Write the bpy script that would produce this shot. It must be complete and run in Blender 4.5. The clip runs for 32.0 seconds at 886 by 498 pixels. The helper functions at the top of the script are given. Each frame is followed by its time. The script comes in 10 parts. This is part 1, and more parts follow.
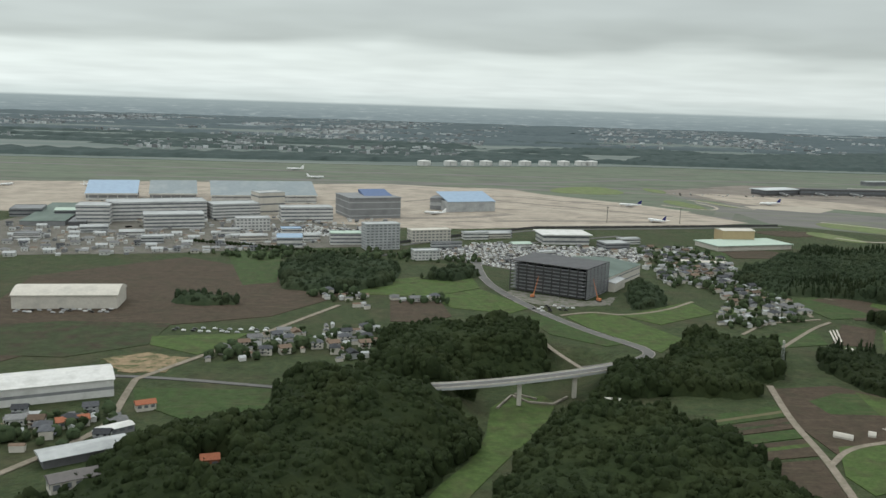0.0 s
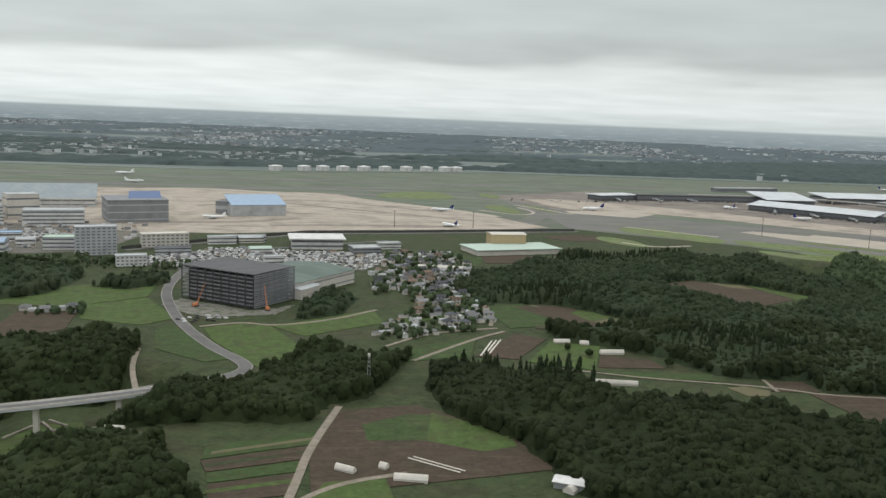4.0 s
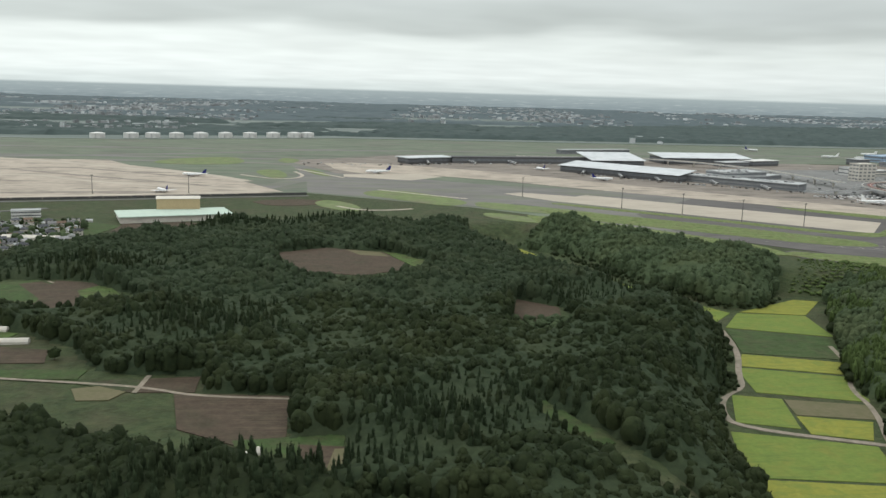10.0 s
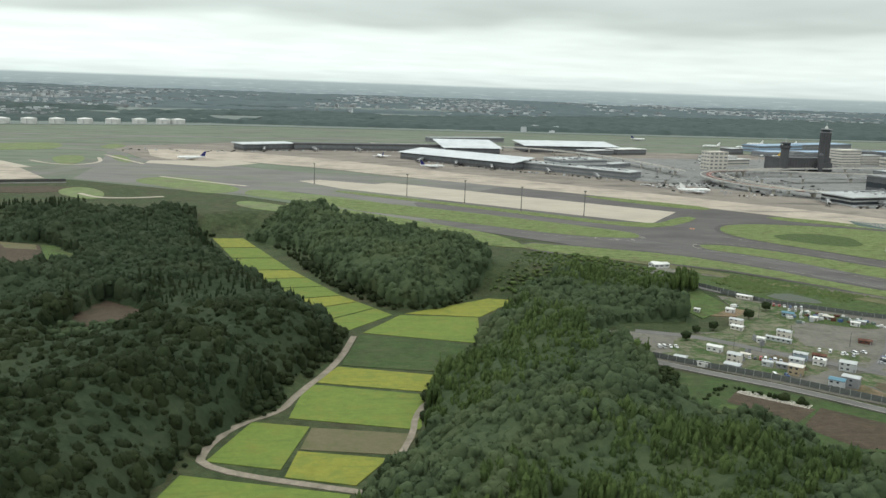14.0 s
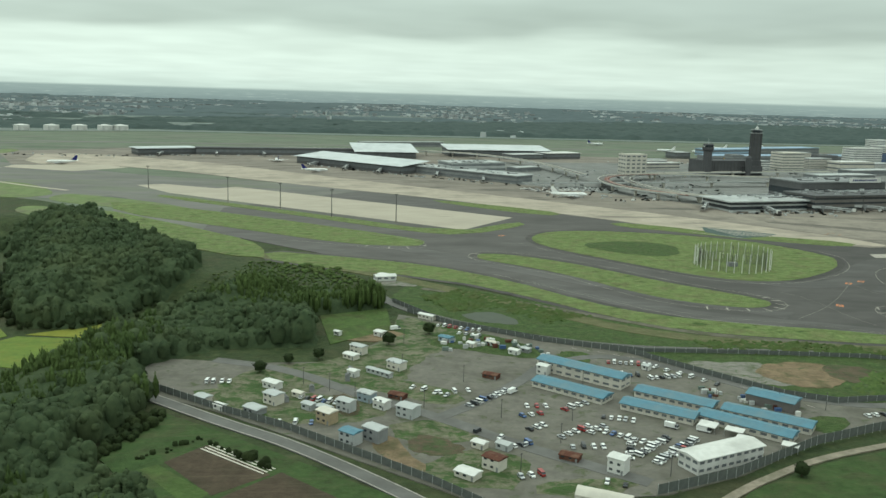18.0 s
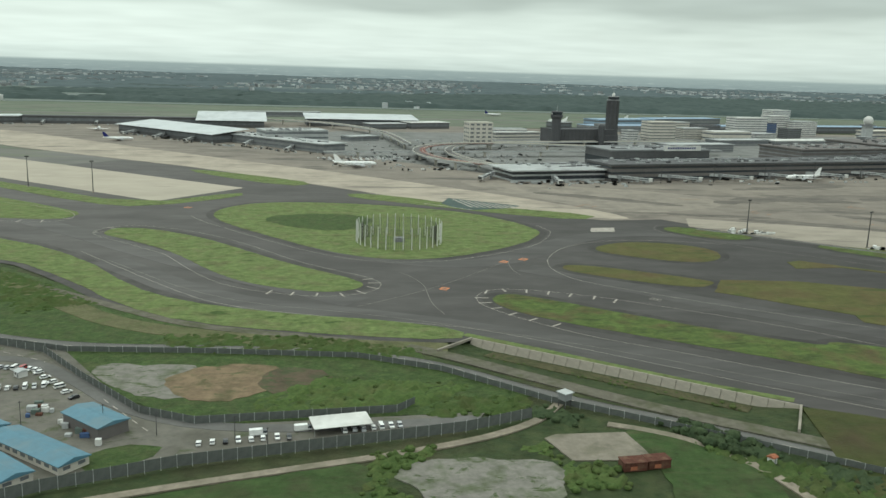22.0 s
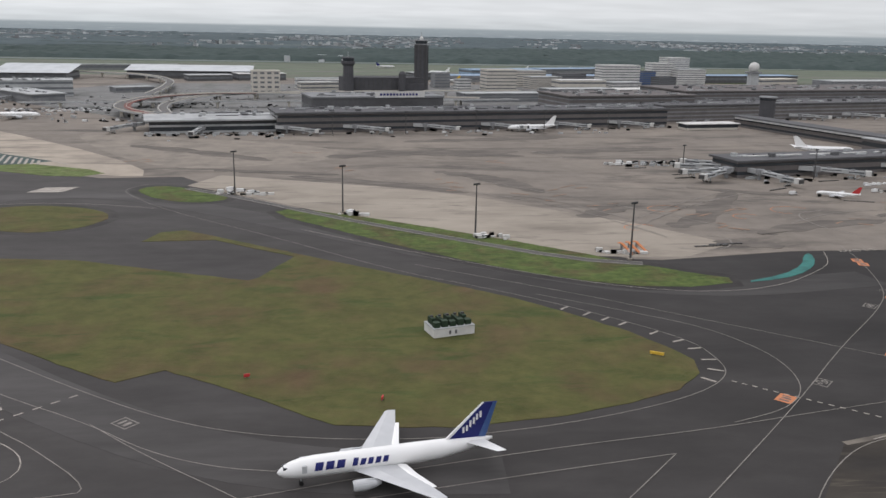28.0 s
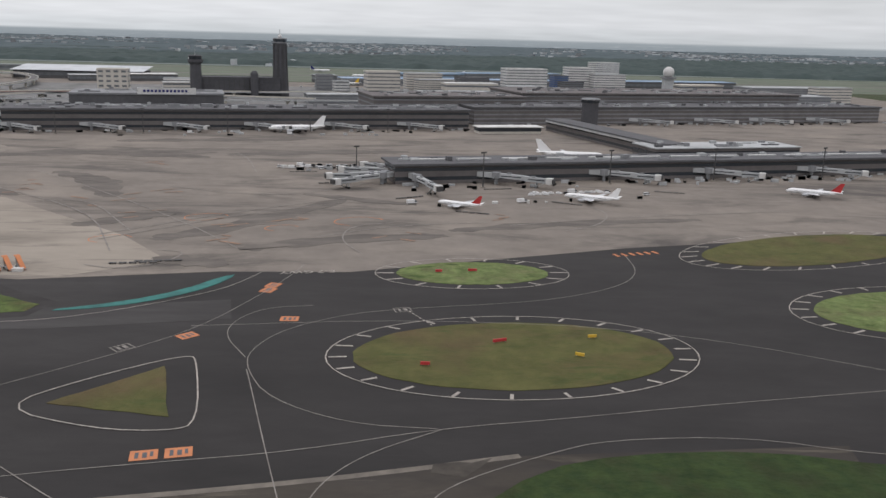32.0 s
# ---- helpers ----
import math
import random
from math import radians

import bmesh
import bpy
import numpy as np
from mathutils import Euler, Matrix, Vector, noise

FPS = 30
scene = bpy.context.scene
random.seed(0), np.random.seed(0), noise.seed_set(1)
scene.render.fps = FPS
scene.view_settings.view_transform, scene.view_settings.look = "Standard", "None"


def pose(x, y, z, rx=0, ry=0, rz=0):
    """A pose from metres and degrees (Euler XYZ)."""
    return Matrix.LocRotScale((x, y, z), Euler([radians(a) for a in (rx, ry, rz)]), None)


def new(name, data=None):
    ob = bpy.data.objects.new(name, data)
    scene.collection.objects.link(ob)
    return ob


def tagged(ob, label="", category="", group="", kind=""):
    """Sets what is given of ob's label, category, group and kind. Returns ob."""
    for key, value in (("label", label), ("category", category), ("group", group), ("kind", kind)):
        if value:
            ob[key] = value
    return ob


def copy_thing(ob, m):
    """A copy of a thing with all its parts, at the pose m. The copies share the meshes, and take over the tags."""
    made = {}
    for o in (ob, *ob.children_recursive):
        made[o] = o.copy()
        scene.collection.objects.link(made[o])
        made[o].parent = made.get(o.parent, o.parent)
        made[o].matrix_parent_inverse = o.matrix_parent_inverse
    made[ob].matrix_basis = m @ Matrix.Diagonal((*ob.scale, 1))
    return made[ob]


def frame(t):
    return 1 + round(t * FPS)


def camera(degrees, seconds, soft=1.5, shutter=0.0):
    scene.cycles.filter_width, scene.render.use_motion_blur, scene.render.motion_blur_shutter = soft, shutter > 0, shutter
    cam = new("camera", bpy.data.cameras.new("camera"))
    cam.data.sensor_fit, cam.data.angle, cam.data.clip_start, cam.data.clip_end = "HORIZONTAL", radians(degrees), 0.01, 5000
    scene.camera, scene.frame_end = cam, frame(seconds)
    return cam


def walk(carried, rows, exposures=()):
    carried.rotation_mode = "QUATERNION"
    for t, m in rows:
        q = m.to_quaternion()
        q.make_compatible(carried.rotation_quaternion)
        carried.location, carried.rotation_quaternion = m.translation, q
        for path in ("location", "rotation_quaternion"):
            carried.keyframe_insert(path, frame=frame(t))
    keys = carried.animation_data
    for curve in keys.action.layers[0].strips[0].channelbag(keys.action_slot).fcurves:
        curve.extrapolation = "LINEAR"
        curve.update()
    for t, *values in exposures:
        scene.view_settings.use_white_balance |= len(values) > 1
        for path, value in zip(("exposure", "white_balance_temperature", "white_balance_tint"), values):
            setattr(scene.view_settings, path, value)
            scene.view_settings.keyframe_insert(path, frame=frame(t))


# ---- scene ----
cam = camera(54.5, 32.0)
METRES, EYE, TILT, LEAN, TURN = 1164.0, 98.94, -9.4, -1.8, 0.0
ROWS = [
    (0, 0, 0, 0, 0, 0, -0),
    (0.533, 0.0154, 0.0043, -0.0004, -0.11, -0.28, 0.08),
    (1, 0.0289, 0.0085, -0.0007, -1.08, 0.07, -1.07),
    (1.533, 0.0443, 0.0135, -0.0012, -0.76, 0.48, -0.58),
    (2, 0.058, 0.0177, -0.0015, -1.64, 0.77, -0.65),
    (2.533, 0.0733, 0.0221, -0.002, -3.93, 1.06, -1.68),
    (3, 0.087, 0.0268, -0.0023, -3.65, 0.45, -0.79),
    (3.533, 0.1024, 0.0312, -0.0027, -4.65, 0.7, 0.14),
    (5.533, 0.1603, 0.0516, -0.0047, -1.9, 0.42, 0.63),
    (6, 0.1737, 0.055, -0.0051, -2.81, 1.5, 0.63),
    (6.533, 0.1891, 0.0595, -0.0054, -5.35, 1.82, 1.21),
    (7, 0.2026, 0.0634, -0.0057, -5.61, 1.57, 0.91),
    (7.533, 0.2182, 0.0685, -0.0061, -4.53, 1.5, 0.93),
    (8, 0.2318, 0.0721, -0.0067, -4.69, 1.76, 1),
    (8.533, 0.2471, 0.077, -0.0071, -4.67, 1.57, 1.05),
    (9, 0.2605, 0.0813, -0.0078, -6.62, 0.78, 1.47),
    (9.533, 0.276, 0.0852, -0.0082, -7.21, -0.69, 1.64),
    (10, 0.2896, 0.0892, -0.0088, -6.44, -1.2, 1.25),
    (10.533, 0.3051, 0.094, -0.0093, -6.94, -1.12, 1.05),
    (11, 0.3186, 0.0977, -0.0098, -7.3, -1.03, 1.18),
    (11.533, 0.3342, 0.1021, -0.0104, -6.26, -0.46, 1.2),
    (12, 0.3479, 0.1061, -0.0109, -6.24, 0.32, 0.59),
    (12.533, 0.3633, 0.1103, -0.0114, -7.51, -0.42, 0.93),
    (13, 0.377, 0.1144, -0.0117, -6.39, -0.89, 1.26),
    (13.533, 0.3925, 0.118, -0.0121, -7.13, -1.05, 1.24),
    (14, 0.4063, 0.1219, -0.0126, -9.2, -1.76, 1.27),
    (14.533, 0.4218, 0.1256, -0.0131, -10.65, -2.05, 0.97),
    (16.533, 0.4807, 0.1405, -0.0149, -3.12, -0.25, 1.22),
    (17, 0.4948, 0.1444, -0.0154, -3.49, -0.63, 1.15),
    (17.533, 0.511, 0.1482, -0.0159, -5.89, -1.21, 0.99),
    (18, 0.5251, 0.1518, -0.0166, -7.05, -1.07, 1.28),
    (18.533, 0.5413, 0.1558, -0.0171, -10.06, -1.36, 0.79),
    (19, 0.5554, 0.1594, -0.0178, -9.4, -1.76, 1.05),
    (19.533, 0.5716, 0.1637, -0.0185, -6.2, -2.62, 1.7),
    (20, 0.5858, 0.1671, -0.0191, -5.39, -2.76, 1.78),
    (20.533, 0.6021, 0.171, -0.0196, -6.54, -2.42, 1.55),
    (21, 0.6164, 0.1745, -0.0201, -5.99, -2.63, 1.73),
    (21.533, 0.6327, 0.1785, -0.0207, -5.69, -2.99, 1.93),
    (22, 0.6471, 0.1816, -0.0212, -8.19, -2.68, 1.36),
    (22.533, 0.6635, 0.1856, -0.0218, -9, -3.2, 1.21),
    (23, 0.6781, 0.1891, -0.0222, -5.97, -3.72, 1.25),
    (23.533, 0.6947, 0.1932, -0.0228, -4.97, -4.34, 1.29),
    (24, 0.7091, 0.1965, -0.0234, -4.22, -4.62, 1.62),
    (24.533, 0.7259, 0.2009, -0.0241, -3.53, -5.19, 2.4),
    (25, 0.7406, 0.2036, -0.0244, -7.1, -4.04, 0.88),
    (25.533, 0.7575, 0.2075, -0.025, -6.92, -4.81, 1.07),
    (27.5, 0.8203, 0.2216, -0.0272, -6.43, -5.41, 1.99),
    (28, 0.8363, 0.2254, -0.0278, -5.5, -5.2, 1.57),
    (28.5, 0.8523, 0.229, -0.0285, -5.94, -5.11, 1.16),
    (29, 0.8684, 0.2329, -0.0291, -4.76, -5.09, 1.22),
    (29.5, 0.8844, 0.2364, -0.0297, -4.32, -5.29, 1.66),
    (30, 0.9005, 0.2398, -0.0303, -5.11, -5.19, 1.66),
    (30.5, 0.9169, 0.2436, -0.0309, -5.17, -5.37, 1.63),
    (31, 0.9331, 0.2471, -0.0314, -4.49, -5.13, 1.44),
    (31.5, 0.9493, 0.2508, -0.032, -2.75, -4.92, 1.42),
    (32, 0.9657, 0.2545, -0.0324, -2.6, -4.48, 0.71),
]
EXPOSURES = [(0.0, 0.12, 6380, 4), (1.0, 0.18, 6420, 12), (3.0, 0.16, 6440, 8), (6.0, 0.2, 6380, 8), (7.0, 0.2, 6440, -3), (9.0, 0.15, 6440, -8), (10.0, 0.3, 6440, 6), (13.0, 0.43, 6440, 3), (14.0, 0.44, 6440, 2), (17.0, 0.25, 6440, -12), (20.0, 0.2, 6440, -13), (22.0, 0.2, 6440, -6), (24.0, 0.2, 6380, 6), (25.0, 0.18, 6380, 11), (28.0, 0.04, 6380, 15), (32.0, -0.02, 6380, 16)]
walk(cam, [(t, pose(0, 0, EYE, TILT, LEAN, TURN) @ pose(METRES * x, METRES * y, METRES * z, 90 + pitch, roll, yaw)) for t, x, y, z, yaw, pitch, roll in ROWS], EXPOSURES)

# ---- world, sun ----
SUN_UP, SUN_TURN = radians(48), radians(200)
world = bpy.data.worlds.new("overcast_sky")
scene.world = world
world.use_nodes = True
wt = world.node_tree
wt.nodes.clear()


def wnode(kind, **values):
    n = wt.nodes.new(kind)
    for key, v in values.items():
        if key == "op":
            n.operation = v
        else:
            n.inputs[int(key[1:])].default_value = v
    return n


def wlink(a, i, b, j):
    wt.links.new(a.outputs[i], b.inputs[j])


def wramp(stops):
    n = wt.nodes.new("ShaderNodeValToRGB")
    n.color_ramp.interpolation = "EASE"
    for k, (pos, col) in enumerate(stops):
        e = n.color_ramp.elements[k] if k < 2 else n.color_ramp.elements.new(pos)
        e.position, e.color = pos, (*col, 1)
    return n


w_tc = wnode("ShaderNodeTexCoord")
w_sep = wnode("ShaderNodeSeparateXYZ")
wlink(w_tc, "Generated", w_sep, 0)
# cloud sheet seen in perspective: x, y over height
w_up = wnode("ShaderNodeMath", op="MAXIMUM", i1=0.0)
wlink(w_sep, 2, w_up, 0)
w_den = wnode("ShaderNodeMath", op="ADD", i1=0.07)
wlink(w_up, 0, w_den, 0)
w_u = wnode("ShaderNodeMath", op="DIVIDE")
wlink(w_sep, 0, w_u, 0), wlink(w_den, 0, w_u, 1)
w_v = wnode("ShaderNodeMath", op="DIVIDE")
wlink(w_sep, 1, w_v, 0), wlink(w_den, 0, w_v, 1)
w_uv = wnode("ShaderNodeCombineXYZ")
wlink(w_u, 0, w_uv, 0), wlink(w_v, 0, w_uv, 1)
w_n1 = wnode("ShaderNodeTexNoise")
w_n1.inputs["Scale"].default_value, w_n1.inputs["Detail"].default_value, w_n1.inputs["Roughness"].default_value = 0.40, 3, 0.45
wlink(w_uv, 0, w_n1, "Vector")
w_n2 = wnode("ShaderNodeTexNoise")
w_n2.inputs["Scale"].default_value, w_n2.inputs["Detail"].default_value = 1.0, 2
wlink(w_uv, 0, w_n2, "Vector")
# height in the sky, pushed up and down by the clouds
w_a = wnode("ShaderNodeMath", op="SUBTRACT", i1=0.5)
wlink(w_n1, 0, w_a, 0)
w_fade = wnode("ShaderNodeMath", op="MULTIPLY", i1=1.5)
w_clamp = wnode("ShaderNodeMath", op="MINIMUM", i1=0.09)
wlink(w_up, 0, w_clamp, 0), wlink(w_clamp, 0, w_fade, 0)
w_push = wnode("ShaderNodeMath", op="MULTIPLY")
wlink(w_a, 0, w_push, 0), wlink(w_fade, 0, w_push, 1)
w_h = wnode("ShaderNodeMath", op="ADD")
wlink(w_up, 0, w_h, 0), wlink(w_push, 0, w_h, 1)
w_sky = wramp([(0.0, (0.60, 0.645, 0.64)), (1.0, (1.25, 1.27, 1.28)), (0.02, (0.755, 0.79, 0.78)), (0.05, (0.735, 0.77, 0.755)),
               (0.075, (0.50, 0.53, 0.52)), (0.105, (0.54, 0.57, 0.565)), (0.16, (0.58, 0.61, 0.61)), (0.4, (1.0, 1.02, 1.03))])
wlink(w_h, 0, w_sky, 0)
w_var = wnode("ShaderNodeMapRange", i1=0.3, i2=0.7, i3=0.93, i4=1.06)
wlink(w_n2, 0, w_var, 0)
w_east = wnode("ShaderNodeMapRange", i1=-0.5, i2=0.5, i3=1.04, i4=0.88)
wlink(w_sep, 0, w_east, 0)
w_var2 = wnode("ShaderNodeMath", op="MULTIPLY")
wlink(w_var, 0, w_var2, 0), wlink(w_east, 0, w_var2, 1)
w_cl = wnode("ShaderNodeVectorMath", op="MULTIPLY")
wlink(w_sky, 0, w_cl, 0), wlink(w_var2, 0, w_cl, 1)
# far land below the skyline, haze painted into the backdrop towards the horizon
w_gs = wnode("ShaderNodeVectorMath", op="MULTIPLY")
w_gs.inputs[1].default_value = (60, 60, 760)
wlink(w_tc, "Generated", w_gs, 0)
w_gn = wnode("ShaderNodeTexNoise")
w_gn.inputs["Scale"].default_value, w_gn.inputs["Detail"].default_value, w_gn.inputs["Roughness"].default_value = 1.0, 4, 0.62
wlink(w_gs, 0, w_gn, "Vector")
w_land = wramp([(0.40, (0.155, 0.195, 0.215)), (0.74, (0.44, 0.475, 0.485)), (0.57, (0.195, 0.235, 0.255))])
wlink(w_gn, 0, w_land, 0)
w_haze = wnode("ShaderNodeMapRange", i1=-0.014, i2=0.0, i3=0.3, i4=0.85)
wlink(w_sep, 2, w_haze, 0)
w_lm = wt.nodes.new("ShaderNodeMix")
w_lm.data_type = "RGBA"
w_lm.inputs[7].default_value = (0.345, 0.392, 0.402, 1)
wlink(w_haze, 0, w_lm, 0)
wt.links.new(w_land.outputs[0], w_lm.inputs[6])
w_side = wnode("ShaderNodeMapRange", i1=-0.0012, i2=0.0012, i3=0.0, i4=1.0)
wlink(w_sep, 2, w_side, 0)
w_mix = wt.nodes.new("ShaderNodeMix")
w_mix.data_type = "RGBA"
wlink(w_side, 0, w_mix, 0)
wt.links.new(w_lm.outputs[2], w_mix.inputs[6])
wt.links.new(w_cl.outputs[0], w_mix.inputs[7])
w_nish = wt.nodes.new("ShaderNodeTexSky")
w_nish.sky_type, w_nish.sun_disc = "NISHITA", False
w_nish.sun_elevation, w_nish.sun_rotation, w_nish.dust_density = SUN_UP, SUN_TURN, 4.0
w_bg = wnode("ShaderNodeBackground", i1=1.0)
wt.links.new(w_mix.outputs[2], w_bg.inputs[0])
w_bg2 = wnode("ShaderNodeBackground", i1=0.006)
wlink(w_nish, 0, w_bg2, 0)
w_sum = wnode("ShaderNodeAddShader")
wlink(w_bg, 0, w_sum, 0), wlink(w_bg2, 0, w_sum, 1)
w_out = wnode("ShaderNodeOutputWorld")
wlink(w_sum, 0, w_out, 0)

sun = new("sun", bpy.data.lights.new("sun", "SUN"))
sun.data.energy, sun.data.angle, sun.data.color = 0.6, radians(35), (1.0, 0.97, 0.92)
sun.rotation_euler = (radians(90) - SUN_UP, 0, SUN_TURN)

# ---- materials ----
def material(name, c1, c2=None, size=4.0, c3=None, size3=60.0, amount3=0.5, rough=0.85, metal=0.0, bump=0.0, bump_size=0.5,
             island=0.0, rand=0.0, stretch=(1, 1, 1), spec=0.1, turn=0.0, mott=0.0, streak=None, haze_x=None):
    """c1 and c2 in grain of that size, c3 in large stains; island and rand: brightness by piece and by object; last
    argument: haze painted in, from x0 to x1.
    """
    m = bpy.data.materials.new(name)
    m.use_nodes = True
    t = m.node_tree
    b = t.nodes["Principled BSDF"]
    b.inputs["Roughness"].default_value, b.inputs["Metallic"].default_value = rough, metal
    b.inputs["Specular IOR Level"].default_value = spec
    tc = t.nodes.new("ShaderNodeTexCoord")
    mp = t.nodes.new("ShaderNodeMapping")
    mp.inputs["Scale"].default_value = stretch
    mp.inputs["Rotation"].default_value = (0, 0, radians(turn))
    t.links.new(tc.outputs["Object"], mp.inputs[0])

    def grain(s, detail=6.0, rg=0.6):
        n = t.nodes.new("ShaderNodeTexNoise")
        n.inputs["Scale"].default_value, n.inputs["Detail"].default_value, n.inputs["Roughness"].default_value = 1.0 / s, detail, rg
        t.links.new(mp.outputs[0], n.inputs["Vector"])
        return n

    def mix(fac, a, bb, lo=0.35, hi=0.65):
        r = t.nodes.new("ShaderNodeMapRange")
        r.inputs[1].default_value, r.inputs[2].default_value = lo, hi
        t.links.new(fac, r.inputs[0])
        x = t.nodes.new("ShaderNodeMix")
        x.data_type = "RGBA"
        t.links.new(r.outputs[0], x.inputs[0])
        for k, v in ((6, a), (7, bb)):
            if isinstance(v, tuple):
                x.inputs[k].default_value = (*v, 1)
            else:
                t.links.new(v, x.inputs[k])
        return x.outputs[2]

    c2 = c2 or tuple(v * 0.85 for v in c1)
    col = mix(grain(size).outputs[0], c1, c2)
    if c3:
        col = mix(grain(size3, 4.0).outputs[0], col, c3, 0.47, 0.47 + 0.16 / max(amount3, 0.05))
    if streak:
        sc, ss, sx, sturn, lo, hi = streak
        m2 = t.nodes.new("ShaderNodeMapping")
        m2.inputs["Scale"].default_value, m2.inputs["Rotation"].default_value = (sx, 1, 1), (0, 0, radians(sturn))
        t.links.new(tc.outputs["Object"], m2.inputs[0])
        n2 = t.nodes.new("ShaderNodeTexNoise")
        n2.inputs["Scale"].default_value, n2.inputs["Detail"].default_value, n2.inputs["Roughness"].default_value = 1.0 / ss, 7.0, 0.68
        n2.inputs["Distortion"].default_value = 0.6
        t.links.new(m2.outputs[0], n2.inputs["Vector"])
        col = mix(n2.outputs[0], col, sc, lo, hi)
    if mott:
        r = t.nodes.new("ShaderNodeMapRange")
        r.inputs[1].default_value, r.inputs[2].default_value = 0.3, 0.7
        r.inputs[3].default_value, r.inputs[4].default_value = 1 - mott, 1 + mott
        t.links.new(grain(size * 2.7, 9.0, 0.72).outputs[0], r.inputs[0])
        v = t.nodes.new("ShaderNodeVectorMath")
        v.operation = "SCALE"
        t.links.new(col, v.inputs[0])
        t.links.new(r.outputs[0], v.inputs["Scale"])
        col = v.outputs[0]
    # brightness drifts along x: distance haze and glare painted into the asphalt colours
    if haze_x:
        sx = t.nodes.new("ShaderNodeSeparateXYZ")
        t.links.new(tc.outputs["Object"], sx.inputs[0])
        wob = t.nodes.new("ShaderNodeMath")
        wob.operation = "MULTIPLY_ADD"
        t.links.new(grain(90, 3.0).outputs[0], wob.inputs[0])
        wob.inputs[1].default_value = 260
        t.links.new(sx.outputs[0], wob.inputs[2])
        r = t.nodes.new("ShaderNodeMapRange")
        r.inputs[1].default_value, r.inputs[2].default_value, r.inputs[3].default_value, r.inputs[4].default_value = haze_x[0] + 130, haze_x[1] + 130, haze_x[2], haze_x[3]
        t.links.new(wob.outputs[0], r.inputs[0])
        v = t.nodes.new("ShaderNodeVectorMath")
        v.operation = "SCALE"
        t.links.new(col, v.inputs[0])
        t.links.new(r.outputs[0], v.inputs["Scale"])
        col = v.outputs[0]
    if island or rand:
        if island:
            src = t.nodes.new("ShaderNodeNewGeometry").outputs["Random Per Island"]
        else:
            src = t.nodes.new("ShaderNodeObjectInfo").outputs["Random"]
        k = island or rand
        r = t.nodes.new("ShaderNodeMapRange")
        r.inputs[3].default_value, r.inputs[4].default_value = 1 - k, 1 + k
        t.links.new(src, r.inputs[0])
        v = t.nodes.new("ShaderNodeVectorMath")
        v.operation = "SCALE"
        t.links.new(col, v.inputs[0])
        t.links.new(r.outputs[0], v.inputs["Scale"])
        col = v.outputs[0]
    t.links.new(col, b.inputs["Base Color"])
    if bump:
        bp = t.nodes.new("ShaderNodeBump")
        bp.inputs["Strength"].default_value, bp.inputs["Distance"].default_value = bump, bump_size
        t.links.new(grain(bump_size * 2).outputs[0], bp.inputs["Height"])
        t.links.new(bp.outputs[0], b.inputs["Normal"])
    return m


M = {}
M["ground"] = material("rough_land", (0.034, 0.050, 0.022), (0.054, 0.066, 0.030), 5, (0.062, 0.056, 0.034), 45, 0.5, bump=0.6, bump_size=1.5, mott=0.35)
M["asphalt"] = material("taxiway_asphalt", (0.0600, 0.0555, 0.0532), (0.0710, 0.0660, 0.0634), 10, (0.0515, 0.0478, 0.0458), 45, 0.7, rough=0.85, stretch=(0.5, 1, 1), turn=35, mott=0.2, streak=((0.080, 0.0745, 0.0715), 14, 0.1, 38, 0.55, 0.76), spec=0.2, haze_x=(1300, 2280, 1.4, 0.42))
# field tones with haze painted in
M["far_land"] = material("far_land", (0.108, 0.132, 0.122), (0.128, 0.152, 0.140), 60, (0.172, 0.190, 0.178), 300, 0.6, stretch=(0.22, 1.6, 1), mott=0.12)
M["grass_deep"] = material("deep_green_grass", (0.024, 0.042, 0.015), (0.037, 0.056, 0.018), 4, (0.031, 0.038, 0.017), 16, 0.7, bump=0.5, bump_size=0.6, mott=0.3)
M["lot_weedy"] = material("weedy_yard", (0.058, 0.086, 0.033), (0.150, 0.136, 0.100), 3.5, (0.165, 0.145, 0.112), 12, 0.6, bump=0.5, bump_size=0.6, mott=0.3, streak=((0.050, 0.080, 0.028), 8, 0.8, 0, 0.48, 0.56))
M["scrub"] = material("scrub_leaves", (0.052, 0.082, 0.027), (0.076, 0.106, 0.036), 1.6, (0.078, 0.086, 0.036), 14, 0.6, island=0.14, bump=0.7, bump_size=0.4, spec=0.05, mott=0.25)
M["stain"] = material("worn_sandy_concrete", (0.215, 0.190, 0.162), (0.238, 0.210, 0.178), 9, (0.165, 0.147, 0.127), 26, 0.8, mott=0.15)
M["asphalt_worn"] = material("worn_taxi_lane", (0.072, 0.0675, 0.0652), (0.084, 0.0790, 0.0765), 9, (0.060, 0.0562, 0.0542), 24, 0.9, stretch=(0.25, 1, 1), turn=35, mott=0.25, spec=0.2, haze_x=(1300, 2280, 1.35, 0.52))
M["asphalt_old"] = material("worn_brown_asphalt", (0.060, 0.053, 0.044), (0.048, 0.042, 0.036), 9, (0.036, 0.033, 0.031), 25, 0.8, stretch=(0.4, 1, 1), turn=-14, mott=0.25, streak=((0.10, 0.088, 0.07), 8, 0.15, 12, 0.55, 0.66))
M["concrete"] = material("apron_concrete", (0.195, 0.172, 0.148), (0.170, 0.150, 0.130), 14, (0.232, 0.203, 0.171), 80, 0.6, rough=0.85, turn=-12, mott=0.16, streak=((0.090, 0.081, 0.073), 38, 0.3, -14, 0.50, 0.66))
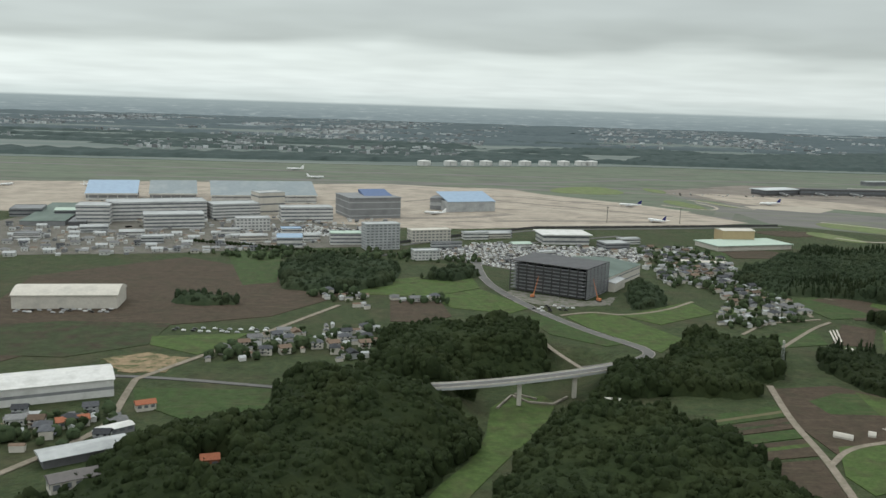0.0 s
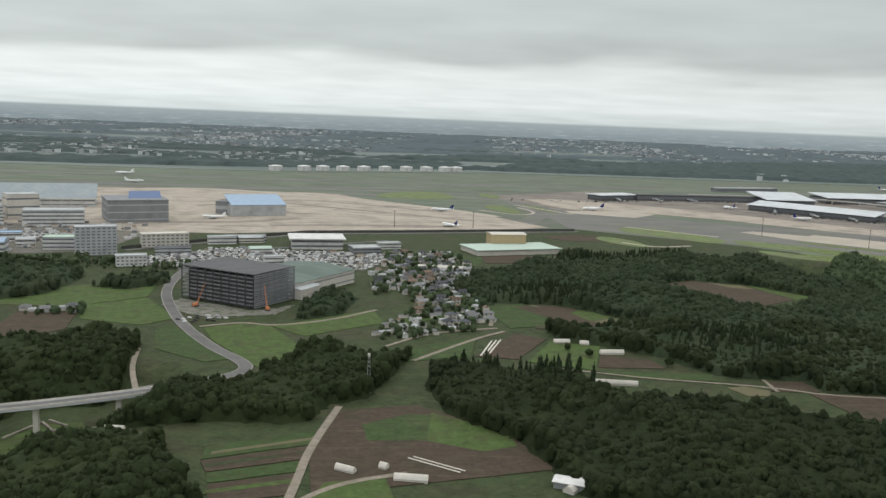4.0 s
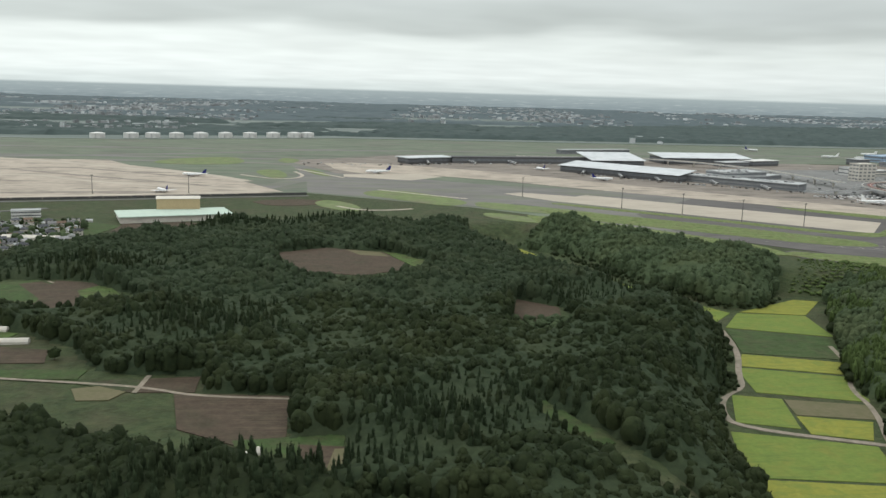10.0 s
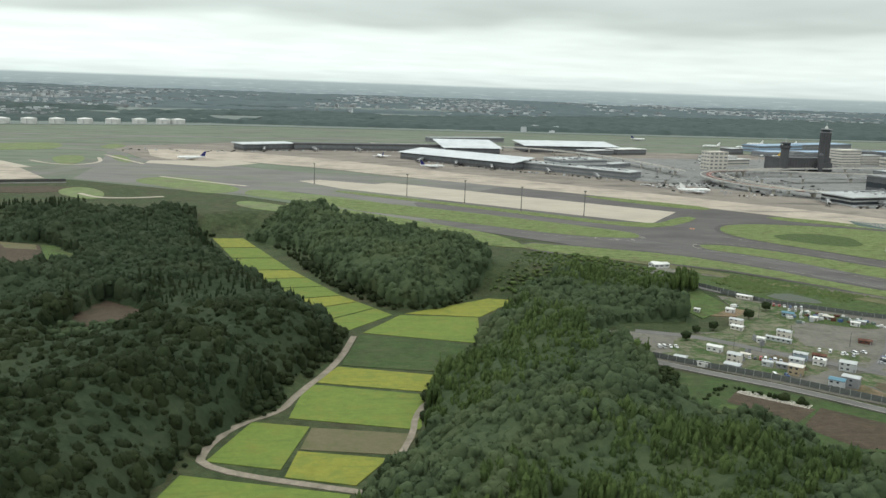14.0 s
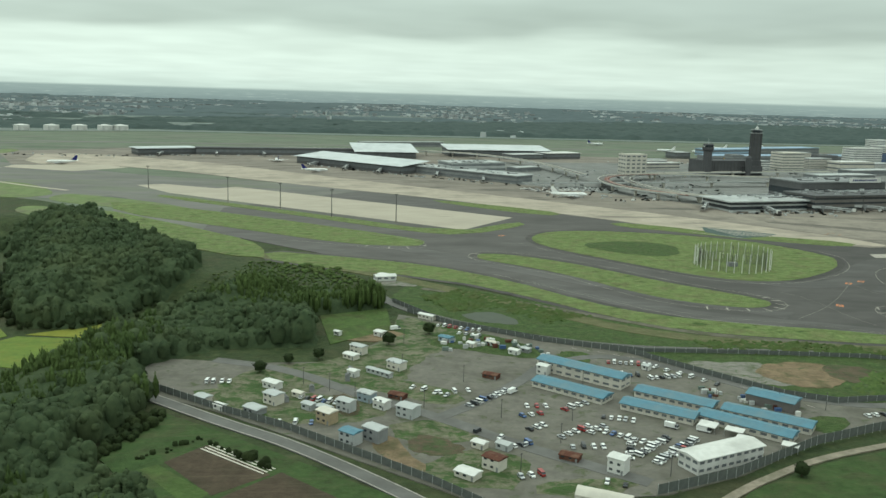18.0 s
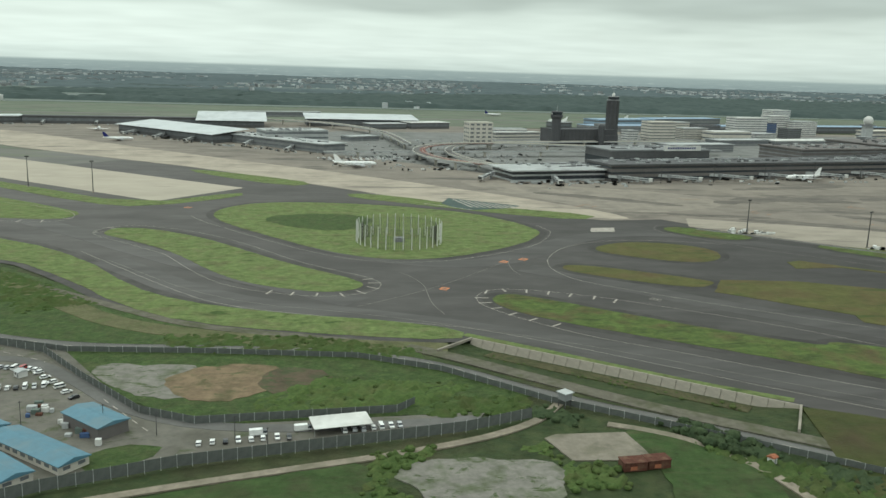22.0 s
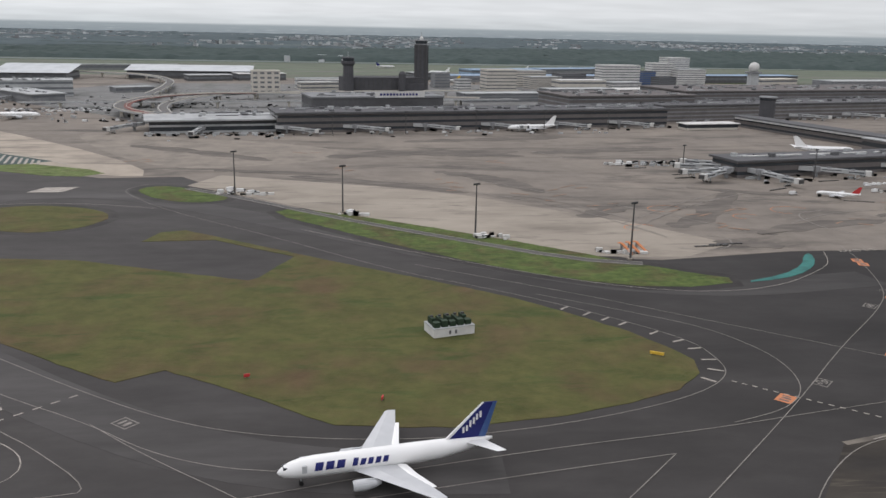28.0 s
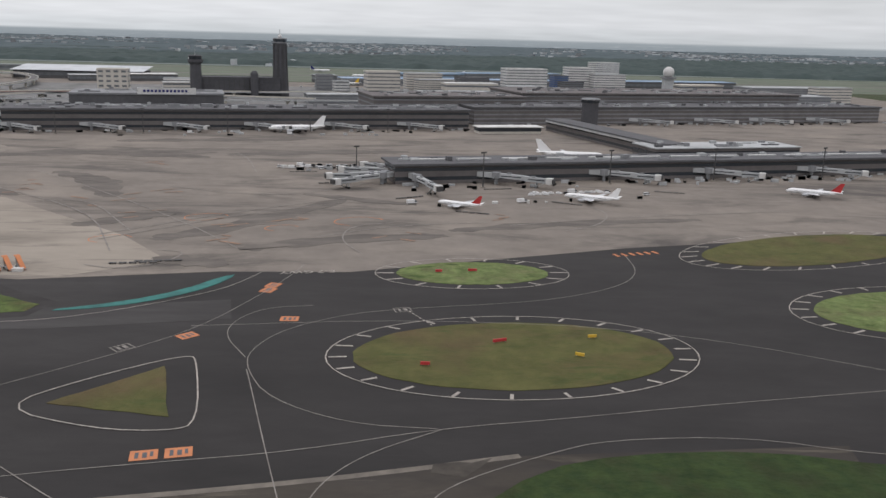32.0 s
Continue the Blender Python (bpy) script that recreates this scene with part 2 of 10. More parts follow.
M["concrete_pale"] = material("pale_apron_concrete", (0.375, 0.335, 0.275), (0.34, 0.304, 0.252), 16, (0.295, 0.264, 0.22), 40, 0.5, stretch=(0.5, 1, 1), turn=30, mott=0.08, streak=((0.23, 0.207, 0.176), 10, 0.2, 35, 0.58, 0.76))
M["concrete_far"] = material("beige_apron_concrete", (0.37, 0.322, 0.263), (0.315, 0.276, 0.229), 18, (0.22, 0.192, 0.162), 60, 0.6, turn=-15, mott=0.12, streak=((0.15, 0.133, 0.115), 18, 0.16, -20, 0.54, 0.68))
M["lot"] = material("yard_asphalt", (0.122, 0.115, 0.101), (0.148, 0.137, 0.119), 4, (0.099, 0.094, 0.078), 22, 0.7, mott=0.2, streak=((0.074, 0.086, 0.048), 7, 0.7, 20, 0.56, 0.66))
M["road"] = material("road_asphalt", (0.1200, 0.1168, 0.1120), (0.1400, 0.1352, 0.1296), 5, (0.1000, 0.0968, 0.0920), 30, 0.6, mott=0.15)
M["path"] = material("gravel_track", (0.25, 0.215, 0.172), (0.185, 0.16, 0.128), 2.5, (0.14, 0.13, 0.095), 12, 0.6, mott=0.2)
M["gravel"] = material("grey_gravel", (0.20, 0.188, 0.168), (0.155, 0.147, 0.13), 3, (0.075, 0.09, 0.048), 10, 0.7, mott=0.2, streak=((0.06, 0.08, 0.034), 6, 0.6, 10, 0.56, 0.62))
M["grass"] = material("airfield_grass", (0.102, 0.136, 0.049), (0.145, 0.182, 0.067), 3.0, (0.125, 0.120, 0.060), 14, 0.6, bump=0.7, bump_size=0.8, mott=0.36, streak=((0.054, 0.086, 0.024), 7, 0.4, -30, 0.54, 0.66))
M["grass_dry"] = material("mown_dry_grass", (0.075, 0.078, 0.027), (0.093, 0.090, 0.034), 5, (0.098, 0.068, 0.038), 34, 0.6, bump=0.5, bump_size=0.6, mott=0.24, streak=((0.052, 0.068, 0.022), 12, 0.3, -28, 0.54, 0.68))
# airfield grass with haze dulling put into its colours
M["grass_far"] = material("hazed_airfield_grass", (0.112, 0.132, 0.098), (0.132, 0.152, 0.110), 20, (0.122, 0.122, 0.102), 120, 0.9, stretch=(0.5, 1, 1), mott=0.2, streak=((0.085, 0.108, 0.076), 45, 0.25, -10, 0.5, 0.64))
M["weeds"] = material("rough_weeds", (0.046, 0.076, 0.026), (0.074, 0.104, 0.038), 2.2, (0.072, 0.080, 0.038), 11, 0.5, bump=1.0, bump_size=1.0, mott=0.4)
M["field_green"] = material("green_crop", (0.036, 0.062, 0.021), (0.050, 0.078, 0.027), 3, (0.050, 0.056, 0.027), 14, 0.7, bump=0.5, bump_size=0.5, mott=0.34, streak=((0.062, 0.072, 0.033), 6, 0.12, 24, 0.52, 0.66))
M["field_dark"] = material("dull_green_crop", (0.034, 0.046, 0.022), (0.046, 0.056, 0.027), 4, (0.050, 0.038, 0.027), 22, 0.8, bump=0.5, bump_size=0.5, mott=0.3)
M["field_bright"] = material("bright_green_crop", (0.054, 0.086, 0.026), (0.072, 0.104, 0.034), 3, (0.064, 0.070, 0.032), 16, 0.7, bump=0.5, bump_size=0.5, mott=0.32)
M["field_brown"] = material("ploughed_earth", (0.054, 0.041, 0.029), (0.072, 0.054, 0.039), 3, (0.050, 0.044, 0.028), 25, 0.7, bump=0.5, bump_size=0.4, mott=0.25, streak=((0.082, 0.064, 0.046), 3, 0.05, 25, 0.52, 0.66))
M["field_yellow"] = material("ripening_rice", (0.170, 0.178, 0.034), (0.205, 0.205, 0.042), 2.5, (0.135, 0.165, 0.036), 9, 0.7, bump=0.3, bump_size=0.4, mott=0.12, streak=((0.125, 0.15, 0.036), 5, 0.15, 20, 0.52, 0.68))
M["field_lime"] = material("green_rice", (0.108, 0.152, 0.034), (0.135, 0.175, 0.04), 2.5, (0.145, 0.16, 0.038), 12, 0.7, bump=0.3, bump_size=0.4, mott=0.12, streak=((0.09, 0.13, 0.034), 5, 0.15, 20, 0.52, 0.68))
M["field_tan"] = material("harvested_field", (0.125, 0.110, 0.066), (0.105, 0.098, 0.055), 2.5, (0.088, 0.092, 0.044), 9, 0.7)
M["sand"] = material("bare_sand", (0.27, 0.20, 0.125), (0.20, 0.15, 0.095), 3, (0.085, 0.09, 0.042), 10, 0.8, mott=0.25, streak=((0.07, 0.085, 0.036), 6, 0.6, 10, 0.54, 0.60))
M["water"] = material("pond_water", (0.060, 0.068, 0.050), (0.050, 0.058, 0.043), 8, rough=0.5, spec=0.12)
M["line"] = material("white_paint", (0.42, 0.385, 0.34), (0.28, 0.258, 0.232), 1.4, (0.15, 0.14, 0.13), 5, 0.4)
M["line_thin"] = material("worn_line_paint", (0.27, 0.250, 0.226), (0.20, 0.185, 0.167), 3.0, (0.13, 0.12, 0.11), 9, 0.5)
M["teal"] = material("teal_paint", (0.05, 0.185, 0.165), (0.045, 0.15, 0.135), 3, (0.04, 0.10, 0.095), 8, 0.6)
M["orange"] = material("orange_paint", (0.52, 0.21, 0.10), (0.44, 0.18, 0.09), 3)
M["leaf"] = material("broad_leaves", (0.017, 0.025, 0.011), (0.026, 0.036, 0.0145), 3.2, (0.031, 0.039, 0.0155), 42, 0.55, island=0.13, bump=0.6, bump_size=0.4, spec=0.05, mott=0.2)
M["leaf_dark"] = material("cedar_needles", (0.019, 0.029, 0.015), (0.026, 0.037, 0.018), 2.2, (0.033, 0.041, 0.019), 40, 0.5, island=0.15, bump=0.6, bump_size=0.4, spec=0.05, mott=0.2)
M["leaf_light"] = material("bamboo_leaves", (0.050, 0.074, 0.024), (0.066, 0.092, 0.031), 2.2, (0.036, 0.056, 0.020), 34, 0.7, island=0.2, bump=0.8, bump_size=0.5, spec=0.06, mott=0.22)
# same land further off, more haze painted into the colour
M["far_land_pale"] = material("hazed_far_land", (0.150, 0.180, 0.188), (0.172, 0.202, 0.208), 160, (0.215, 0.242, 0.245), 700, 0.6, stretch=(0.15, 1.4, 1), mott=0.08)
# leaf tones turned bluish: a first step of painted haze
M["leaf_far"] = material("hazed_woods", (0.047, 0.064, 0.062), (0.056, 0.075, 0.071), 30, (0.066, 0.086, 0.081), 260, 0.5, spec=0.05, mott=0.18)
# the next two lighten the broad leaves, haze and glare in the colour
M["leaf_back"] = material("hazed_leaves_beyond", (0.023, 0.034, 0.019), (0.035, 0.048, 0.0255), 3.4, (0.044, 0.054, 0.0285), 48, 0.5, island=0.12, bump=0.5, bump_size=0.4, spec=0.05, mott=0.16)
M["leaf_mid"] = material("hazed_leaves_behind", (0.036, 0.053, 0.028), (0.056, 0.075, 0.038), 3.2, (0.070, 0.086, 0.042), 45, 0.5, island=0.13, bump=0.6, bump_size=0.4, spec=0.05, mott=0.2)
# second, paler step of the haze painted on distant woods
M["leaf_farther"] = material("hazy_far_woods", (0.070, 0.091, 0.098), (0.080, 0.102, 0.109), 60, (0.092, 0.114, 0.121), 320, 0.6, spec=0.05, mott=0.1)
# asphalt paled so that its base colour carries the distance haze
M["asphalt_far"] = material("hazed_taxiway_asphalt", (0.155, 0.148, 0.14), (0.13, 0.125, 0.118), 25, (0.14, 0.148, 0.112), 60, 0.8, stretch=(0.4, 1, 1), turn=20, mott=0.18)
M["town_pale"] = material("distant_pale_walls", (0.43, 0.445, 0.45), (0.35, 0.365, 0.37), 30, island=0.45)
M["town_grey"] = material("distant_grey_roofs", (0.26, 0.27, 0.275), (0.20, 0.21, 0.215), 30, island=0.4)
M["grass_mixed"] = material("weathered_airfield_grass", (0.060, 0.088, 0.026), (0.092, 0.122, 0.037), 3.5, (0.088, 0.072, 0.036), 20, 0.75, bump=0.6, bump_size=0.6, mott=0.34, streak=((0.045, 0.060, 0.022), 8, 0.3, -35, 0.54, 0.66))
M["forecourt"] = material("terminal_forecourt_paving", (0.155, 0.155, 0.152), (0.19, 0.188, 0.183), 8, (0.12, 0.125, 0.115), 40, 0.8, mott=0.2)
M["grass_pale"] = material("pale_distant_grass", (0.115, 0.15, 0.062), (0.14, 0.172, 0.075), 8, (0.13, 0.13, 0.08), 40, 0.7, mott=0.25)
M["concrete_mid"] = material("sandy_apron_concrete", (0.305, 0.270, 0.225), (0.275, 0.243, 0.203), 16, (0.205, 0.180, 0.150), 40, 0.6, stretch=(0.5, 1, 1), turn=30, mott=0.12, streak=((0.15, 0.133, 0.114), 12, 0.2, 35, 0.52, 0.69))
M["asphalt_grey"] = material("grey_taxiway_asphalt", (0.088, 0.084, 0.081), (0.104, 0.099, 0.095), 12, (0.076, 0.073, 0.070), 45, 0.7, rough=0.85, stretch=(0.5, 1, 1), turn=35, mott=0.18, streak=((0.115, 0.11, 0.106), 14, 0.1, 38, 0.54, 0.74), spec=0.2)
M["gravel_beige"] = material("beige_gravel", (0.215, 0.19, 0.155), (0.17, 0.152, 0.125), 3, (0.12, 0.115, 0.08), 14, 0.7, mott=0.22)
M["hatch_green"] = material("faded_teal_paint", (0.075, 0.105, 0.098), (0.06, 0.085, 0.08), 5, (0.05, 0.06, 0.058), 14, 0.6)
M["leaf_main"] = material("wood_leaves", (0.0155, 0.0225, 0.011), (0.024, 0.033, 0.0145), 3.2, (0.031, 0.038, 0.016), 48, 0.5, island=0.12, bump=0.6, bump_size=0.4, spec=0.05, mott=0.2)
M["roof_white"] = material("white_terminal_roofing", (0.52, 0.54, 0.55), (0.46, 0.48, 0.49), 8, (0.39, 0.41, 0.42), 30, 0.6)
# dark glass paled to grey, distance haze put into the colour
M["window_row"] = material("hazy_window_rows", (0.15, 0.16, 0.17), (0.12, 0.128, 0.137), 3, (0.19, 0.20, 0.21), 8, 0.6, rough=0.35)
M["reeds"] = material("brown_reeds", (0.070, 0.066, 0.036), (0.092, 0.086, 0.048), 1.6, (0.052, 0.064, 0.028), 9, 0.7, bump=1.0, bump_size=0.8, mott=0.35)
M["orange_worn"] = material("worn_orange_paint", (0.30, 0.175, 0.115), (0.21, 0.155, 0.12), 2.0, (0.165, 0.142, 0.12), 4, 0.8)
M["brick_red"] = material("brick_red_paving", (0.20, 0.085, 0.075), (0.165, 0.075, 0.066), 3, (0.14, 0.09, 0.08), 14, 0.6)
M["slab_old"] = material("old_concrete_slab", (0.080, 0.071, 0.060), (0.064, 0.057, 0.049), 4, (0.050, 0.045, 0.039), 14, 0.8, mott=0.25)
M["roof_slate"] = material("slate_grey_steel_roof", (0.20, 0.235, 0.25), (0.17, 0.20, 0.215), 6, (0.24, 0.27, 0.275), 30, 0.6, rough=0.5)
M["green_grey"] = material("grey_green_roofing", (0.15, 0.185, 0.165), (0.125, 0.158, 0.14), 10, (0.10, 0.125, 0.11), 30, 0.6, stretch=(1, 0.3, 1))
M["tower_grey"] = material("dark_tower_cladding", (0.088, 0.088, 0.094), (0.075, 0.075, 0.08), 5, (0.105, 0.105, 0.11), 22, 0.5)
M["stain_soft"] = material("rubber_stained_concrete", (0.104, 0.093, 0.083), (0.128, 0.114, 0.101), 6, (0.150, 0.133, 0.116), 14, 0.9, stretch=(0.4, 1, 1), mott=0.25)
M["ochre"] = material("ochre_cabin_cladding", (0.36, 0.29, 0.19), (0.30, 0.245, 0.165), 2, (0.25, 0.20, 0.14), 6, 0.5)
M["blue_grey"] = material("blue_grey_cabin_cladding", (0.28, 0.33, 0.37), (0.24, 0.285, 0.32), 2)
M["gravel_dull"] = material("dull_tan_gravel", (0.125, 0.115, 0.092), (0.100, 0.092, 0.072), 3, (0.075, 0.078, 0.046), 12, 0.8, mott=0.25)
M["unit_green"] = material("dark_green_paint", (0.030, 0.048, 0.030), (0.024, 0.040, 0.025), 2, rough=0.6)
M["shoulder"] = material("dark_asphalt_shoulder", (0.046, 0.0422, 0.0400), (0.055, 0.0505, 0.0478), 5, (0.038, 0.0355, 0.0334), 18, 0.8, mott=0.3, spec=0.2, haze_x=(1300, 2280, 1.4, 0.5))
M["verge"] = material("dry_bank_grass", (0.120, 0.112, 0.062), (0.098, 0.100, 0.050), 3, (0.080, 0.092, 0.040), 14, 0.8, bump=0.5, bump_size=0.6, mott=0.3)
M["bare_earth"] = material("bare_brown_earth", (0.096, 0.074, 0.051), (0.080, 0.064, 0.044), 4, (0.062, 0.070, 0.036), 9, 0.9, bump=0.5, bump_size=0.6, mott=0.3, streak=((0.056, 0.072, 0.032), 6, 0.6, 10, 0.52, 0.60))
M["bare_tan"] = material("bare_tan_ground", (0.190, 0.140, 0.090), (0.150, 0.110, 0.072), 4, (0.090, 0.082, 0.044), 12, 0.8, bump=0.4, bump_size=0.6, mott=0.3, streak=((0.066, 0.080, 0.036), 6, 0.6, 10, 0.58, 0.66))
M["grass_olive"] = material("dark_olive_grass", (0.048, 0.055, 0.020), (0.060, 0.064, 0.024), 5, (0.058, 0.048, 0.026), 30, 0.6, bump=0.5, bump_size=0.6, mott=0.24, streak=((0.040, 0.056, 0.018), 12, 0.3, -28, 0.54, 0.68))
M["kerb_pale"] = material("pale_edge_concrete", (0.17, 0.152, 0.128), (0.135, 0.121, 0.103), 4, (0.10, 0.09, 0.078), 14, 0.7, mott=0.2)
M["bark"] = material("bark", (0.10, 0.075, 0.05), (0.07, 0.05, 0.035), 0.4)
M["white"] = material("white_cladding", (0.60, 0.595, 0.575), (0.53, 0.525, 0.505), 3, (0.42, 0.415, 0.395), 14, 0.6, rough=0.6)
M["white_soft"] = material("cream_cladding", (0.55, 0.52, 0.46), (0.49, 0.46, 0.41), 3, (0.4, 0.38, 0.34), 14, 0.5)
M["grey"] = material("grey_cladding", (0.24, 0.245, 0.25), (0.20, 0.205, 0.21), 4, (0.16, 0.165, 0.17), 20, 0.5)
M["grey_light"] = material("light_grey_roofing", (0.42, 0.43, 0.43), (0.36, 0.37, 0.37), 5, (0.28, 0.29, 0.29), 22, 0.6)
# both dark claddings are lifted by haze painted into the base colour
M["grey_dark"] = material("hazed_dark_grey_cladding", (0.118, 0.118, 0.122), (0.100, 0.100, 0.104), 4, (0.085, 0.085, 0.088), 18, 0.5)
M["brown_dark"] = material("hazed_dark_brown_cladding", (0.150, 0.138, 0.134), (0.128, 0.118, 0.115), 4, (0.108, 0.100, 0.098), 20, 0.5)
M["blue_roof"] = material("blue_steel_roof", (0.10, 0.20, 0.26), (0.085, 0.17, 0.225), 3, (0.13, 0.19, 0.22), 10, 0.5, rough=0.5)
M["blue_deep"] = material("deep_blue_roof", (0.07, 0.115, 0.24), (0.06, 0.10, 0.20), 6, rough=0.5)
M["blue_pale"] = material("pale_blue_roof", (0.27, 0.36, 0.47), (0.24, 0.32, 0.42), 8, rough=0.5)
M["green_pale"] = material("pale_green_roof", (0.42, 0.50, 0.43), (0.37, 0.45, 0.39), 6)
M["yellow_wall"] = material("ochre_cladding", (0.44, 0.35, 0.21), (0.38, 0.30, 0.18), 3)
M["rust"] = material("rusty_steel", (0.105, 0.045, 0.032), (0.07, 0.032, 0.024), 1.0, (0.15, 0.09, 0.065), 3, 0.6)
M["terracotta"] = material("orange_roof_tiles", (0.33, 0.13, 0.075), (0.26, 0.10, 0.06), 1.0)
M["tile_dark"] = material("dark_roof_tiles", (0.085, 0.088, 0.095), (0.06, 0.062, 0.068), 1.2, rand=0.4)
M["tile_mid"] = material("grey_roof_tiles", (0.20, 0.20, 0.20), (0.15, 0.15, 0.15), 1.2, rand=0.4)
M["tile_brown"] = material("brown_roof_tiles", (0.16, 0.115, 0.085), (0.12, 0.09, 0.07), 1.2, rand=0.3)
M["glass"] = material("dark_window_glass", (0.035, 0.042, 0.05), (0.03, 0.036, 0.042), 3, rough=0.12, spec=0.6)
M["steel"] = material("galvanised_steel", (0.40, 0.41, 0.41), (0.33, 0.34, 0.34), 1.5, rough=0.5, metal=0.3)
M["steel_dark"] = material("dark_painted_steel", (0.082, 0.081, 0.080), (0.068, 0.067, 0.066), 1.0, rough=0.6)
M["fence"] = material("fence_steel", (0.120, 0.128, 0.122), (0.094, 0.101, 0.096), 2.0, (0.075, 0.085, 0.072), 9, 0.6)
M["rubber"] = material("rubber", (0.02, 0.02, 0.02), rough=0.9)
M["plane_white"] = material("white_aircraft_paint", (0.78, 0.78, 0.77), (0.74, 0.74, 0.73), 6, rough=0.3, spec=0.5)
M["plane_grey"] = material("grey_aircraft_paint", (0.46, 0.47, 0.48), (0.42, 0.43, 0.44), 4, rough=0.35, spec=0.5)
M["navy"] = material("navy_paint", (0.025, 0.03, 0.14), (0.022, 0.026, 0.12), 3, rough=0.35)
M["red"] = material("red_paint", (0.45, 0.05, 0.05), (0.38, 0.04, 0.04), 2, rough=0.4)
M["yellow"] = material("yellow_paint", (0.65, 0.42, 0.06), (0.55, 0.36, 0.05), 2, rough=0.5)
M["concrete_wall"] = material("weathered_concrete", (0.30, 0.27, 0.225), (0.25, 0.225, 0.19), 3, (0.18, 0.165, 0.14), 9, 0.7)
for k, c in dict(car_white=(0.72, 0.72, 0.71), car_silver=(0.42, 0.43, 0.44), car_black=(0.025, 0.025, 0.028), car_blue=(0.05, 0.10, 0.25), car_red=(0.3, 0.03, 0.03)).items():
    M[k] = material(k.replace("car_", "") + "_car_paint", c, None, 2, rough=0.3, spec=0.5)


# ---- building helpers ----
def mesh_of(name, verts, faces, mat):
    me = bpy.data.meshes.new(name)
    me.from_pydata([tuple(v) for v in verts], [], [tuple(f) for f in faces])
    me.materials.append(M[mat])
    me.update()
    return me


def array_mesh(name, verts, tris, mat, smooth=False):
    """A mesh from arrays of places and triangles."""
    me = bpy.data.meshes.new(name)
    me.vertices.add(len(verts))
    me.vertices.foreach_set("co", np.asarray(verts, np.float32).ravel())
    me.loops.add(len(tris) * 3)
    me.loops.foreach_set("vertex_index", np.asarray(tris, np.int32).ravel())
    me.polygons.add(len(tris))
    me.polygons.foreach_set("loop_start", np.arange(0, len(tris) * 3, 3, dtype=np.int32))
    if smooth:
        me.polygons.foreach_set("use_smooth", np.ones(len(tris), bool))
    me.materials.append(M[mat])
    me.update(calc_edges=True)
    me.validate()
    return me


def part(name, me, parent, label="", at=None):
    ob = new(name, me)
    ob.parent = parent
    if at is not None:
        ob.matrix_basis = at
    return tagged(ob, label) if label else ob


def thing(name, m, label, category, group="", kind=""):
    ob = new(name)
    if len(label.split()) < 4:
        label += " with a flat roof" if "block" in label else " standing on the airfield"
    ob.empty_display_size = 1.0
    ob.matrix_basis = m
    return tagged(ob, label, category, group, kind)


BOX_FACES = [(0, 3, 2, 1), (4, 5, 6, 7), (0, 1, 5, 4), (1, 2, 6, 5), (2, 3, 7, 6), (3, 0, 4, 7)]


def box_pts(x0, x1, y0, y1, z0, z1):
    return [(x0, y0, z0), (x1, y0, z0), (x1, y1, z0), (x0, y1, z0), (x0, y0, z1), (x1, y0, z1), (x1, y1, z1), (x0, y1, z1)]


def boxes(name, mat, items):
    """One mesh of several boxes (x0, x1, y0, y1, z0, z1)."""
    v, f = [], []
    for it in items:
        k = len(v)
        v += box_pts(*it)
        f += [tuple(a + k for a in q) for q in BOX_FACES]
    return mesh_of(name, v, f, mat)


def tube(name, mat, rings, sides=12, cap=True):
    """A mesh round the z axis or along any axis from (centre, axis u, axis v, radius u, radius v) rings."""
    v, f = [], []
    for c, u, w, ru, rw in rings:
        for k in range(sides):
            a = 2 * math.pi * k / sides
            v.append(tuple(c[i] + u[i] * ru * math.cos(a) + w[i] * rw * math.sin(a) for i in range(3)))
    for r in range(len(rings) - 1):
        for k in range(sides):
            a, b = r * sides + k, r * sides + (k + 1) % sides
            f.append((a, b, b + sides, a + sides))
    if cap:
        f += [tuple(reversed(range(sides))), tuple(range((len(rings) - 1) * sides, len(rings) * sides))]
    return mesh_of(name, v, f, mat)


def pole_mesh(name, mat, h, r0, r1, sides=8, z0=0.0):
    return tube(name, mat, [((0, 0, z0), (1, 0, 0), (0, 1, 0), r0, r0), ((0, 0, z0 + h), (1, 0, 0), (0, 1, 0), r1, r1)], sides)


def rounded(pts, times=2, closed=True):
    for _ in range(times):
        out, n = [], len(pts)
        for k in range(n if closed else n - 1):
            a, b = pts[k], pts[(k + 1) % n]
            out += [(a[0] * 0.75 + b[0] * 0.25, a[1] * 0.75 + b[1] * 0.25), (a[0] * 0.25 + b[0] * 0.75, a[1] * 0.25 + b[1] * 0.75)]
        pts = out if closed else [pts[0]] + out + [pts[-1]]
    return pts


def inside(poly, x, y):
    """Which of the places x, y (arrays) lie in the polygon."""
    hit = np.zeros(np.shape(x), bool)
    n = len(poly)
    for k in range(n):
        (x0, y0), (x1, y1) = poly[k], poly[(k + 1) % n]
        if y0 != y1:
            hit ^= ((y0 > y) != (y1 > y)) & (x < (x1 - x0) * (y - y0) / (y1 - y0) + x0)
    return hit


def off_edge(poly, x, y):
    """Distance from the polygon's edge."""
    best = np.full(np.shape(x), 1e9)
    n = len(poly)
    for k in range(n):
        (x0, y0), (x1, y1) = poly[k], poly[(k + 1) % n]
        dx, dy = x1 - x0, y1 - y0
        s = np.clip(((x - x0) * dx + (y - y0) * dy) / max(dx * dx + dy * dy, 1e-6), 0, 1)
        best = np.minimum(best, np.hypot(x - x0 - s * dx, y - y0 - s * dy))
    return best


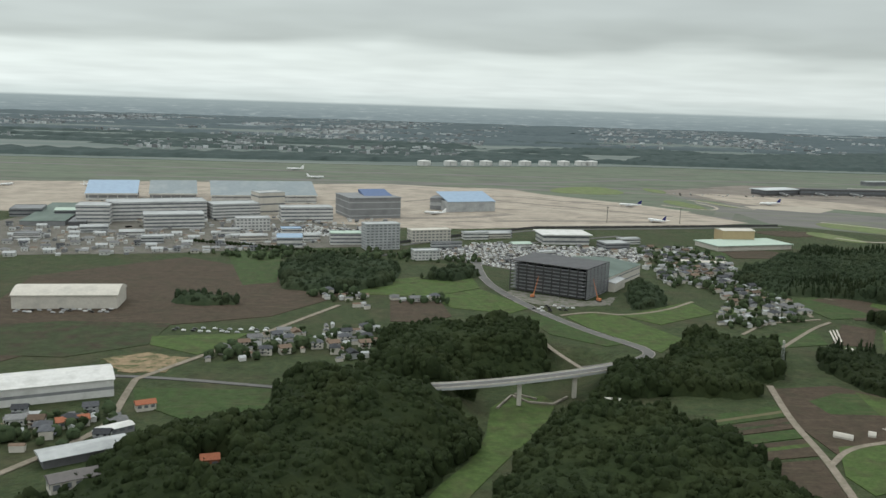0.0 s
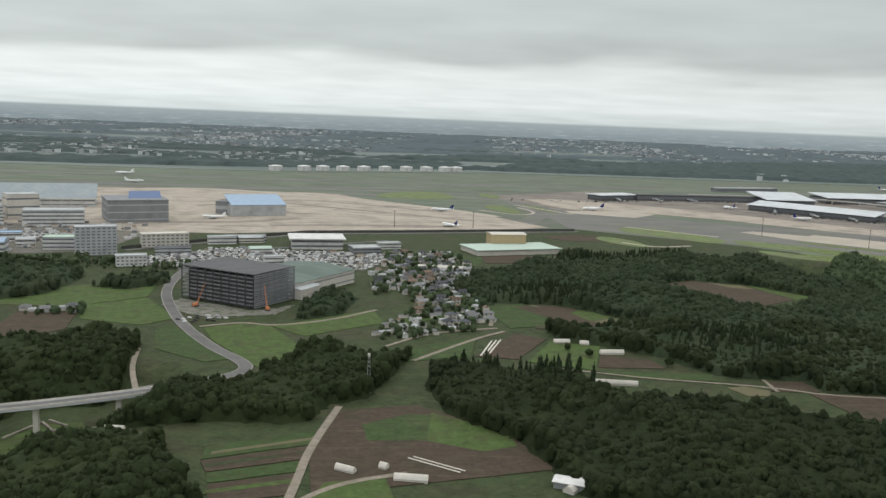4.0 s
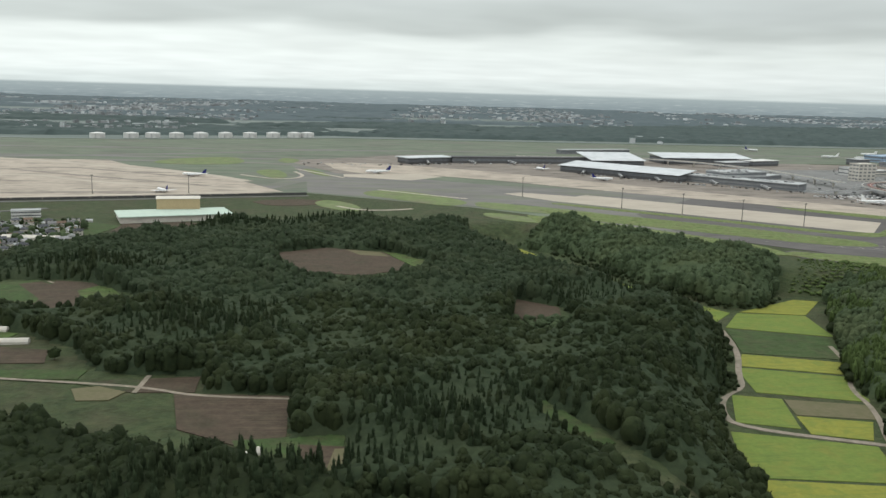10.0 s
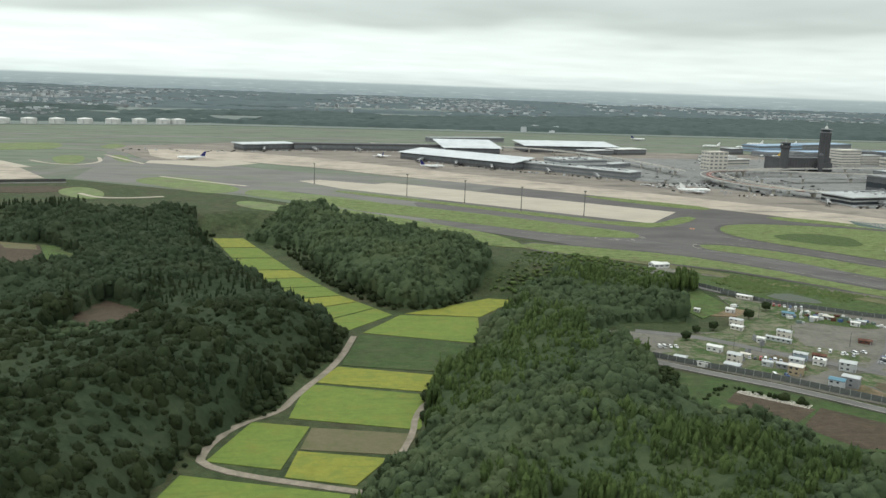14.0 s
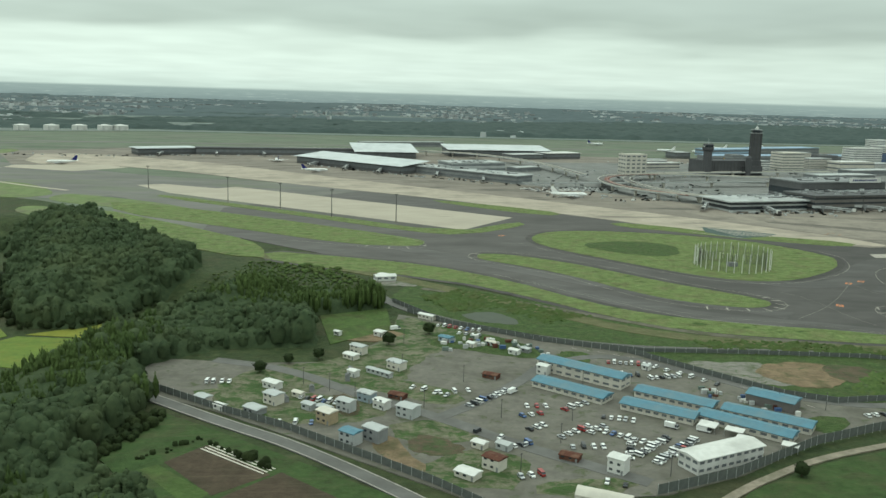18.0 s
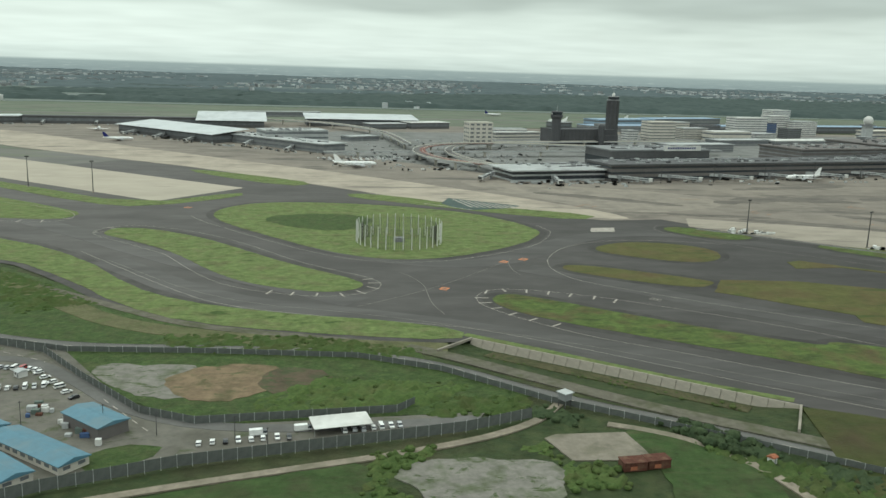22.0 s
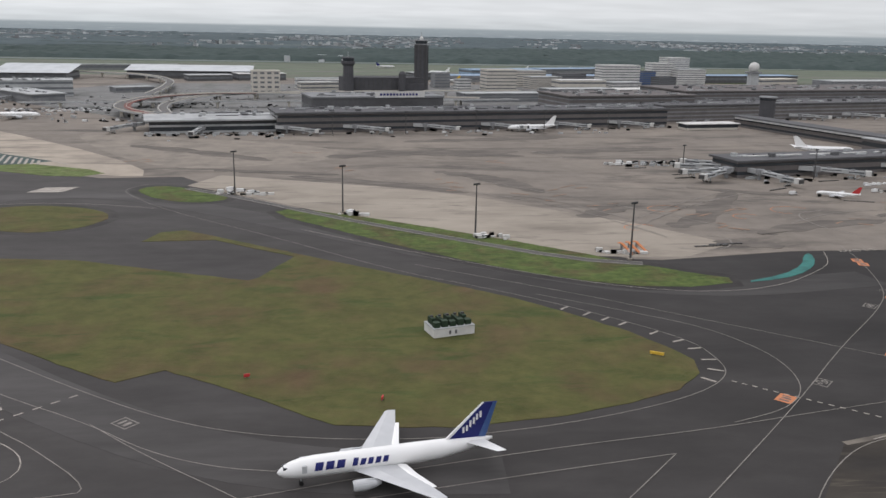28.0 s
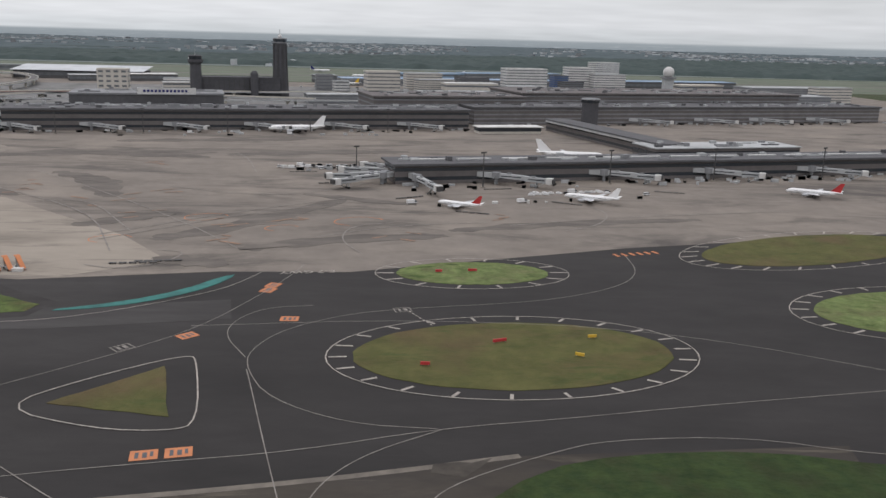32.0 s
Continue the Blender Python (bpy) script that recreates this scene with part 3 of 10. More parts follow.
RAGGED = dict(verge=1.2, bare_tan=1.6, bare_earth=1.6, slab_old=1.3, stain_soft=1.2, water=1.6, grass_mixed=0.4, sand=2.0, gravel=1.8, lot_weedy=1.8, weeds=1.6, grass=0.35, grass_dry=0.4, field_green=0.5)


def patch(name, mat, pts, z, label="", category="ground", smooth=0, kind="structure"):
    """A flat piece of the ground; soil and weeds get a ragged edge."""
    pts = rounded(pts, smooth) if smooth else pts
    if mat in RAGGED:
        rg, out = random.Random(len(pts) + int(pts[0][0])), []
        for k, (x, y) in enumerate(pts):
            u, v = pts[(k + 1) % len(pts)]
            n = max(1, int(math.hypot(u - x, v - y) / 5))
            out += [(x + (u - x) * i / n + rg.uniform(-1, 1) * RAGGED[mat], y + (v - y) * i / n + rg.uniform(-1, 1) * RAGGED[mat]) for i in range(n)]
        pts = out
    bm = bmesh.new()
    ring = [bm.verts.new((x, y, z)) for x, y in pts]
    f = bm.faces.new(ring)
    f.normal_update()
    if f.normal.z < 0:
        f.normal_flip()
    foot = [bm.verts.new((x, y, z - 0.5)) for x, y in pts]
    for k in range(len(pts)):
        j = (k + 1) % len(pts)
        bm.faces.new((ring[k], foot[k], foot[j], ring[j]) if f.normal.z > 0 else (ring[k], ring[j], foot[j], foot[k]))
    me = bpy.data.meshes.new(name)
    bmesh.ops.triangulate(bm, faces=bm.faces[:])
    bmesh.ops.recalc_face_normals(bm, faces=bm.faces[:])
    bm.to_mesh(me)
    bm.free()
    me.materials.append(M[mat])
    return tagged(new(name, me), label or name.replace("_", " "), category, kind=kind)


RIBBONS = []


def ribbon(name, mat, pts, width, z, smooth=2, label="", category="road", kind="structure", parent=None, loop=False):
    """A strip of that width along a line or closed loop; z a number or one height a point."""
    pts = rounded(pts, smooth, False) if smooth else pts
    last = len(pts)
    if loop:
        pts = [pts[-1]] + pts + pts[:2]
    RIBBONS.append(name)
    zs = z if isinstance(z, (list, tuple)) else None
    z = z if zs or parent else z + 0.008 * (len(RIBBONS) % 12)
    v, f = [], []
    for k, (x, y) in enumerate(pts):
        a, b = pts[max(k - 1, 0)], pts[min(k + 1, len(pts) - 1)]
        dx, dy = b[0] - a[0], b[1] - a[1]
        d = math.hypot(dx, dy) or 1
        nx, ny = -dy / d * width / 2, dx / d * width / 2
        zz = z if zs is None else np.interp(k / (len(pts) - 1), np.linspace(0, 1, len(zs)), zs)
        v += [(x + nx, y + ny, zz), (x - nx, y - ny, zz)]
        if k and not (loop and (k < 2 or k > last + 1)):
            f.append((2 * k - 2, 2 * k - 1, 2 * k + 1, 2 * k))
    if width > 3 and not parent and not loop:
        n = len(v)
        v += [(p, q, r - 0.5) for p, q, r in v]
        for k in range(1, len(pts)):
            i, j = 2 * k - 2, 2 * k
            f += [(i, j, n + j, n + i), (j + 1, i + 1, n + i + 1, n + j + 1)]
    me = mesh_of(name, v, f, mat)
    if parent:
        return part(name, me, parent, label)
    return tagged(new(name, me), label or name.replace("_", " "), category, kind=kind)


def ellipse(c, a, b, turn, n=48):
    """An ellipse with half axes a, b, turned by that many degrees."""
    s, co = math.sin(radians(turn)), math.cos(radians(turn))
    return [(c[0] + a * math.cos(k) * co - b * math.sin(k) * s, c[1] + a * math.cos(k) * s + b * math.sin(k) * co)
            for k in (2 * math.pi * i / n for i in range(n))]


def outline(pts, width):
    return pts + [pts[0], pts[1]]


def lerp2(line, u):
    """The place a share u along a line."""
    u *= len(line) - 1
    k = min(max(int(u), 0), len(line) - 2)
    return tuple(line[k][i] + (line[k + 1][i] - line[k][i]) * (u - k) for i in (0, 1))


def along(pts, d):
    """The line shifted d to its left."""
    out = []
    for k, (x, y) in enumerate(pts):
        a, b = pts[max(k - 1, 0)], pts[min(k + 1, len(pts) - 1)]
        n = math.hypot(b[0] - a[0], b[1] - a[1]) or 1
        out.append((x - (b[1] - a[1]) / n * d, y + (b[0] - a[0]) / n * d))
    return out


# ---- the ground ----
FLOOR = -21.0
PADDY_VALLEY = [(915, 1290), (958, 1190), (992, 1060), (1035, 962), (1057, 942), (1092, 948), (1137, 994), (1166, 984), (1118, 891), (1090, 834),
                (1046, 746), (1036, 691), (1004, 640), (980, 520), (880, 520), (915, 633), (928, 671), (942, 712), (968, 735), (979, 778), (1003, 824),
                (1013, 878), (968, 988), (918, 1099), (872, 1272)]
STREAM_VALLEY = [(30, 680), (115, 690), (108, 640), (80, 582), (52, 528), (24, 470), (0, 380), (-30, 380), (-8, 470), (30, 540), (40, 620)]

WALL_DITCH = [(1642, 822), (1740, 744), (1733, 734), (1636, 812)]


def land(x, y):
    """Height of the ground at places x, y (arrays)."""
    x, y = np.asarray(x, float), np.asarray(y, float)
    z = np.full(x.shape, -0.4)
    for poly, floor, reach in ((PADDY_VALLEY, FLOOR - 0.3, 55.0), (STREAM_VALLEY, -20.0, 45.0), (WALL_DITCH, -3.0, 24.0)):
        d = np.where(inside(poly, x, y), 0.0, off_edge(poly, x, y))
        s = np.clip(d / reach, 0, 1)
        s = s * s * (3 - 2 * s)
        z = np.minimum(z, floor + (-0.4 - floor) * s)
    return z


def steps(a, b, n):
    return list(np.linspace(a, b, n, endpoint=False))


gx = np.array(steps(-9000, -1500, 8) + steps(-1500, -140, 14) + steps(-140, 240, 38) + steps(240, 820, 12) + steps(820, 1300, 48) + steps(1300, 1590, 4) + steps(1590, 1800, 30) + steps(1800, 4000, 16) + steps(4000, 11001, 8) + [11001])
gy = np.array(steps(-3000, 0, 5) + steps(0, 360, 6) + steps(360, 680, 32) + steps(680, 860, 26) + steps(860, 1400, 54) + steps(1400, 4000, 14) + steps(4000, 14001, 8) + [14001])
GX, GY = np.meshgrid(gx, gy)
GZ = land(GX, GY)
nx, ny = len(gx), len(gy)
ids = np.arange(nx * ny).reshape(ny, nx)
a, b_, c, d = ids[:-1, :-1].ravel(), ids[:-1, 1:].ravel(), ids[1:, 1:].ravel(), ids[1:, :-1].ravel()
tagged(new("ground", array_mesh("ground", np.stack([GX, GY, GZ], -1).reshape(-1, 3), np.concatenate([np.stack([a, b_, c], 1), np.stack([a, c, d], 1)]), "ground", True)),
       "rough green and brown land falling to a rice valley", "ground", kind="structure")

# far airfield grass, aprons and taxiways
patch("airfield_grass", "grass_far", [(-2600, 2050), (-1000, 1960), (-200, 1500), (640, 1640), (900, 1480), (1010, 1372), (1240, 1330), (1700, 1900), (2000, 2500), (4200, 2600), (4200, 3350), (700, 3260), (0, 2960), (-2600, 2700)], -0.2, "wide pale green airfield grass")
patch("taxiway", "asphalt", [(1130, 1248), (1165, 1215), (1300, 1080), (1400, 990), (1450, 905), (1490, 868), (1560, 843), (1632, 830), (1700, 776), (1756, 732), (1784, 706), (1830, 640), (1850, 560), (2200, 560), (2700, 700), (2900, 1200), (2300, 1300), (1900, 1440), (1700, 1500), (1500, 1600), (1340, 1680), (1130, 1430)], 0.0, "taxiway asphalt, haze-paled grey running to dark brown", "taxiway")
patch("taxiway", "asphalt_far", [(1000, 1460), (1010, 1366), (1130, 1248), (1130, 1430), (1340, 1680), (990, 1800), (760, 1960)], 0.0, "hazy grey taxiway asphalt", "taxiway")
patch("taxiway", "asphalt_far", [(620, 2040), (640, 1650), (900, 1500), (1000, 1460), (1000, 1640), (800, 1960)], -0.05, "grey haze-paled taxiway asphalt", "taxiway")
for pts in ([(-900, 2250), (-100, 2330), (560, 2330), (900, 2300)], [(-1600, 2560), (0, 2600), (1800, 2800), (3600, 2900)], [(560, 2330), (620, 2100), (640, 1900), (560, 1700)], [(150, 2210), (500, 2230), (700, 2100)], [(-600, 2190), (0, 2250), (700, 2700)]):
    ribbon("taxiway", "asphalt_far", pts, 40, -0.1, 2, "haze-paled brown-grey distant taxiway", "taxiway")
patch("apron", "concrete_far", [(-1300, 1960), (-900, 2060), (-600, 2150), (-187, 2200), (175, 2215), (249, 2095), (413, 1955), (520, 1800), (600, 1650), (470, 1575), (223, 1512), (41, 1450), (-80, 1440), (-300, 1500), (-700, 1500), (-1300, 1500)], 0.05, "beige concrete maintenance apron with dark stains", "apron")
patch("apron", "concrete", [(560, 2280), (690, 1985), (860, 1985), (1009, 1890), (1130, 1774), (1351, 1596), (1400, 1560), (1596, 1363), (1675, 1258), (1822, 1178), (1880, 1185), (1936, 1105), (2001, 1040), (2064, 988), (2118, 943), (2167, 936), (2245, 952), (2301, 954), (2434, 1005), (2600, 1050), (2900, 1130), (3300, 1500), (3300, 2500), (2000, 2480), (900, 2560)], 0.05, "stained brown-grey concrete terminal apron", "apron")
patch("apron_slab", "concrete_pale", [(975, 1670), (1010, 1690), (1095, 1640), (1120, 1665), (1480, 1370), (1405, 1272), (1040, 1575)], 0.1, "pale beige concrete parking slab", "apron")
patch("apron_slab", "concrete_pale", [(700, 1970), (850, 1996), (900, 1950), (830, 1868), (700, 1920)], 0.1, "pale beige concrete pad", "apron")
patch("apron_slab", "concrete_mid", [(1891, 1147), (1908, 1192), (2036, 1142), (2086, 1112), (2184, 1018), (2219, 969), (2181, 940), (2121, 946), (2064, 992), (2001, 1045), (1938, 1106)], 0.1, "pale beige concrete parking slab", "apron")
patch("apron_slab", "stain", [(1707, 1470), (1809, 1425), (1913, 1400), (2000, 1342), (1990, 1270), (1930, 1240), (1872, 1216), (1800, 1290)], 0.07, "sandy worn concrete before the terminal end", "apron", 2)
ribbon("service_road", "asphalt_grey", [(1893, 1136), (1938, 1098), (2001, 1037), (2064, 984), (2121, 939), (2155, 929)], 7, 0.12, 1, "narrow asphalt service road along the parking slab", "road")
for d in (-2.6, 2.6):
    ribbon("road_line", "line", along([(1893, 1136), (1938, 1098), (2001, 1037), (2064, 984), (2121, 939), (2155, 929)], d), 0.35, 0.24, 1, "white painted service road line", "marking")
patch("apron_strip", "concrete_far", [(640, 2300), (700, 1990), (860, 1990), (1009, 1895), (1130, 1779), (1351, 1601), (1400, 1565), (1596, 1368), (1680, 1266), (1822, 1186), (1860, 1190), (1800, 1290), (1640, 1470), (1380, 1720), (1180, 1930), (960, 2150)], 0.09, "sandy beige concrete apron lane", "apron", 1)

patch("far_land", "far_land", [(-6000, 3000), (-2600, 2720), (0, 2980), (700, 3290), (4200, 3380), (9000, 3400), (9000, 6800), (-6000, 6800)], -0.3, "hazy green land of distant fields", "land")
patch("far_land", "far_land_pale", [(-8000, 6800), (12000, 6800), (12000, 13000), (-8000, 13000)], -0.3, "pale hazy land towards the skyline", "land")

patch("forecourt", "forecourt", [(1560, 1780), (1700, 1640), (1790, 1520), (2000, 1560), (2400, 1640), (2900, 1760), (3200, 2100), (2900, 2420), (2000, 2300), (1600, 2250), (1480, 2000)], 0.12, "grey paved forecourt among the terminal buildings", "pavement")

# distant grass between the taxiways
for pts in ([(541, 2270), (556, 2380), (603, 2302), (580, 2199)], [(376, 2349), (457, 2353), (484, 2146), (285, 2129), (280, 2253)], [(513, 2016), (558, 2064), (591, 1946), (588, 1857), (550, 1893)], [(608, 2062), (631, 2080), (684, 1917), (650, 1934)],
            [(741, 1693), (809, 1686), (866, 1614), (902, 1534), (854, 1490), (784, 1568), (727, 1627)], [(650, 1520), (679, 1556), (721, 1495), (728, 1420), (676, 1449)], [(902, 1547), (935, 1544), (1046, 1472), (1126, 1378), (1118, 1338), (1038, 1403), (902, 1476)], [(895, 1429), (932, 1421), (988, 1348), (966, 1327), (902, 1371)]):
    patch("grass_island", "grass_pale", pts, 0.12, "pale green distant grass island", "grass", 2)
patch("bare_ground", "field_brown", [(550, 1535), (664, 1561), (678, 1503), (598, 1465)], -0.05, "bare brown ground beside the apron", "ground", 1)
for pts in ([(500, 1930), (550, 1870), (600, 1860), (625, 1920), (600, 2010)], [(600, 2070), (640, 2000), (700, 1900)], [(690, 1480), (720, 1440), (760, 1440), (800, 1460)], [(760, 1700), (830, 1640), (900, 1590)]):
    ribbon("shoulder_line", "concrete_pale", pts, 7, 0.14, 2, "pale concrete taxiway shoulder", "taxiway")

# grass strips and islands
for mat, pts, sm in (
    ("grass", [(1198, 1140), (1272, 1112), (1345, 1076), (1404, 1014), (1448, 939), (1483, 904), (1541, 877), (1591, 864), (1634, 843), (1628, 826), (1567, 838), (1492, 862), (1450, 898), (1410, 955), (1355, 1017), (1216, 1082)], 1),
    ("grass", [(960, 1440), (1163, 1223), (1200, 1160), (1205, 1090), (1100, 1180), (960, 1310)], 1),
    ("grass", [(977, 1497), (1164, 1369), (1347, 1214), (1356, 1190), (1344, 1165), (1277, 1177), (1153, 1276), (1014, 1378)], 1),
    ("grass", [(1030, 1560), (1242, 1385), (1391, 1252), (1480, 1340), (1484, 1308), (1401, 1235), (1345, 1256), (1200, 1390), (1030, 1530)], 1),
    ("grass", [(1393, 1119), (1403, 1133), (1432, 1124), (1470, 1091), (1497, 1057), (1534, 1005), (1568, 969), (1584, 950), (1587, 938), (1578, 926), (1562, 922), (1531, 934), (1498, 963), (1459, 1035), (1425, 1075), (1396, 1100)], 2),
    ("grass", [(1462, 1212), (1496, 1270), (1588, 1272), (1694, 1226), (1735, 1165), (1745, 1128), (1744, 1112), (1724, 1076), (1693, 1046), (1652, 1018), (1622, 1011), (1596, 1016), (1565, 1040), (1532, 1082), (1477, 1158)], 2),
    ("grass", [(1590, 1340), (1640, 1322), (1690, 1275), (1735, 1252), (1826, 1206), (1800, 1178), (1723, 1216), (1660, 1262), (1592, 1307)], 1),
    ("grass", [(1395, 1545), (1490, 1480), (1560, 1414), (1525, 1388), (1418, 1494)], 1),
    ("grass_mixed", [(1659, 897), (1662, 911), (1674, 917), (1694, 902), (1744, 858), (1812, 805), (1823, 818), (1872, 783), (1900, 757), (1887, 738), (1910, 727), (1891, 718), (1854, 727), (1824, 751), (1784, 785), (1738, 819), (1692, 852), (1667, 878)], 2),
    ("grass_dry", [(1764, 1048), (1802, 1079), (1850, 1067), (1868, 1041), (1857, 1011), (1829, 998), (1786, 1022)], 2),
    ("grass_dry", [(1722, 985), (1740, 998), (1815, 948), (1818, 938), (1796, 925), (1737, 965)], 2),
    ("grass_dry", [(1806, 917), (1825, 948), (1877, 942), (1962, 905), (1966, 909), (1980, 947), (1935, 983), (1898, 980), (1903, 1001), (1916, 1006), (2003, 935), (2045, 903), (2077, 877), (2100, 852), (2116, 831), (2127, 812), (2131, 800), (2128, 788), (2116, 775), (2097, 766), (2074, 758), (2055, 754), (2039, 752), (2022, 753), (2004, 755), (1977, 778), (1947, 800), (1933, 790), (1910, 807), (1883, 829), (1862, 848), (1866, 862)], 0),
    ("grass_mixed", [(1856, 1133), (1878, 1151), (1934, 1101), (1909, 1082), (1879, 1097)], 2),
    ("grass_mixed", [(1958, 1052), (1972, 1068), (2035, 1028), (2121, 959), (2162, 919), (2198, 897), (2153, 886), (2110, 903), (2060, 941), (2001, 1005)], 1),
    ("grass_deep", [(2200, 700), (2198, 736), (2206, 742), (2220, 742), (2234, 732), (2240, 690)], 1),
    ("grass_deep", [(2320, 700), (2336, 755), (2357, 777), (2380, 785), (2415, 787), (2446, 779), (2500, 770), (2500, 690)], 1),
    ("grass_olive", [(1755, 731), (1777, 720), (1816, 695), (1840, 660), (1840, 560), (1700, 560), (1746, 699)], 0),
):
    if min(p[1] for p in pts) < 1100 and pts[0][0] > 1190 and mat != "grass_deep" and pts[0] not in ((1755, 731), (1806, 917)):
        edge = rounded(pts, max(sm, 1))
        ribbon("taxiway_shoulder", "shoulder", edge, 13, 0.012, 0, "dark asphalt shoulder round a grass island", "taxiway", loop=True)
    patch("grass_island", mat, pts, 0.16, {"grass": "bright green airfield grass island", "grass_mixed": "green airfield grass with brown patches", "grass_dry": "yellowish mown airfield grass", "grass_deep": "deep green airfield grass", "grass_olive": "dark olive airfield grass"}[mat], "grass", sm)


OLD_EDGE = [(2150, 735), (2202, 749), (2250, 762), (2285, 768), (2318, 775), (2353, 784)]
OLD_SLABS = [[(2331, 781), (2346, 782), (2338, 774), (2330, 776)], [(2240, 752), (2262, 757), (2258, 742), (2238, 740)]]


def marked_island(c, a, b, turn, inner, ticks, w=3.2):
    """A grass oval in a painted ring with short white bars across it."""
    ring = ellipse(c, a, b, turn)
    ob = patch("grass_island", "grass_dry" if a > 60 else "grass", ellipse(c, a * inner, b * inner * 0.94, turn), 0.16, "green grass oval ringed by painted lines", "grass")
    ribbon("ring_line", "line", ring, 0.42, 0.12, 0, "white painted ring line", "marking", loop=True)
    for k in range(ticks):
        t = 2 * math.pi * k / ticks
        p, q = ellipse(c, a * 0.985, b * 0.985, turn, 720), ellipse(c, a * (inner + 0.03), b * (inner + 0.03), turn, 720)
        i = int(k * 720 / ticks)
        ribbon("edge_bar", "line", [p[i], q[i]], 1.1, 0.14, 0, "white painted edge bar", "marking")


marked_island((2361, 856), 62, 38, 5, 0.86, 22)
marked_island((2355, 955), 43, 25, 3, 0.78, 14)
marked_island((2535, 1010), 82, 34, 22, 0.84, 24)
marked_island((2535, 905), 60, 36, 8, 0.84, 22)
tri = rounded([(2214, 811), (2230, 831), (2256, 853), (2260, 845), (2270, 802), (2264, 797), (2244, 798)], 2)
ribbon("ring_line", "line", tri, 0.45, 0.12, 0, "white painted ring line", "marking", loop=True)
patch("grass_island", "grass_dry", [(2226, 814), (2251, 842), (2261, 806)], 0.16, "triangular grass island between taxiways", "grass")
patch("painted_band", "teal", rounded([(2190, 894), (2218, 907), (2236, 923), (2248, 944), (2254, 948), (2247, 929), (2234, 913), (2215, 900)], 1), 0.2, "teal painted apron edge band", "marking")
patch("old_pavement", "asphalt_old", OLD_EDGE + [(2440, 790), (2400, 600), (2060, 600), (2105, 676)], 0.06, "brown worn old pavement", "pavement")
ribbon("pavement_kerb", "kerb_pale", OLD_EDGE, 2.2, 0.10, 1, "pale worn concrete edge strip of the old pavement", "kerb")
for pts in OLD_SLABS:
    patch("old_slab", "slab_old", pts, 0.11, "pale broken concrete slab in old pavement", "pavement")
patch("worn_ground", "weeds", [(1505, 1177), (1544, 1206), (1599, 1199), (1609, 1161), (1586, 1119), (1542, 1128)], 0.2, "dark rough grass on a low mound", "grass", 2)
patch("painted_square", "line", [(1790, 1120), (1796, 1138), (1818, 1140), (1812, 1121)], 0.2, "white painted square", "marking")

# worn lanes along the taxiway centre lines
for pts in ([(1420, 1010), (1500, 905), (1590, 872), (1690, 817), (1780, 752), (1830, 714), (1930, 680)], [(1700, 985), (1740, 945), (1800, 880), (1860, 828), (1934, 762), (1990, 729), (2050, 726)], [(1520, 1120), (1600, 1010), (1680, 990), (1760, 1090), (1830, 1120), (1900, 1085), (2085, 923), (2160, 880), (2260, 900)], [(960, 1530), (1150, 1330), (1340, 1150), (1470, 1000), (1580, 900)]):
    ribbon("taxi_lane", "asphalt_worn", pts, 24, 0.03, 2, "paler worn lane along the taxiway centre", "taxiway")

# compound, roads and open ground beside the airfield
ribbon("dry_verge", "verge", [(1120, 1190), (1216, 1100), (1294, 1043), (1363, 970), (1420, 902), (1458, 860), (1523, 833), (1582, 821), (1620, 815)], 15, 0.04, 2, "dry tan grass bank below the taxiway", "ground")
ribbon("verge_strip", "grass", [(1632, 836), (1663, 811), (1696, 783), (1725, 759), (1756, 738)], 5, 0.07, 2, "narrow green strip above the ditch wall", "grass")
patch("parking_yard", "lot", [(1150, 820), (1219, 806), (1262, 806), (1297, 852), (1307, 908), (1335, 886), (1411, 838), (1441, 823), (1489, 742), (1526, 730), (1623, 735), (1615, 721), (1486, 693), (1426, 655), (1388, 640), (1318, 636), (1256, 694), (1215, 731), (1150, 780)], 0.05, "grey asphalt parking yard of a works compound", "yard")
patch("weedy_ground", "weeds", [(1304, 955), (1323, 1000), (1362, 990), (1450, 905), (1490, 868), (1600, 834), (1606, 800), (1632, 768), (1646, 752), (1600, 735), (1515, 729), (1483, 756), (1456, 792), (1436, 826), (1400, 845), (1345, 885)], -0.1, "overgrown weedy ground by the perimeter road", "ground")
patch("bare_ground", "gravel", [(1456, 790), (1480, 799), (1510, 796), (1512, 760), (1490, 755)], 0.0, "grey bare ground", "ground", 1)
patch("bare_ground", "gravel", [(1456, 800), (1485, 800), (1498, 780), (1487, 765), (1470, 776)], 0.03, "grey stony bare ground", "ground", 2)
patch("bare_ground", "bare_tan", [(1492, 780), (1505, 794), (1528, 797), (1546, 790), (1540, 770), (1528, 754), (1512, 752), (1498, 760)], 0.06, "tan sandy bare ground", "ground", 2)
patch("bare_ground", "bare_earth", [(1540, 794), (1566, 786), (1558, 768), (1540, 757), (1530, 772)], 0.08, "brown bare earth in rough grass", "ground", 2)
patch("pond", "water", [(1346, 906), (1362, 914), (1376, 912), (1386, 886), (1376, 880), (1358, 888)], 0.0, "shallow grey pond", "pond", 2)
ribbon("perimeter_road", "road", [(1285, 1000), (1300, 950), (1313, 922), (1346, 883), (1389, 849), (1444, 826), (1506, 820), (1576, 810), (1614, 790), (1652, 750), (1708, 711), (1760, 670), (1830, 600)], 9, 0.1, 2, "grey perimeter road", "road")
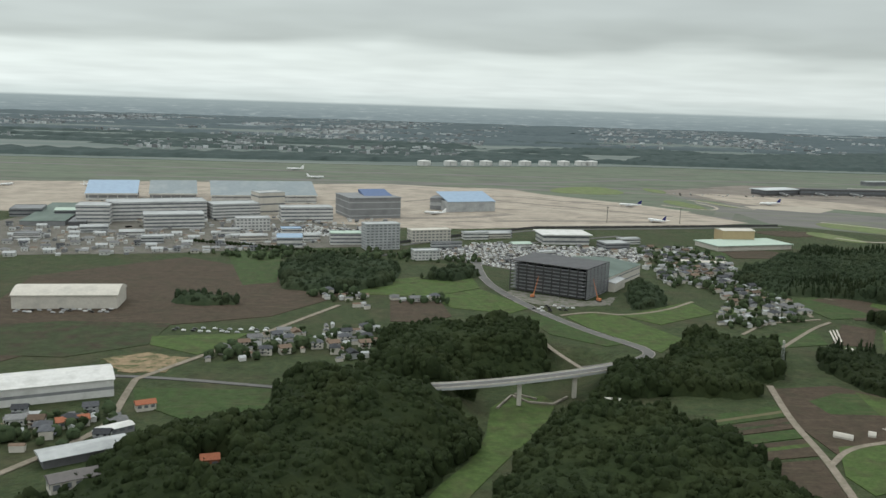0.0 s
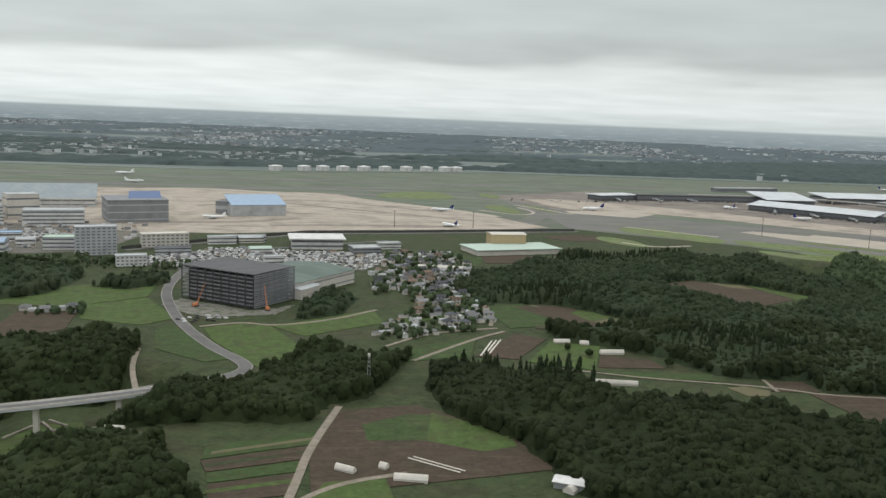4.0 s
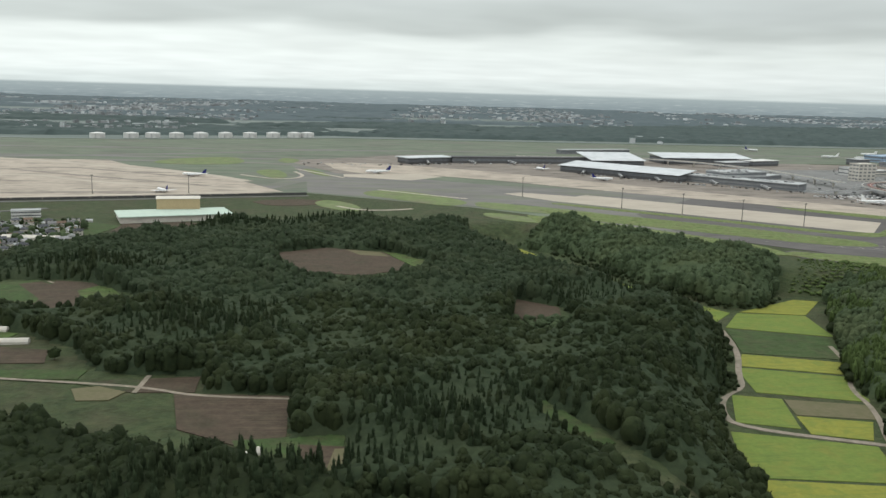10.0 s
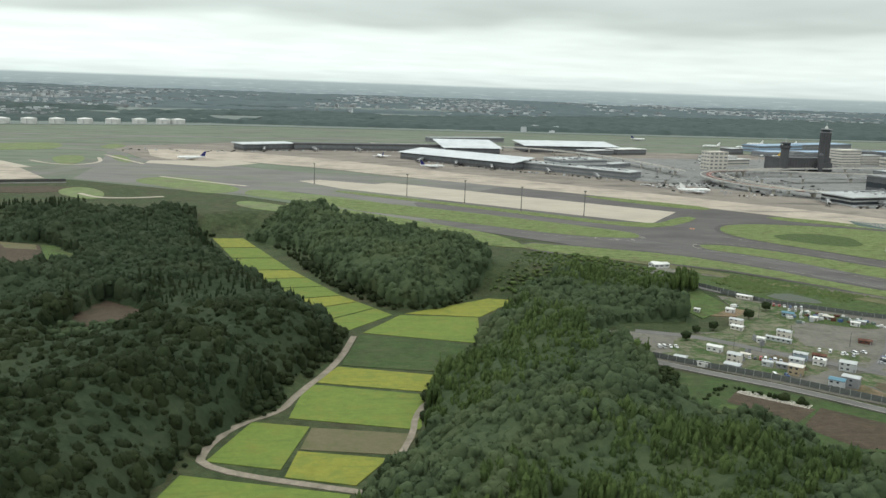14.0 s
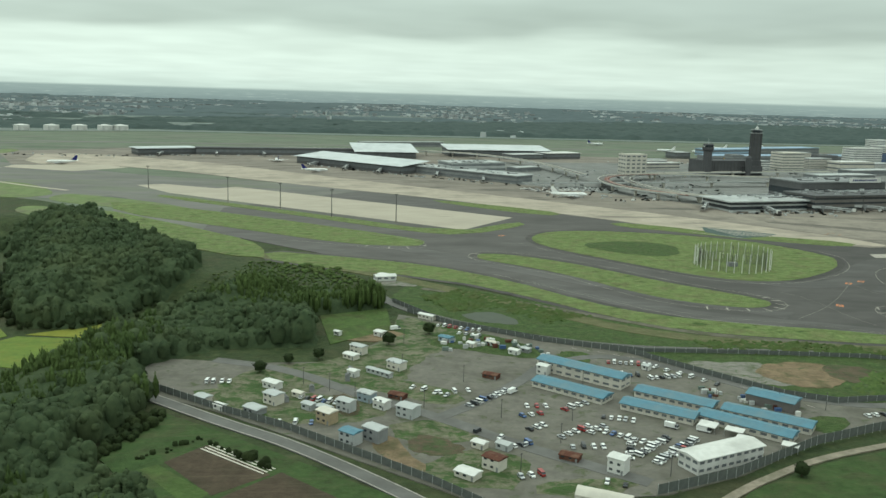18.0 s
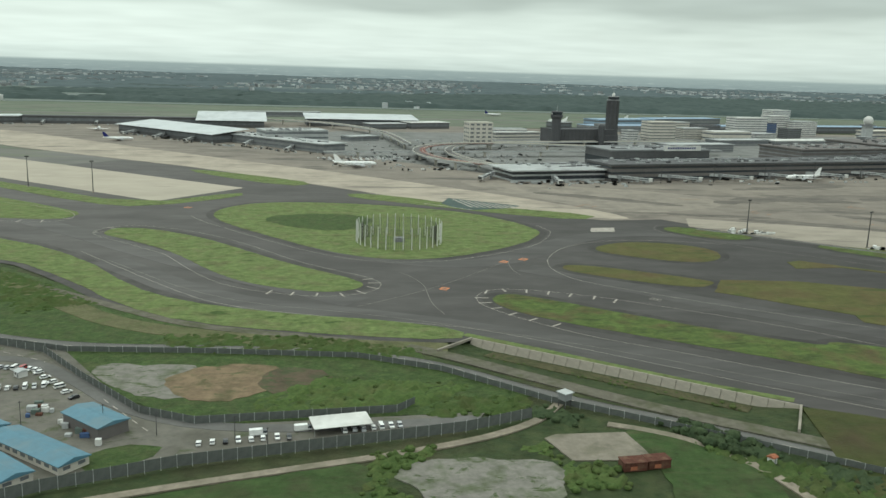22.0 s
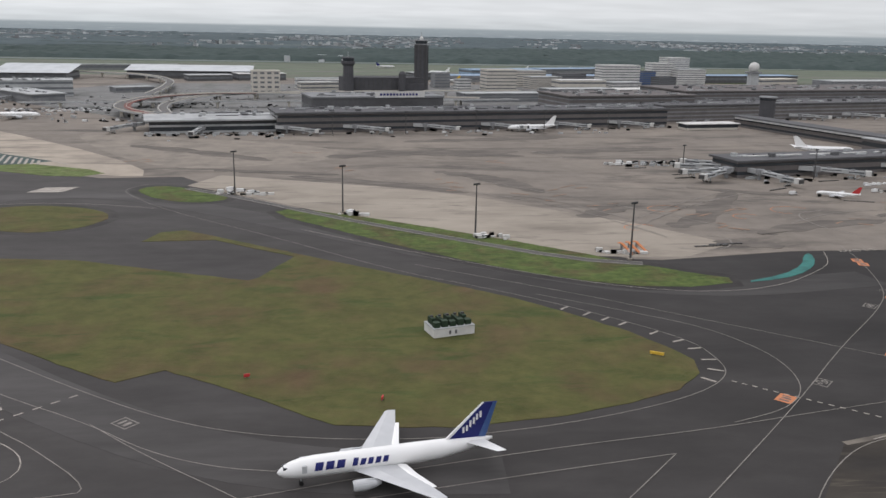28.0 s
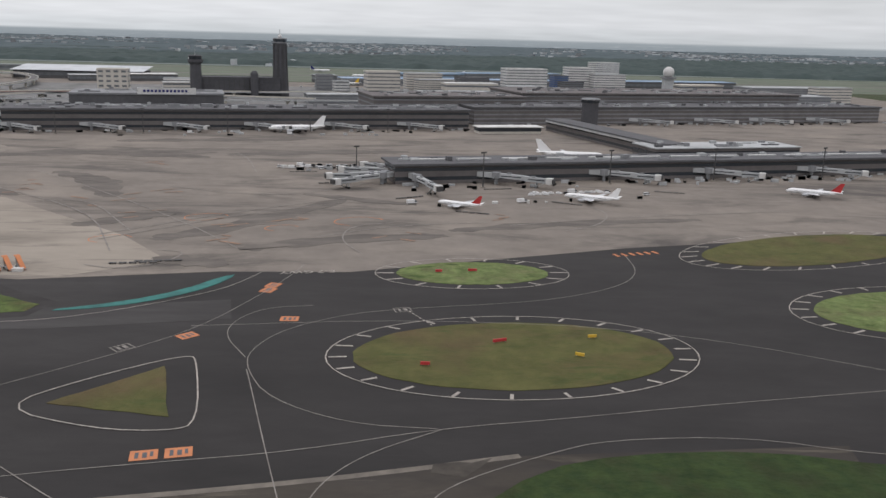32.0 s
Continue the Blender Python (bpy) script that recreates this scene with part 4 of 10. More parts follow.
ribbon("service_path", "path", [(1390, 620), (1418, 642), (1442, 656), (1467, 669), (1518, 684), (1603, 704), (1640, 722), (1655, 742)], 4, 0.1, 2, "narrow pale path outside the fence", "path")
ribbon("country_road", "road", [(1140, 790), (1190, 744), (1220, 717), (1246, 696), (1285, 653), (1310, 620)], 8, 0.1, 2, "grey country road beside the compound", "road")
patch("meadow", "field_green", [(1390, 600), (1420, 640), (1467, 664), (1518, 680), (1570, 694), (1580, 684), (1575, 600)], 0.0, "green meadow", "field")
patch("meadow", "field_green", [(1668, 715), (1690, 711), (1712, 677), (1700, 620), (1660, 630), (1677, 683)], 0.0, "green meadow", "field", 1)
patch("bare_ground", "gravel", [(1580, 687), (1596, 695), (1627, 694), (1640, 685), (1638, 669), (1626, 654), (1597, 654), (1591, 668)], 0.02, "grey gravel plot with grass", "ground", 1)
patch("bare_ground", "gravel_beige", [(1640, 709), (1645, 712), (1672, 712), (1675, 688), (1645, 690)], 0.02, "beige gravel plot", "ground")

ribbon("service_strip", "gravel_dull", [(1600, 818), (1620, 803), (1647, 777), (1676, 750), (1700, 729), (1723, 712), (1743, 698), (1761, 683), (1800, 650)], 9, 0.02, 2, "tan gravel strip beside the perimeter road", "road")
ribbon("service_strip", "gravel_dull", [(1330, 985), (1372, 962), (1452, 892), (1494, 856), (1562, 833), (1605, 818)], 7, -0.02, 2, "tan gravel strip along the airfield bank", "road")
patch("reed_bed", "reeds", [(1643, 815), (1738, 739), (1733, 733), (1636, 810)], -2.6, "brown reeds in the ditch below the wall", "ground", 0)
ribbon("service_path", "path", [(1668, 720), (1682, 713), (1694, 704), (1704, 690), (1711, 676), (1716, 650)], 4, 0.09, 2, "pale gravel track past the bushes", "path")
patch("meadow", "field_green", [(1673, 712), (1688, 709), (1701, 693), (1707, 679), (1708, 640), (1678, 640)], 0.03, "green meadow beside the gravel plot", "field", 1)
for k in range(26):
    u = k / 25
    ax, ay = lerp2([(1346, 883), (1389, 849), (1444, 826), (1506, 820), (1576, 810), (1614, 790), (1652, 750), (1708, 711), (1760, 670)], u)
    bx, by = lerp2([(1346, 883), (1389, 849), (1444, 826), (1506, 820), (1576, 810), (1614, 790), (1652, 750), (1708, 711), (1760, 670)], min(u + 0.011, 1.0))
    if (ax, ay) != (bx, by):
        ribbon("lane_dash", "line", [(ax, ay), (bx, by)], 0.4, 0.22, 0, "white painted centre line dash", "marking")

# rice valley
RICE_ARM_L = [(1012, 890), (976, 988), (926, 1099), (881, 1268)]
RICE_ARM_R = [(1050, 934), (1012, 998), (970, 1100), (914, 1270)]


for mat, pts in (
    ("field_green", [(1021, 882), (1102, 852), (1077, 794), (1004, 814)]), ("field_yellow", [(1002, 811), (1074, 787), (1064, 758), (986, 783)]),
    ("field_lime", [(982, 780), (1060, 754), (1040, 706), (972, 727)]), ("field_lime", [(953, 723), (983, 714), (969, 664), (934, 676)]),
    ("field_tan", [(984, 713), (1038, 700), (1028, 675), (978, 686)]), ("field_yellow", [(977, 684), (1020, 672), (1003, 645), (971, 656)]),
    ("field_lime", [(924, 662), (1000, 636), (985, 590), (905, 602)]), ("field_yellow", [(905, 600), (983, 586), (968, 530), (890, 545)]),
    ("field_lime", [(1056, 934), (1116, 924), (1104, 856), (1023, 886)]), ("field_yellow", [(1060, 938), (1138, 985), (1160, 978), (1118, 926)]),
    *[(("field_lime", "field_lime", "field_yellow")[k % 3], [lerp2(RICE_ARM_L, k / 9 + 0.004), lerp2(RICE_ARM_R, k / 9 + 0.004), lerp2(RICE_ARM_R, (k + 1) / 9 - 0.004), lerp2(RICE_ARM_L, (k + 1) / 9 - 0.004)]) for k in range(9)],
):
    patch("rice_field", mat, pts, FLOOR + 0.05, {"field_green": "deep green rice field", "field_yellow": "yellow ripening rice field", "field_lime": "light green rice field", "field_tan": "half-harvested tan rice field"}[mat], "rice field")
ribbon("farm_track", "path", [(1010, 636), (931, 668), (932, 692), (946, 721), (968, 737), (976, 762), (1002, 817), (1016, 878)], 4.5, FLOOR + 0.1, 2, "pale farm track along the rice fields", "path")
ribbon("farm_track", "path", [(1085, 830), (1068, 770), (1042, 735), (1034, 690), (1004, 630), (985, 560)], 3.5, FLOOR + 0.1, 2, "pale farm track along the wood", "path")
patch("stream_meadow", "field_bright", [(46, 650), (100, 655), (78, 582), (50, 530), (20, 465), (-8, 400), (-22, 400), (-4, 468), (34, 540)], -19.6, "green meadow along a stream", "field", 1)

# fields of the farm land
FIELD_LIFT = 0.0
for mat, z, pts in (
    ("field_brown", 0.0, [(-460, 958), (-329, 1106), (-203, 1029), (-162, 951), (-95, 916), (-159, 806), (-243, 763), (-300, 700), (-335, 639), (-400, 640)]),
    ("field_dark", 0.05, [(-390, 745), (-340, 765), (-243, 767), (-241, 697), (-293, 655), (-345, 655)]),
    ("field_green", 0.05, [(-290, 1160), (-216, 1174), (-184, 964), (-218, 943)]),
    ("field_bright", 0.05, [(-63, 999), (39, 1050), (49, 967), (-8, 914), (-95, 916)]), ("field_bright", 0.05, [(-246, 723), (-166, 742), (-177, 704), (-192, 672), (-239, 697)]),
    ("sand", 0.05, [(-262, 654), (-233, 673), (-193, 661), (-204, 623), (-238, 623)]), ("field_green", 0.05, [(-215, 588), (-117, 592), (-110, 541), (-158, 527), (-201, 555)]),
    ("field_bright", 0.05, [(-8, 914), (49, 961), (98, 875), (73, 847), (16, 864)]), ("field_brown", 0.05, [(-50, 895), (4, 889), (15, 828), (-6, 800), (-44, 800)]),
    ("field_bright", 0.05, [(129, 842), (167, 864), (188, 850), (228, 768), (195, 719), (145, 799)]), ("field_bright", 0.05, [(188, 852), (278, 928), (290, 875), (220, 819)]),
    ("field_green", 0.05, [(90, 830), (100, 850), (140, 790), (170, 745), (150, 735), (105, 770)]),
    ("field_brown", 0.05, [(256, 628), (310, 641), (365, 590), (383, 535), (250, 500), (244, 560)]), ("field_green", 0.1, [(274, 602), (303, 622), (320, 621), (313, 576), (278, 575)]),
    ("field_bright", 0.1, [(319, 626), (365, 591), (367, 569), (346, 560), (313, 576)]), ("field_bright", 0.1, [(256, 515), (288, 522), (296, 470), (245, 445), (240, 470)]),
    ("field_green", 0.05, [(186, 563), (245, 590), (248, 570), (186, 545)]), ("field_brown", 0.05, [(186, 543), (247, 567), (246, 548), (192, 528)]),
    ("field_green", 0.05, [(192, 526), (244, 545), (242, 530), (196, 514)]), ("field_brown", 0.05, [(196, 512), (242, 528), (238, 500), (200, 490)]),
    ("field_brown", 0.05, [(204, 486), (236, 494), (226, 430), (200, 440)]),
    ("field_tan", 0.09, [(190, 556), (246, 580), (247, 576), (190, 552)]), ("field_dark", 0.09, [(190, 538), (247, 560), (247, 556), (190, 534)]), ("field_bright", 0.09, [(196, 505), (240, 520), (240, 515), (196, 500)]),
    ("field_green", 0.05, [(293, 776), (372, 826), (359, 763), (307, 746)]), ("field_brown", 0.05, [(363, 764), (409, 843), (435, 826), (398, 758)]),
    ("field_bright", 0.05, [(405, 751), (437, 818), (478, 804), (456, 731)]), ("field_brown", 0.05, [(460, 738), (471, 774), (510, 765), (516, 738)]),
    ("field_green", 0.05, [(455, 728), (545, 723), (545, 706), (479, 712)]), ("field_dark", 0.05, [(546, 699), (574, 708), (583, 702), (580, 683)]), ("field_brown", 0.05, [(584, 706), (614, 709), (615, 682), (582, 683)]), ("field_tan", 0.07, [(546, 690), (560, 694), (577, 684), (571, 671), (554, 671)]), ("field_brown", 0.06, [(432, 863), (439, 949), (461, 966), (490, 916), (511, 887), (492, 863)]), ("field_tan", 0.11, [(517, 884), (532, 882), (547, 896), (527, 908)]), ("field_brown", 0.08, [(676, 606), (707, 601), (696, 563), (678, 572)]), ("field_tan", 0.1, [(689, 569), (694, 600), (700, 600), (696, 565)]),
    ("field_brown", 0.05, [(604, 680), (668, 674), (670, 616), (648, 605), (615, 628)]), ("field_brown", 0.05, [(627, 1106), (681, 1138), (741, 1112), (768, 1032), (717, 994), (660, 1012)]), ("field_tan", 0.08, [(700, 1128), (738, 1112), (746, 1088), (716, 1096)]), ("field_bright", 0.05, [(742, 1112), (792, 1100), (796, 1041), (770, 1030)]),
    ("field_brown", 0.05, [(828, 882), (844, 902), (873, 873), (865, 832), (836, 832)]), ("field_green", 0.05, [(390, 952), (435, 972), (488, 925), (448, 876), (408, 863)]),
    ("field_brown", 0.1, [(425, 955), (440, 965), (488, 925), (462, 898)]), ("field_brown", 0.05, [(490, 925), (567, 886), (519, 868)]),
    ("field_bright", 0.05, [(292, 886), (390, 968), (386, 939), (310, 867)]), ("field_green", 0.05, [(321, 1335), (432, 1275), (417, 1200), (336, 1234)]),
    ("field_brown", 0.05, [(430, 1290), (500, 1310), (540, 1290), (520, 1240), (430, 1230)]), ("field_green", 0.05, [(644, 612), (699, 618), (697, 570), (652, 585)]),
    ("field_green", 0.0, [(795, 660), (812, 662), (834, 600), (812, 590)]), ("field_green", 0.05, [(1168, 690), (1183, 738), (1211, 714), (1268, 661), (1296, 636), (1270, 605), (1215, 620), (1187, 664)]),
    ("field_brown", 0.1, [(1198, 680), (1212, 696), (1240, 666), (1220, 650)]), ("field_brown", 0.1, [(1219, 644), (1244, 668), (1273, 637), (1262, 612), (1232, 618)]), ("field_bright", 0.1, [(1190, 674), (1196, 678), (1219, 652), (1213, 642)]), ("field_brown", 0.08, [(451, 969), (497, 957), (514, 890), (495, 872), (460, 890)]), ("field_bright", 0.1, [(497, 957), (518, 916), (494, 898), (480, 930)]), ("field_tan", 0.12, [(494, 896), (518, 914), (532, 906), (510, 886)]), ("field_bright", 0.05, [(1255, 905), (1300, 924), (1300, 870), (1262, 840)]),
):
    FIELD_LIFT = FIELD_LIFT + 0.002
    patch("field", mat, pts, z + FIELD_LIFT, {"field_brown": "bare ploughed brown field", "field_dark": "dull green weedy field", "field_green": "green vegetable field", "field_bright": "bright green grassy field", "sand": "bare sandy building plot", "field_tan": "pale tan harvested field"}[mat], "field")
for w, pts, mat in ((11, [(52, 1140), (52, 1080), (58, 1000), (79, 927), (108, 852), (147, 779), (176, 742), (186, 722), (180, 704), (159, 687), (118, 664)], "road"), (5, [(-250, 613), (-195, 611), (-116, 598)], "road"),
                    (5, [(-219, 606), (-162, 724), (-100, 861)], "path"), (5, [(-219, 606), (-212, 560), (-202, 508), (-240, 430)], "path"), (5, [(258, 636), (244, 560), (241, 515), (238, 485), (229, 430)], "path"),
                    (4, [(238, 485), (262, 514), (300, 528)], "path"), (4, [(125, 845), (160, 866), (188, 852), (240, 880), (282, 928)], "path"), (4, [(312, 748), (372, 824), (400, 850)], "path"), (3, [(420, 736), (455, 724), (491, 711), (544, 701), (587, 691), (615, 676), (672, 669)], "path"), (2.5, [(445, 967), (483, 931), (511, 890), (548, 884)], "path"), (3, [(584, 712), (582, 682)], "path"),
                    (9, [(-180, 1090), (-60, 1180), (60, 1260), (300, 1420)], "road"), (4, [(380, 1010), (400, 930), (390, 870)], "path"), (3.5, [(290, 790), (330, 840), (395, 862)], "path"), (4, [(120, 660), (100, 720), (92, 770)], "path")):
    ribbon("road" if mat == "road" else "farm_track", mat, pts, w, 0.14, 2, "grey two-lane road" if mat == "road" else "pale gravel farm track", "road" if mat == "road" else "path")

for k in range(2):
    ribbon("plastic_row", "white_soft", [(301 + 3 * k, 549 + 2 * k), (329 + 3 * k, 529 + 2 * k)], 1.2, 0.3, 0, "white plastic mulch row on a field", "field row")
for k in range(5):
    ribbon("plastic_row", "white_soft", [(368 + 4.2 * k, 765 + 4 * k), (384 + 4.2 * k, 815 + 2 * k)] if k < 3 else [(352 + 5 * k, 738), (356 + 5 * k, 752)], 1.5, 0.3, 0, "white plastic mulch row on a field", "field row")
for k in range(4):
    ribbon("plastic_row", "white_soft", [(1214.5 - 1.4 * k, 696.5 - 1.3 * k), (1241.5 - 1.4 * k, 671 - 1.3 * k)], 0.8, 0.2, 0, "white plastic mulch row on a field", "field row")
for w, mat, pts, lb in ((26, "concrete_pale", [(-276, 2180), (-143, 2240), (67, 2168), (239, 2028), (414, 1944), (525, 1805)], "pale concrete taxi lane"), (20, "concrete_pale", [(-60, 1640), (97, 1900), (218, 1790), (352, 1721), (520, 1680)], "pale concrete taxi lane"), (18, "stain", [(60, 1960), (190, 1880), (330, 1800), (470, 1720)], "dark brown worn apron lane"), (22, "stain", [(100, 1560), (224, 1600), (415, 1620)], "dark brown worn apron lane"), (16, "stain", [(-80, 1840), (120, 2040), (260, 1960), (420, 1860)], "dark brown worn apron lane"), (24, "stain", [(-90, 1560), (60, 1600), (140, 1680)], "dark brown worn apron lane"), (16, "concrete_pale", [(120, 1520), (300, 1560), (560, 1655)], "pale concrete taxi lane")):
    ribbon("apron_lane", mat, pts, w, 0.12, 2, lb, "apron")


for pts, w, z in (([(1285, 1000), (1300, 950), (1313, 922), (1346, 883), (1389, 849), (1444, 826), (1506, 820), (1576, 810), (1614, 790), (1652, 750), (1708, 711), (1760, 670), (1830, 600)], 8.0, 0.14),
                  ([(52, 1140), (52, 1080), (58, 1000), (79, 927), (108, 852), (147, 779), (176, 742), (186, 722), (180, 704), (159, 687), (118, 664)], 10.0, 0.2),
                  ([(1140, 790), (1190, 744), (1220, 717), (1246, 696), (1285, 653), (1310, 620)], 7.0, 0.14)):
    for side in (-0.5, 0.5):
        ribbon("road_edge_line", "line", along(rounded(pts, 2, False), side * w), 0.45, z, 0, "white painted road edge line", "marking")

# faint guide lines and old paint on the terminal apron
for pts in [[(2104, 1099), (2135, 1114), (2185, 1027)], [(2171, 1018), (2231, 1083), (2288, 1130)], [(2175, 1008), (2236, 1076), (2294, 1119)], [(2185, 960), (2201, 953), (2218, 964), (2224, 985), (2209, 988)], [(1979, 1223), (2065, 1147), (2150, 1074), (2188, 985)], [(2163, 1368), (2196, 1311), (2216, 1229)], [(2057, 1223), (2144, 1128), (2208, 1049), (2245, 994)], [(2280, 1020), (2320, 1050), (2371, 1062)], [(2305, 986), (2292, 1015), (2296, 1048), (2320, 1058)], [(2170, 1162), (2242, 1128), (2296, 1176), (2328, 1244)], [(2383, 1055), (2454, 1084), (2569, 1111)], [(2412, 1043), (2435, 1059), (2449, 1092), (2441, 1118)]]:
    ribbon("guide_line", "line_thin", pts, 0.7, 0.2, 2, "faint painted guide line on the apron", "marking")

for lift, (w, pts) in enumerate(((44, [(1985, 1290), (2063, 1322), (2167, 1334)]), (34, [(2177, 1320), (2253, 1350), (2330, 1362)]), (27, [(2095, 1205), (2125, 1165), (2145, 1120)]), (24, [(2200, 1010), (2235, 1040), (2290, 1130)]), (27, [(1800, 1360), (1870, 1320), (1938, 1268)]), (20, [(2246, 992), (2290, 1016), (2347, 1028)]), (17, [(2350, 1040), (2410, 1062), (2500, 1080)]), (27, [(2060, 1400), (2130, 1420), (2230, 1440)]), (20, [(1960, 1190), (2030, 1160), (2090, 1120)]), (30, [(2031, 1333), (2097, 1314), (2166, 1302)]), (22, [(2076, 1215), (2103, 1194), (2135, 1170)]), (20, [(2152, 1038), (2172, 1058), (2195, 1073)]), (18, [(2211, 974), (2227, 969), (2246, 962)]), (14, [(2260, 1143), (2296, 1126), (2332, 1111)]), (16, [(1898, 1217), (1942, 1207), (1997, 1198)]))):
    line = rounded(pts, 3, False)
    n = len(line)
    ribs = []
    for k, (x, y) in enumerate(line):
        (xa, ya), (xb, yb) = line[max(k - 1, 0)], line[min(k + 1, n - 1)]
        d = math.hypot(xb - xa, yb - ya)
        r = w / 2 * math.sin(math.pi * (0.06 + 0.88 * k / (n - 1))) * (0.8 + 0.2 * math.sin(5 * k))
        ribs.append((x, y, -(yb - ya) / d * r, (xb - xa) / d * r))
    patch("apron_stain", "stain_soft", [(x + u, y + v) for x, y, u, v in ribs] + [(x - u, y - v) for x, y, u, v in reversed(ribs)], 0.125 + 0.005 * lift, "dark rubber and oil stain on the apron", "stain")
random.seed(12)
for x, y in ((1954, 1316), (2007, 1218), (2134, 1106), (2167, 1070), (2236, 1011), (2085, 1140), (2064, 1164), (2159, 1128), (2216, 1046), (2258, 1055), (2122, 1255), (1829, 1265), (2320, 1030), (2380, 1075)):
    for k in range(3):
        a, b, L = x + random.uniform(-16, 16), y + random.uniform(-14, 14), random.uniform(5, 13)
        ribbon("faded_marking", "orange_worn", [(a, b), (a + L, b + L * random.choice((-0.5, 0.3, 0.8)))], random.uniform(1.2, 2.6), 0.2, 0, "faded orange stand marking", "marking")

# ---- woods ----
rng = np.random.default_rng(7)


def ico(level):
    bm = bmesh.new()
    bmesh.ops.create_icosphere(bm, subdivisions=level, radius=1.0)
    v = np.array([q.co[:] for q in bm.verts])
    f = np.array([[w.index for w in q.verts] for q in bm.faces])
    bm.free()
    return v, f


ICO0, ICO1 = ico(1), ico(2)
DOME = (ICO1[0], ICO1[1][ICO1[0][ICO1[1]][:, :, 2].mean(1) > -0.45])


def crown(kind, lumps, leaves):
    """A crown 1 high and about 1 wide standing on z = 0: a billowing dome, lumps and loose sprays of leaves."""
    V, F, n = [], [], 0
    for k in range(lumps):
        base_v, base_f = ICO0
        jag = 0.10
        if kind == "cedar":
            h = 0.14 + 0.74 * k / max(lumps - 1, 1)
            r = 0.40 * (1 - h) + 0.06
            c = np.array([*rng.normal(0, 0.03, 2), h])
            s = np.array([r, r, 0.24])
            jag = 0.16
        elif kind == "bamboo":
            a, o = rng.random() * 6.28, 0.36 * math.sqrt(rng.random())
            c = np.array([o * math.cos(a), o * math.sin(a), 0.5 + 0.12 * rng.normal()])
            s = np.array([0.13, 0.13, 0.34 + 0.12 * rng.random()])
        elif k == 0:
            base_v, base_f = DOME
            c, s = np.array([0, 0, 0.40]), np.array([0.44, 0.44, 0.50])
            jag = 0.07
        else:
            a = 2 * math.pi * (k + rng.random()) / (lumps - 1)
            u = 0.2 + 0.75 * rng.random()
            o = 0.36 * math.sqrt(1 - u * u * 0.8)
            c = np.array([o * math.cos(a), o * math.sin(a), 0.40 + 0.42 * u])
            r = 0.12 + 0.10 * rng.random()
            s = np.array([r, r, r * 0.75])
        v = base_v * (1 + rng.normal(0, jag, (len(base_v), 1))) * s + c
        V.append(v)
        F.append(base_f + n)
        n += len(v)
    if leaves:
        src = np.concatenate([v if len(v) < 20 else v[v[:, 2] > 0.4] for v in V])
        pick = src[rng.integers(0, len(src), leaves)]
        d = rng.normal(0, 1, (leaves, 3, 3)) * np.array((0.045, 0.045, 0.03) if kind in ("leafy", "clump") else (0.03, 0.03, 0.05))
        out = (pick - np.array([0, 0, 0.45])) * rng.uniform(0.0, 0.10, (leaves, 1))
        tv = (pick + out)[:, None, :] + d
        V.append(tv.reshape(-1, 3))
        F.append(np.arange(leaves * 3).reshape(-1, 3) + n)
    v = np.concatenate(V)
    v[:, 2] = np.maximum(v[:, 2], 0.02)
    return v, np.concatenate(F)


def scatter(polys, gaps, pitch, jitter=0.45):
    """Places on a shaken grid inside the polygons and outside the gaps."""
    xs = [p[0] for q in polys for p in q]
    ys = [p[1] for q in polys for p in q]
    X, Y = np.meshgrid(np.arange(min(xs), max(xs), pitch), np.arange(min(ys), max(ys), pitch))
    X = (X + rng.uniform(-jitter, jitter, X.shape) * pitch).ravel()
    Y = (Y + rng.uniform(-jitter, jitter, Y.shape) * pitch).ravel()
    keep = np.zeros(X.shape, bool)
    for q in polys:
        keep |= inside(q, X, Y)
    for q in gaps:
        keep &= ~inside(q, X, Y)
    return X[keep], Y[keep]


def relief(x, y):
    """The canopy's rise and fall from place to place."""
    return 1 + 0.27 * np.sin(x * 0.045 + 2 * np.sin(y * 0.031)) + 0.17 * np.sin(y * 0.083 + 1.7 * np.sin(x * 0.061))


def canopy(polys, gaps, height, pitch):
    """A ragged sheet of leaves under the tree tops, falling to the ground at the wood's edge."""
    V, F, n = [], [], 0
    for q in polys:
        xs, ys = np.arange(min(p[0] for p in q) - pitch, max(p[0] for p in q) + pitch, pitch), np.arange(min(p[1] for p in q) - pitch, max(p[1] for p in q) + pitch, pitch)
        X, Y = np.meshgrid(xs, ys)
        X, Y = X + rng.uniform(-0.4, 0.4, X.shape) * pitch, Y + rng.uniform(-0.4, 0.4, X.shape) * pitch
        keep = inside(q, X, Y)
        d = off_edge(q, X, Y)
        for g in gaps:
            keep &= ~inside(g, X, Y)
            d = np.minimum(d, off_edge(g, X, Y))
        Z = land(X, Y) + np.where(keep, height * relief(X, Y) * np.clip(d / 7, 0, 1) ** 0.6 + rng.normal(0, 0.8, X.shape), -1.0)
        ids = np.arange(X.size).reshape(X.shape)
        a, b, c, e = ids[:-1, :-1].ravel(), ids[:-1, 1:].ravel(), ids[1:, 1:].ravel(), ids[1:, :-1].ravel()
        k = keep.ravel()
        hit = k[a] | k[b] | k[c] | k[e]
        V.append(np.stack([X, Y, Z], -1).reshape(-1, 3))
        F.append(np.concatenate([np.stack([a, b, c], 1)[hit], np.stack([a, c, e], 1)[hit]]) + n)
        n += X.size
    return np.concatenate(V), np.concatenate(F)


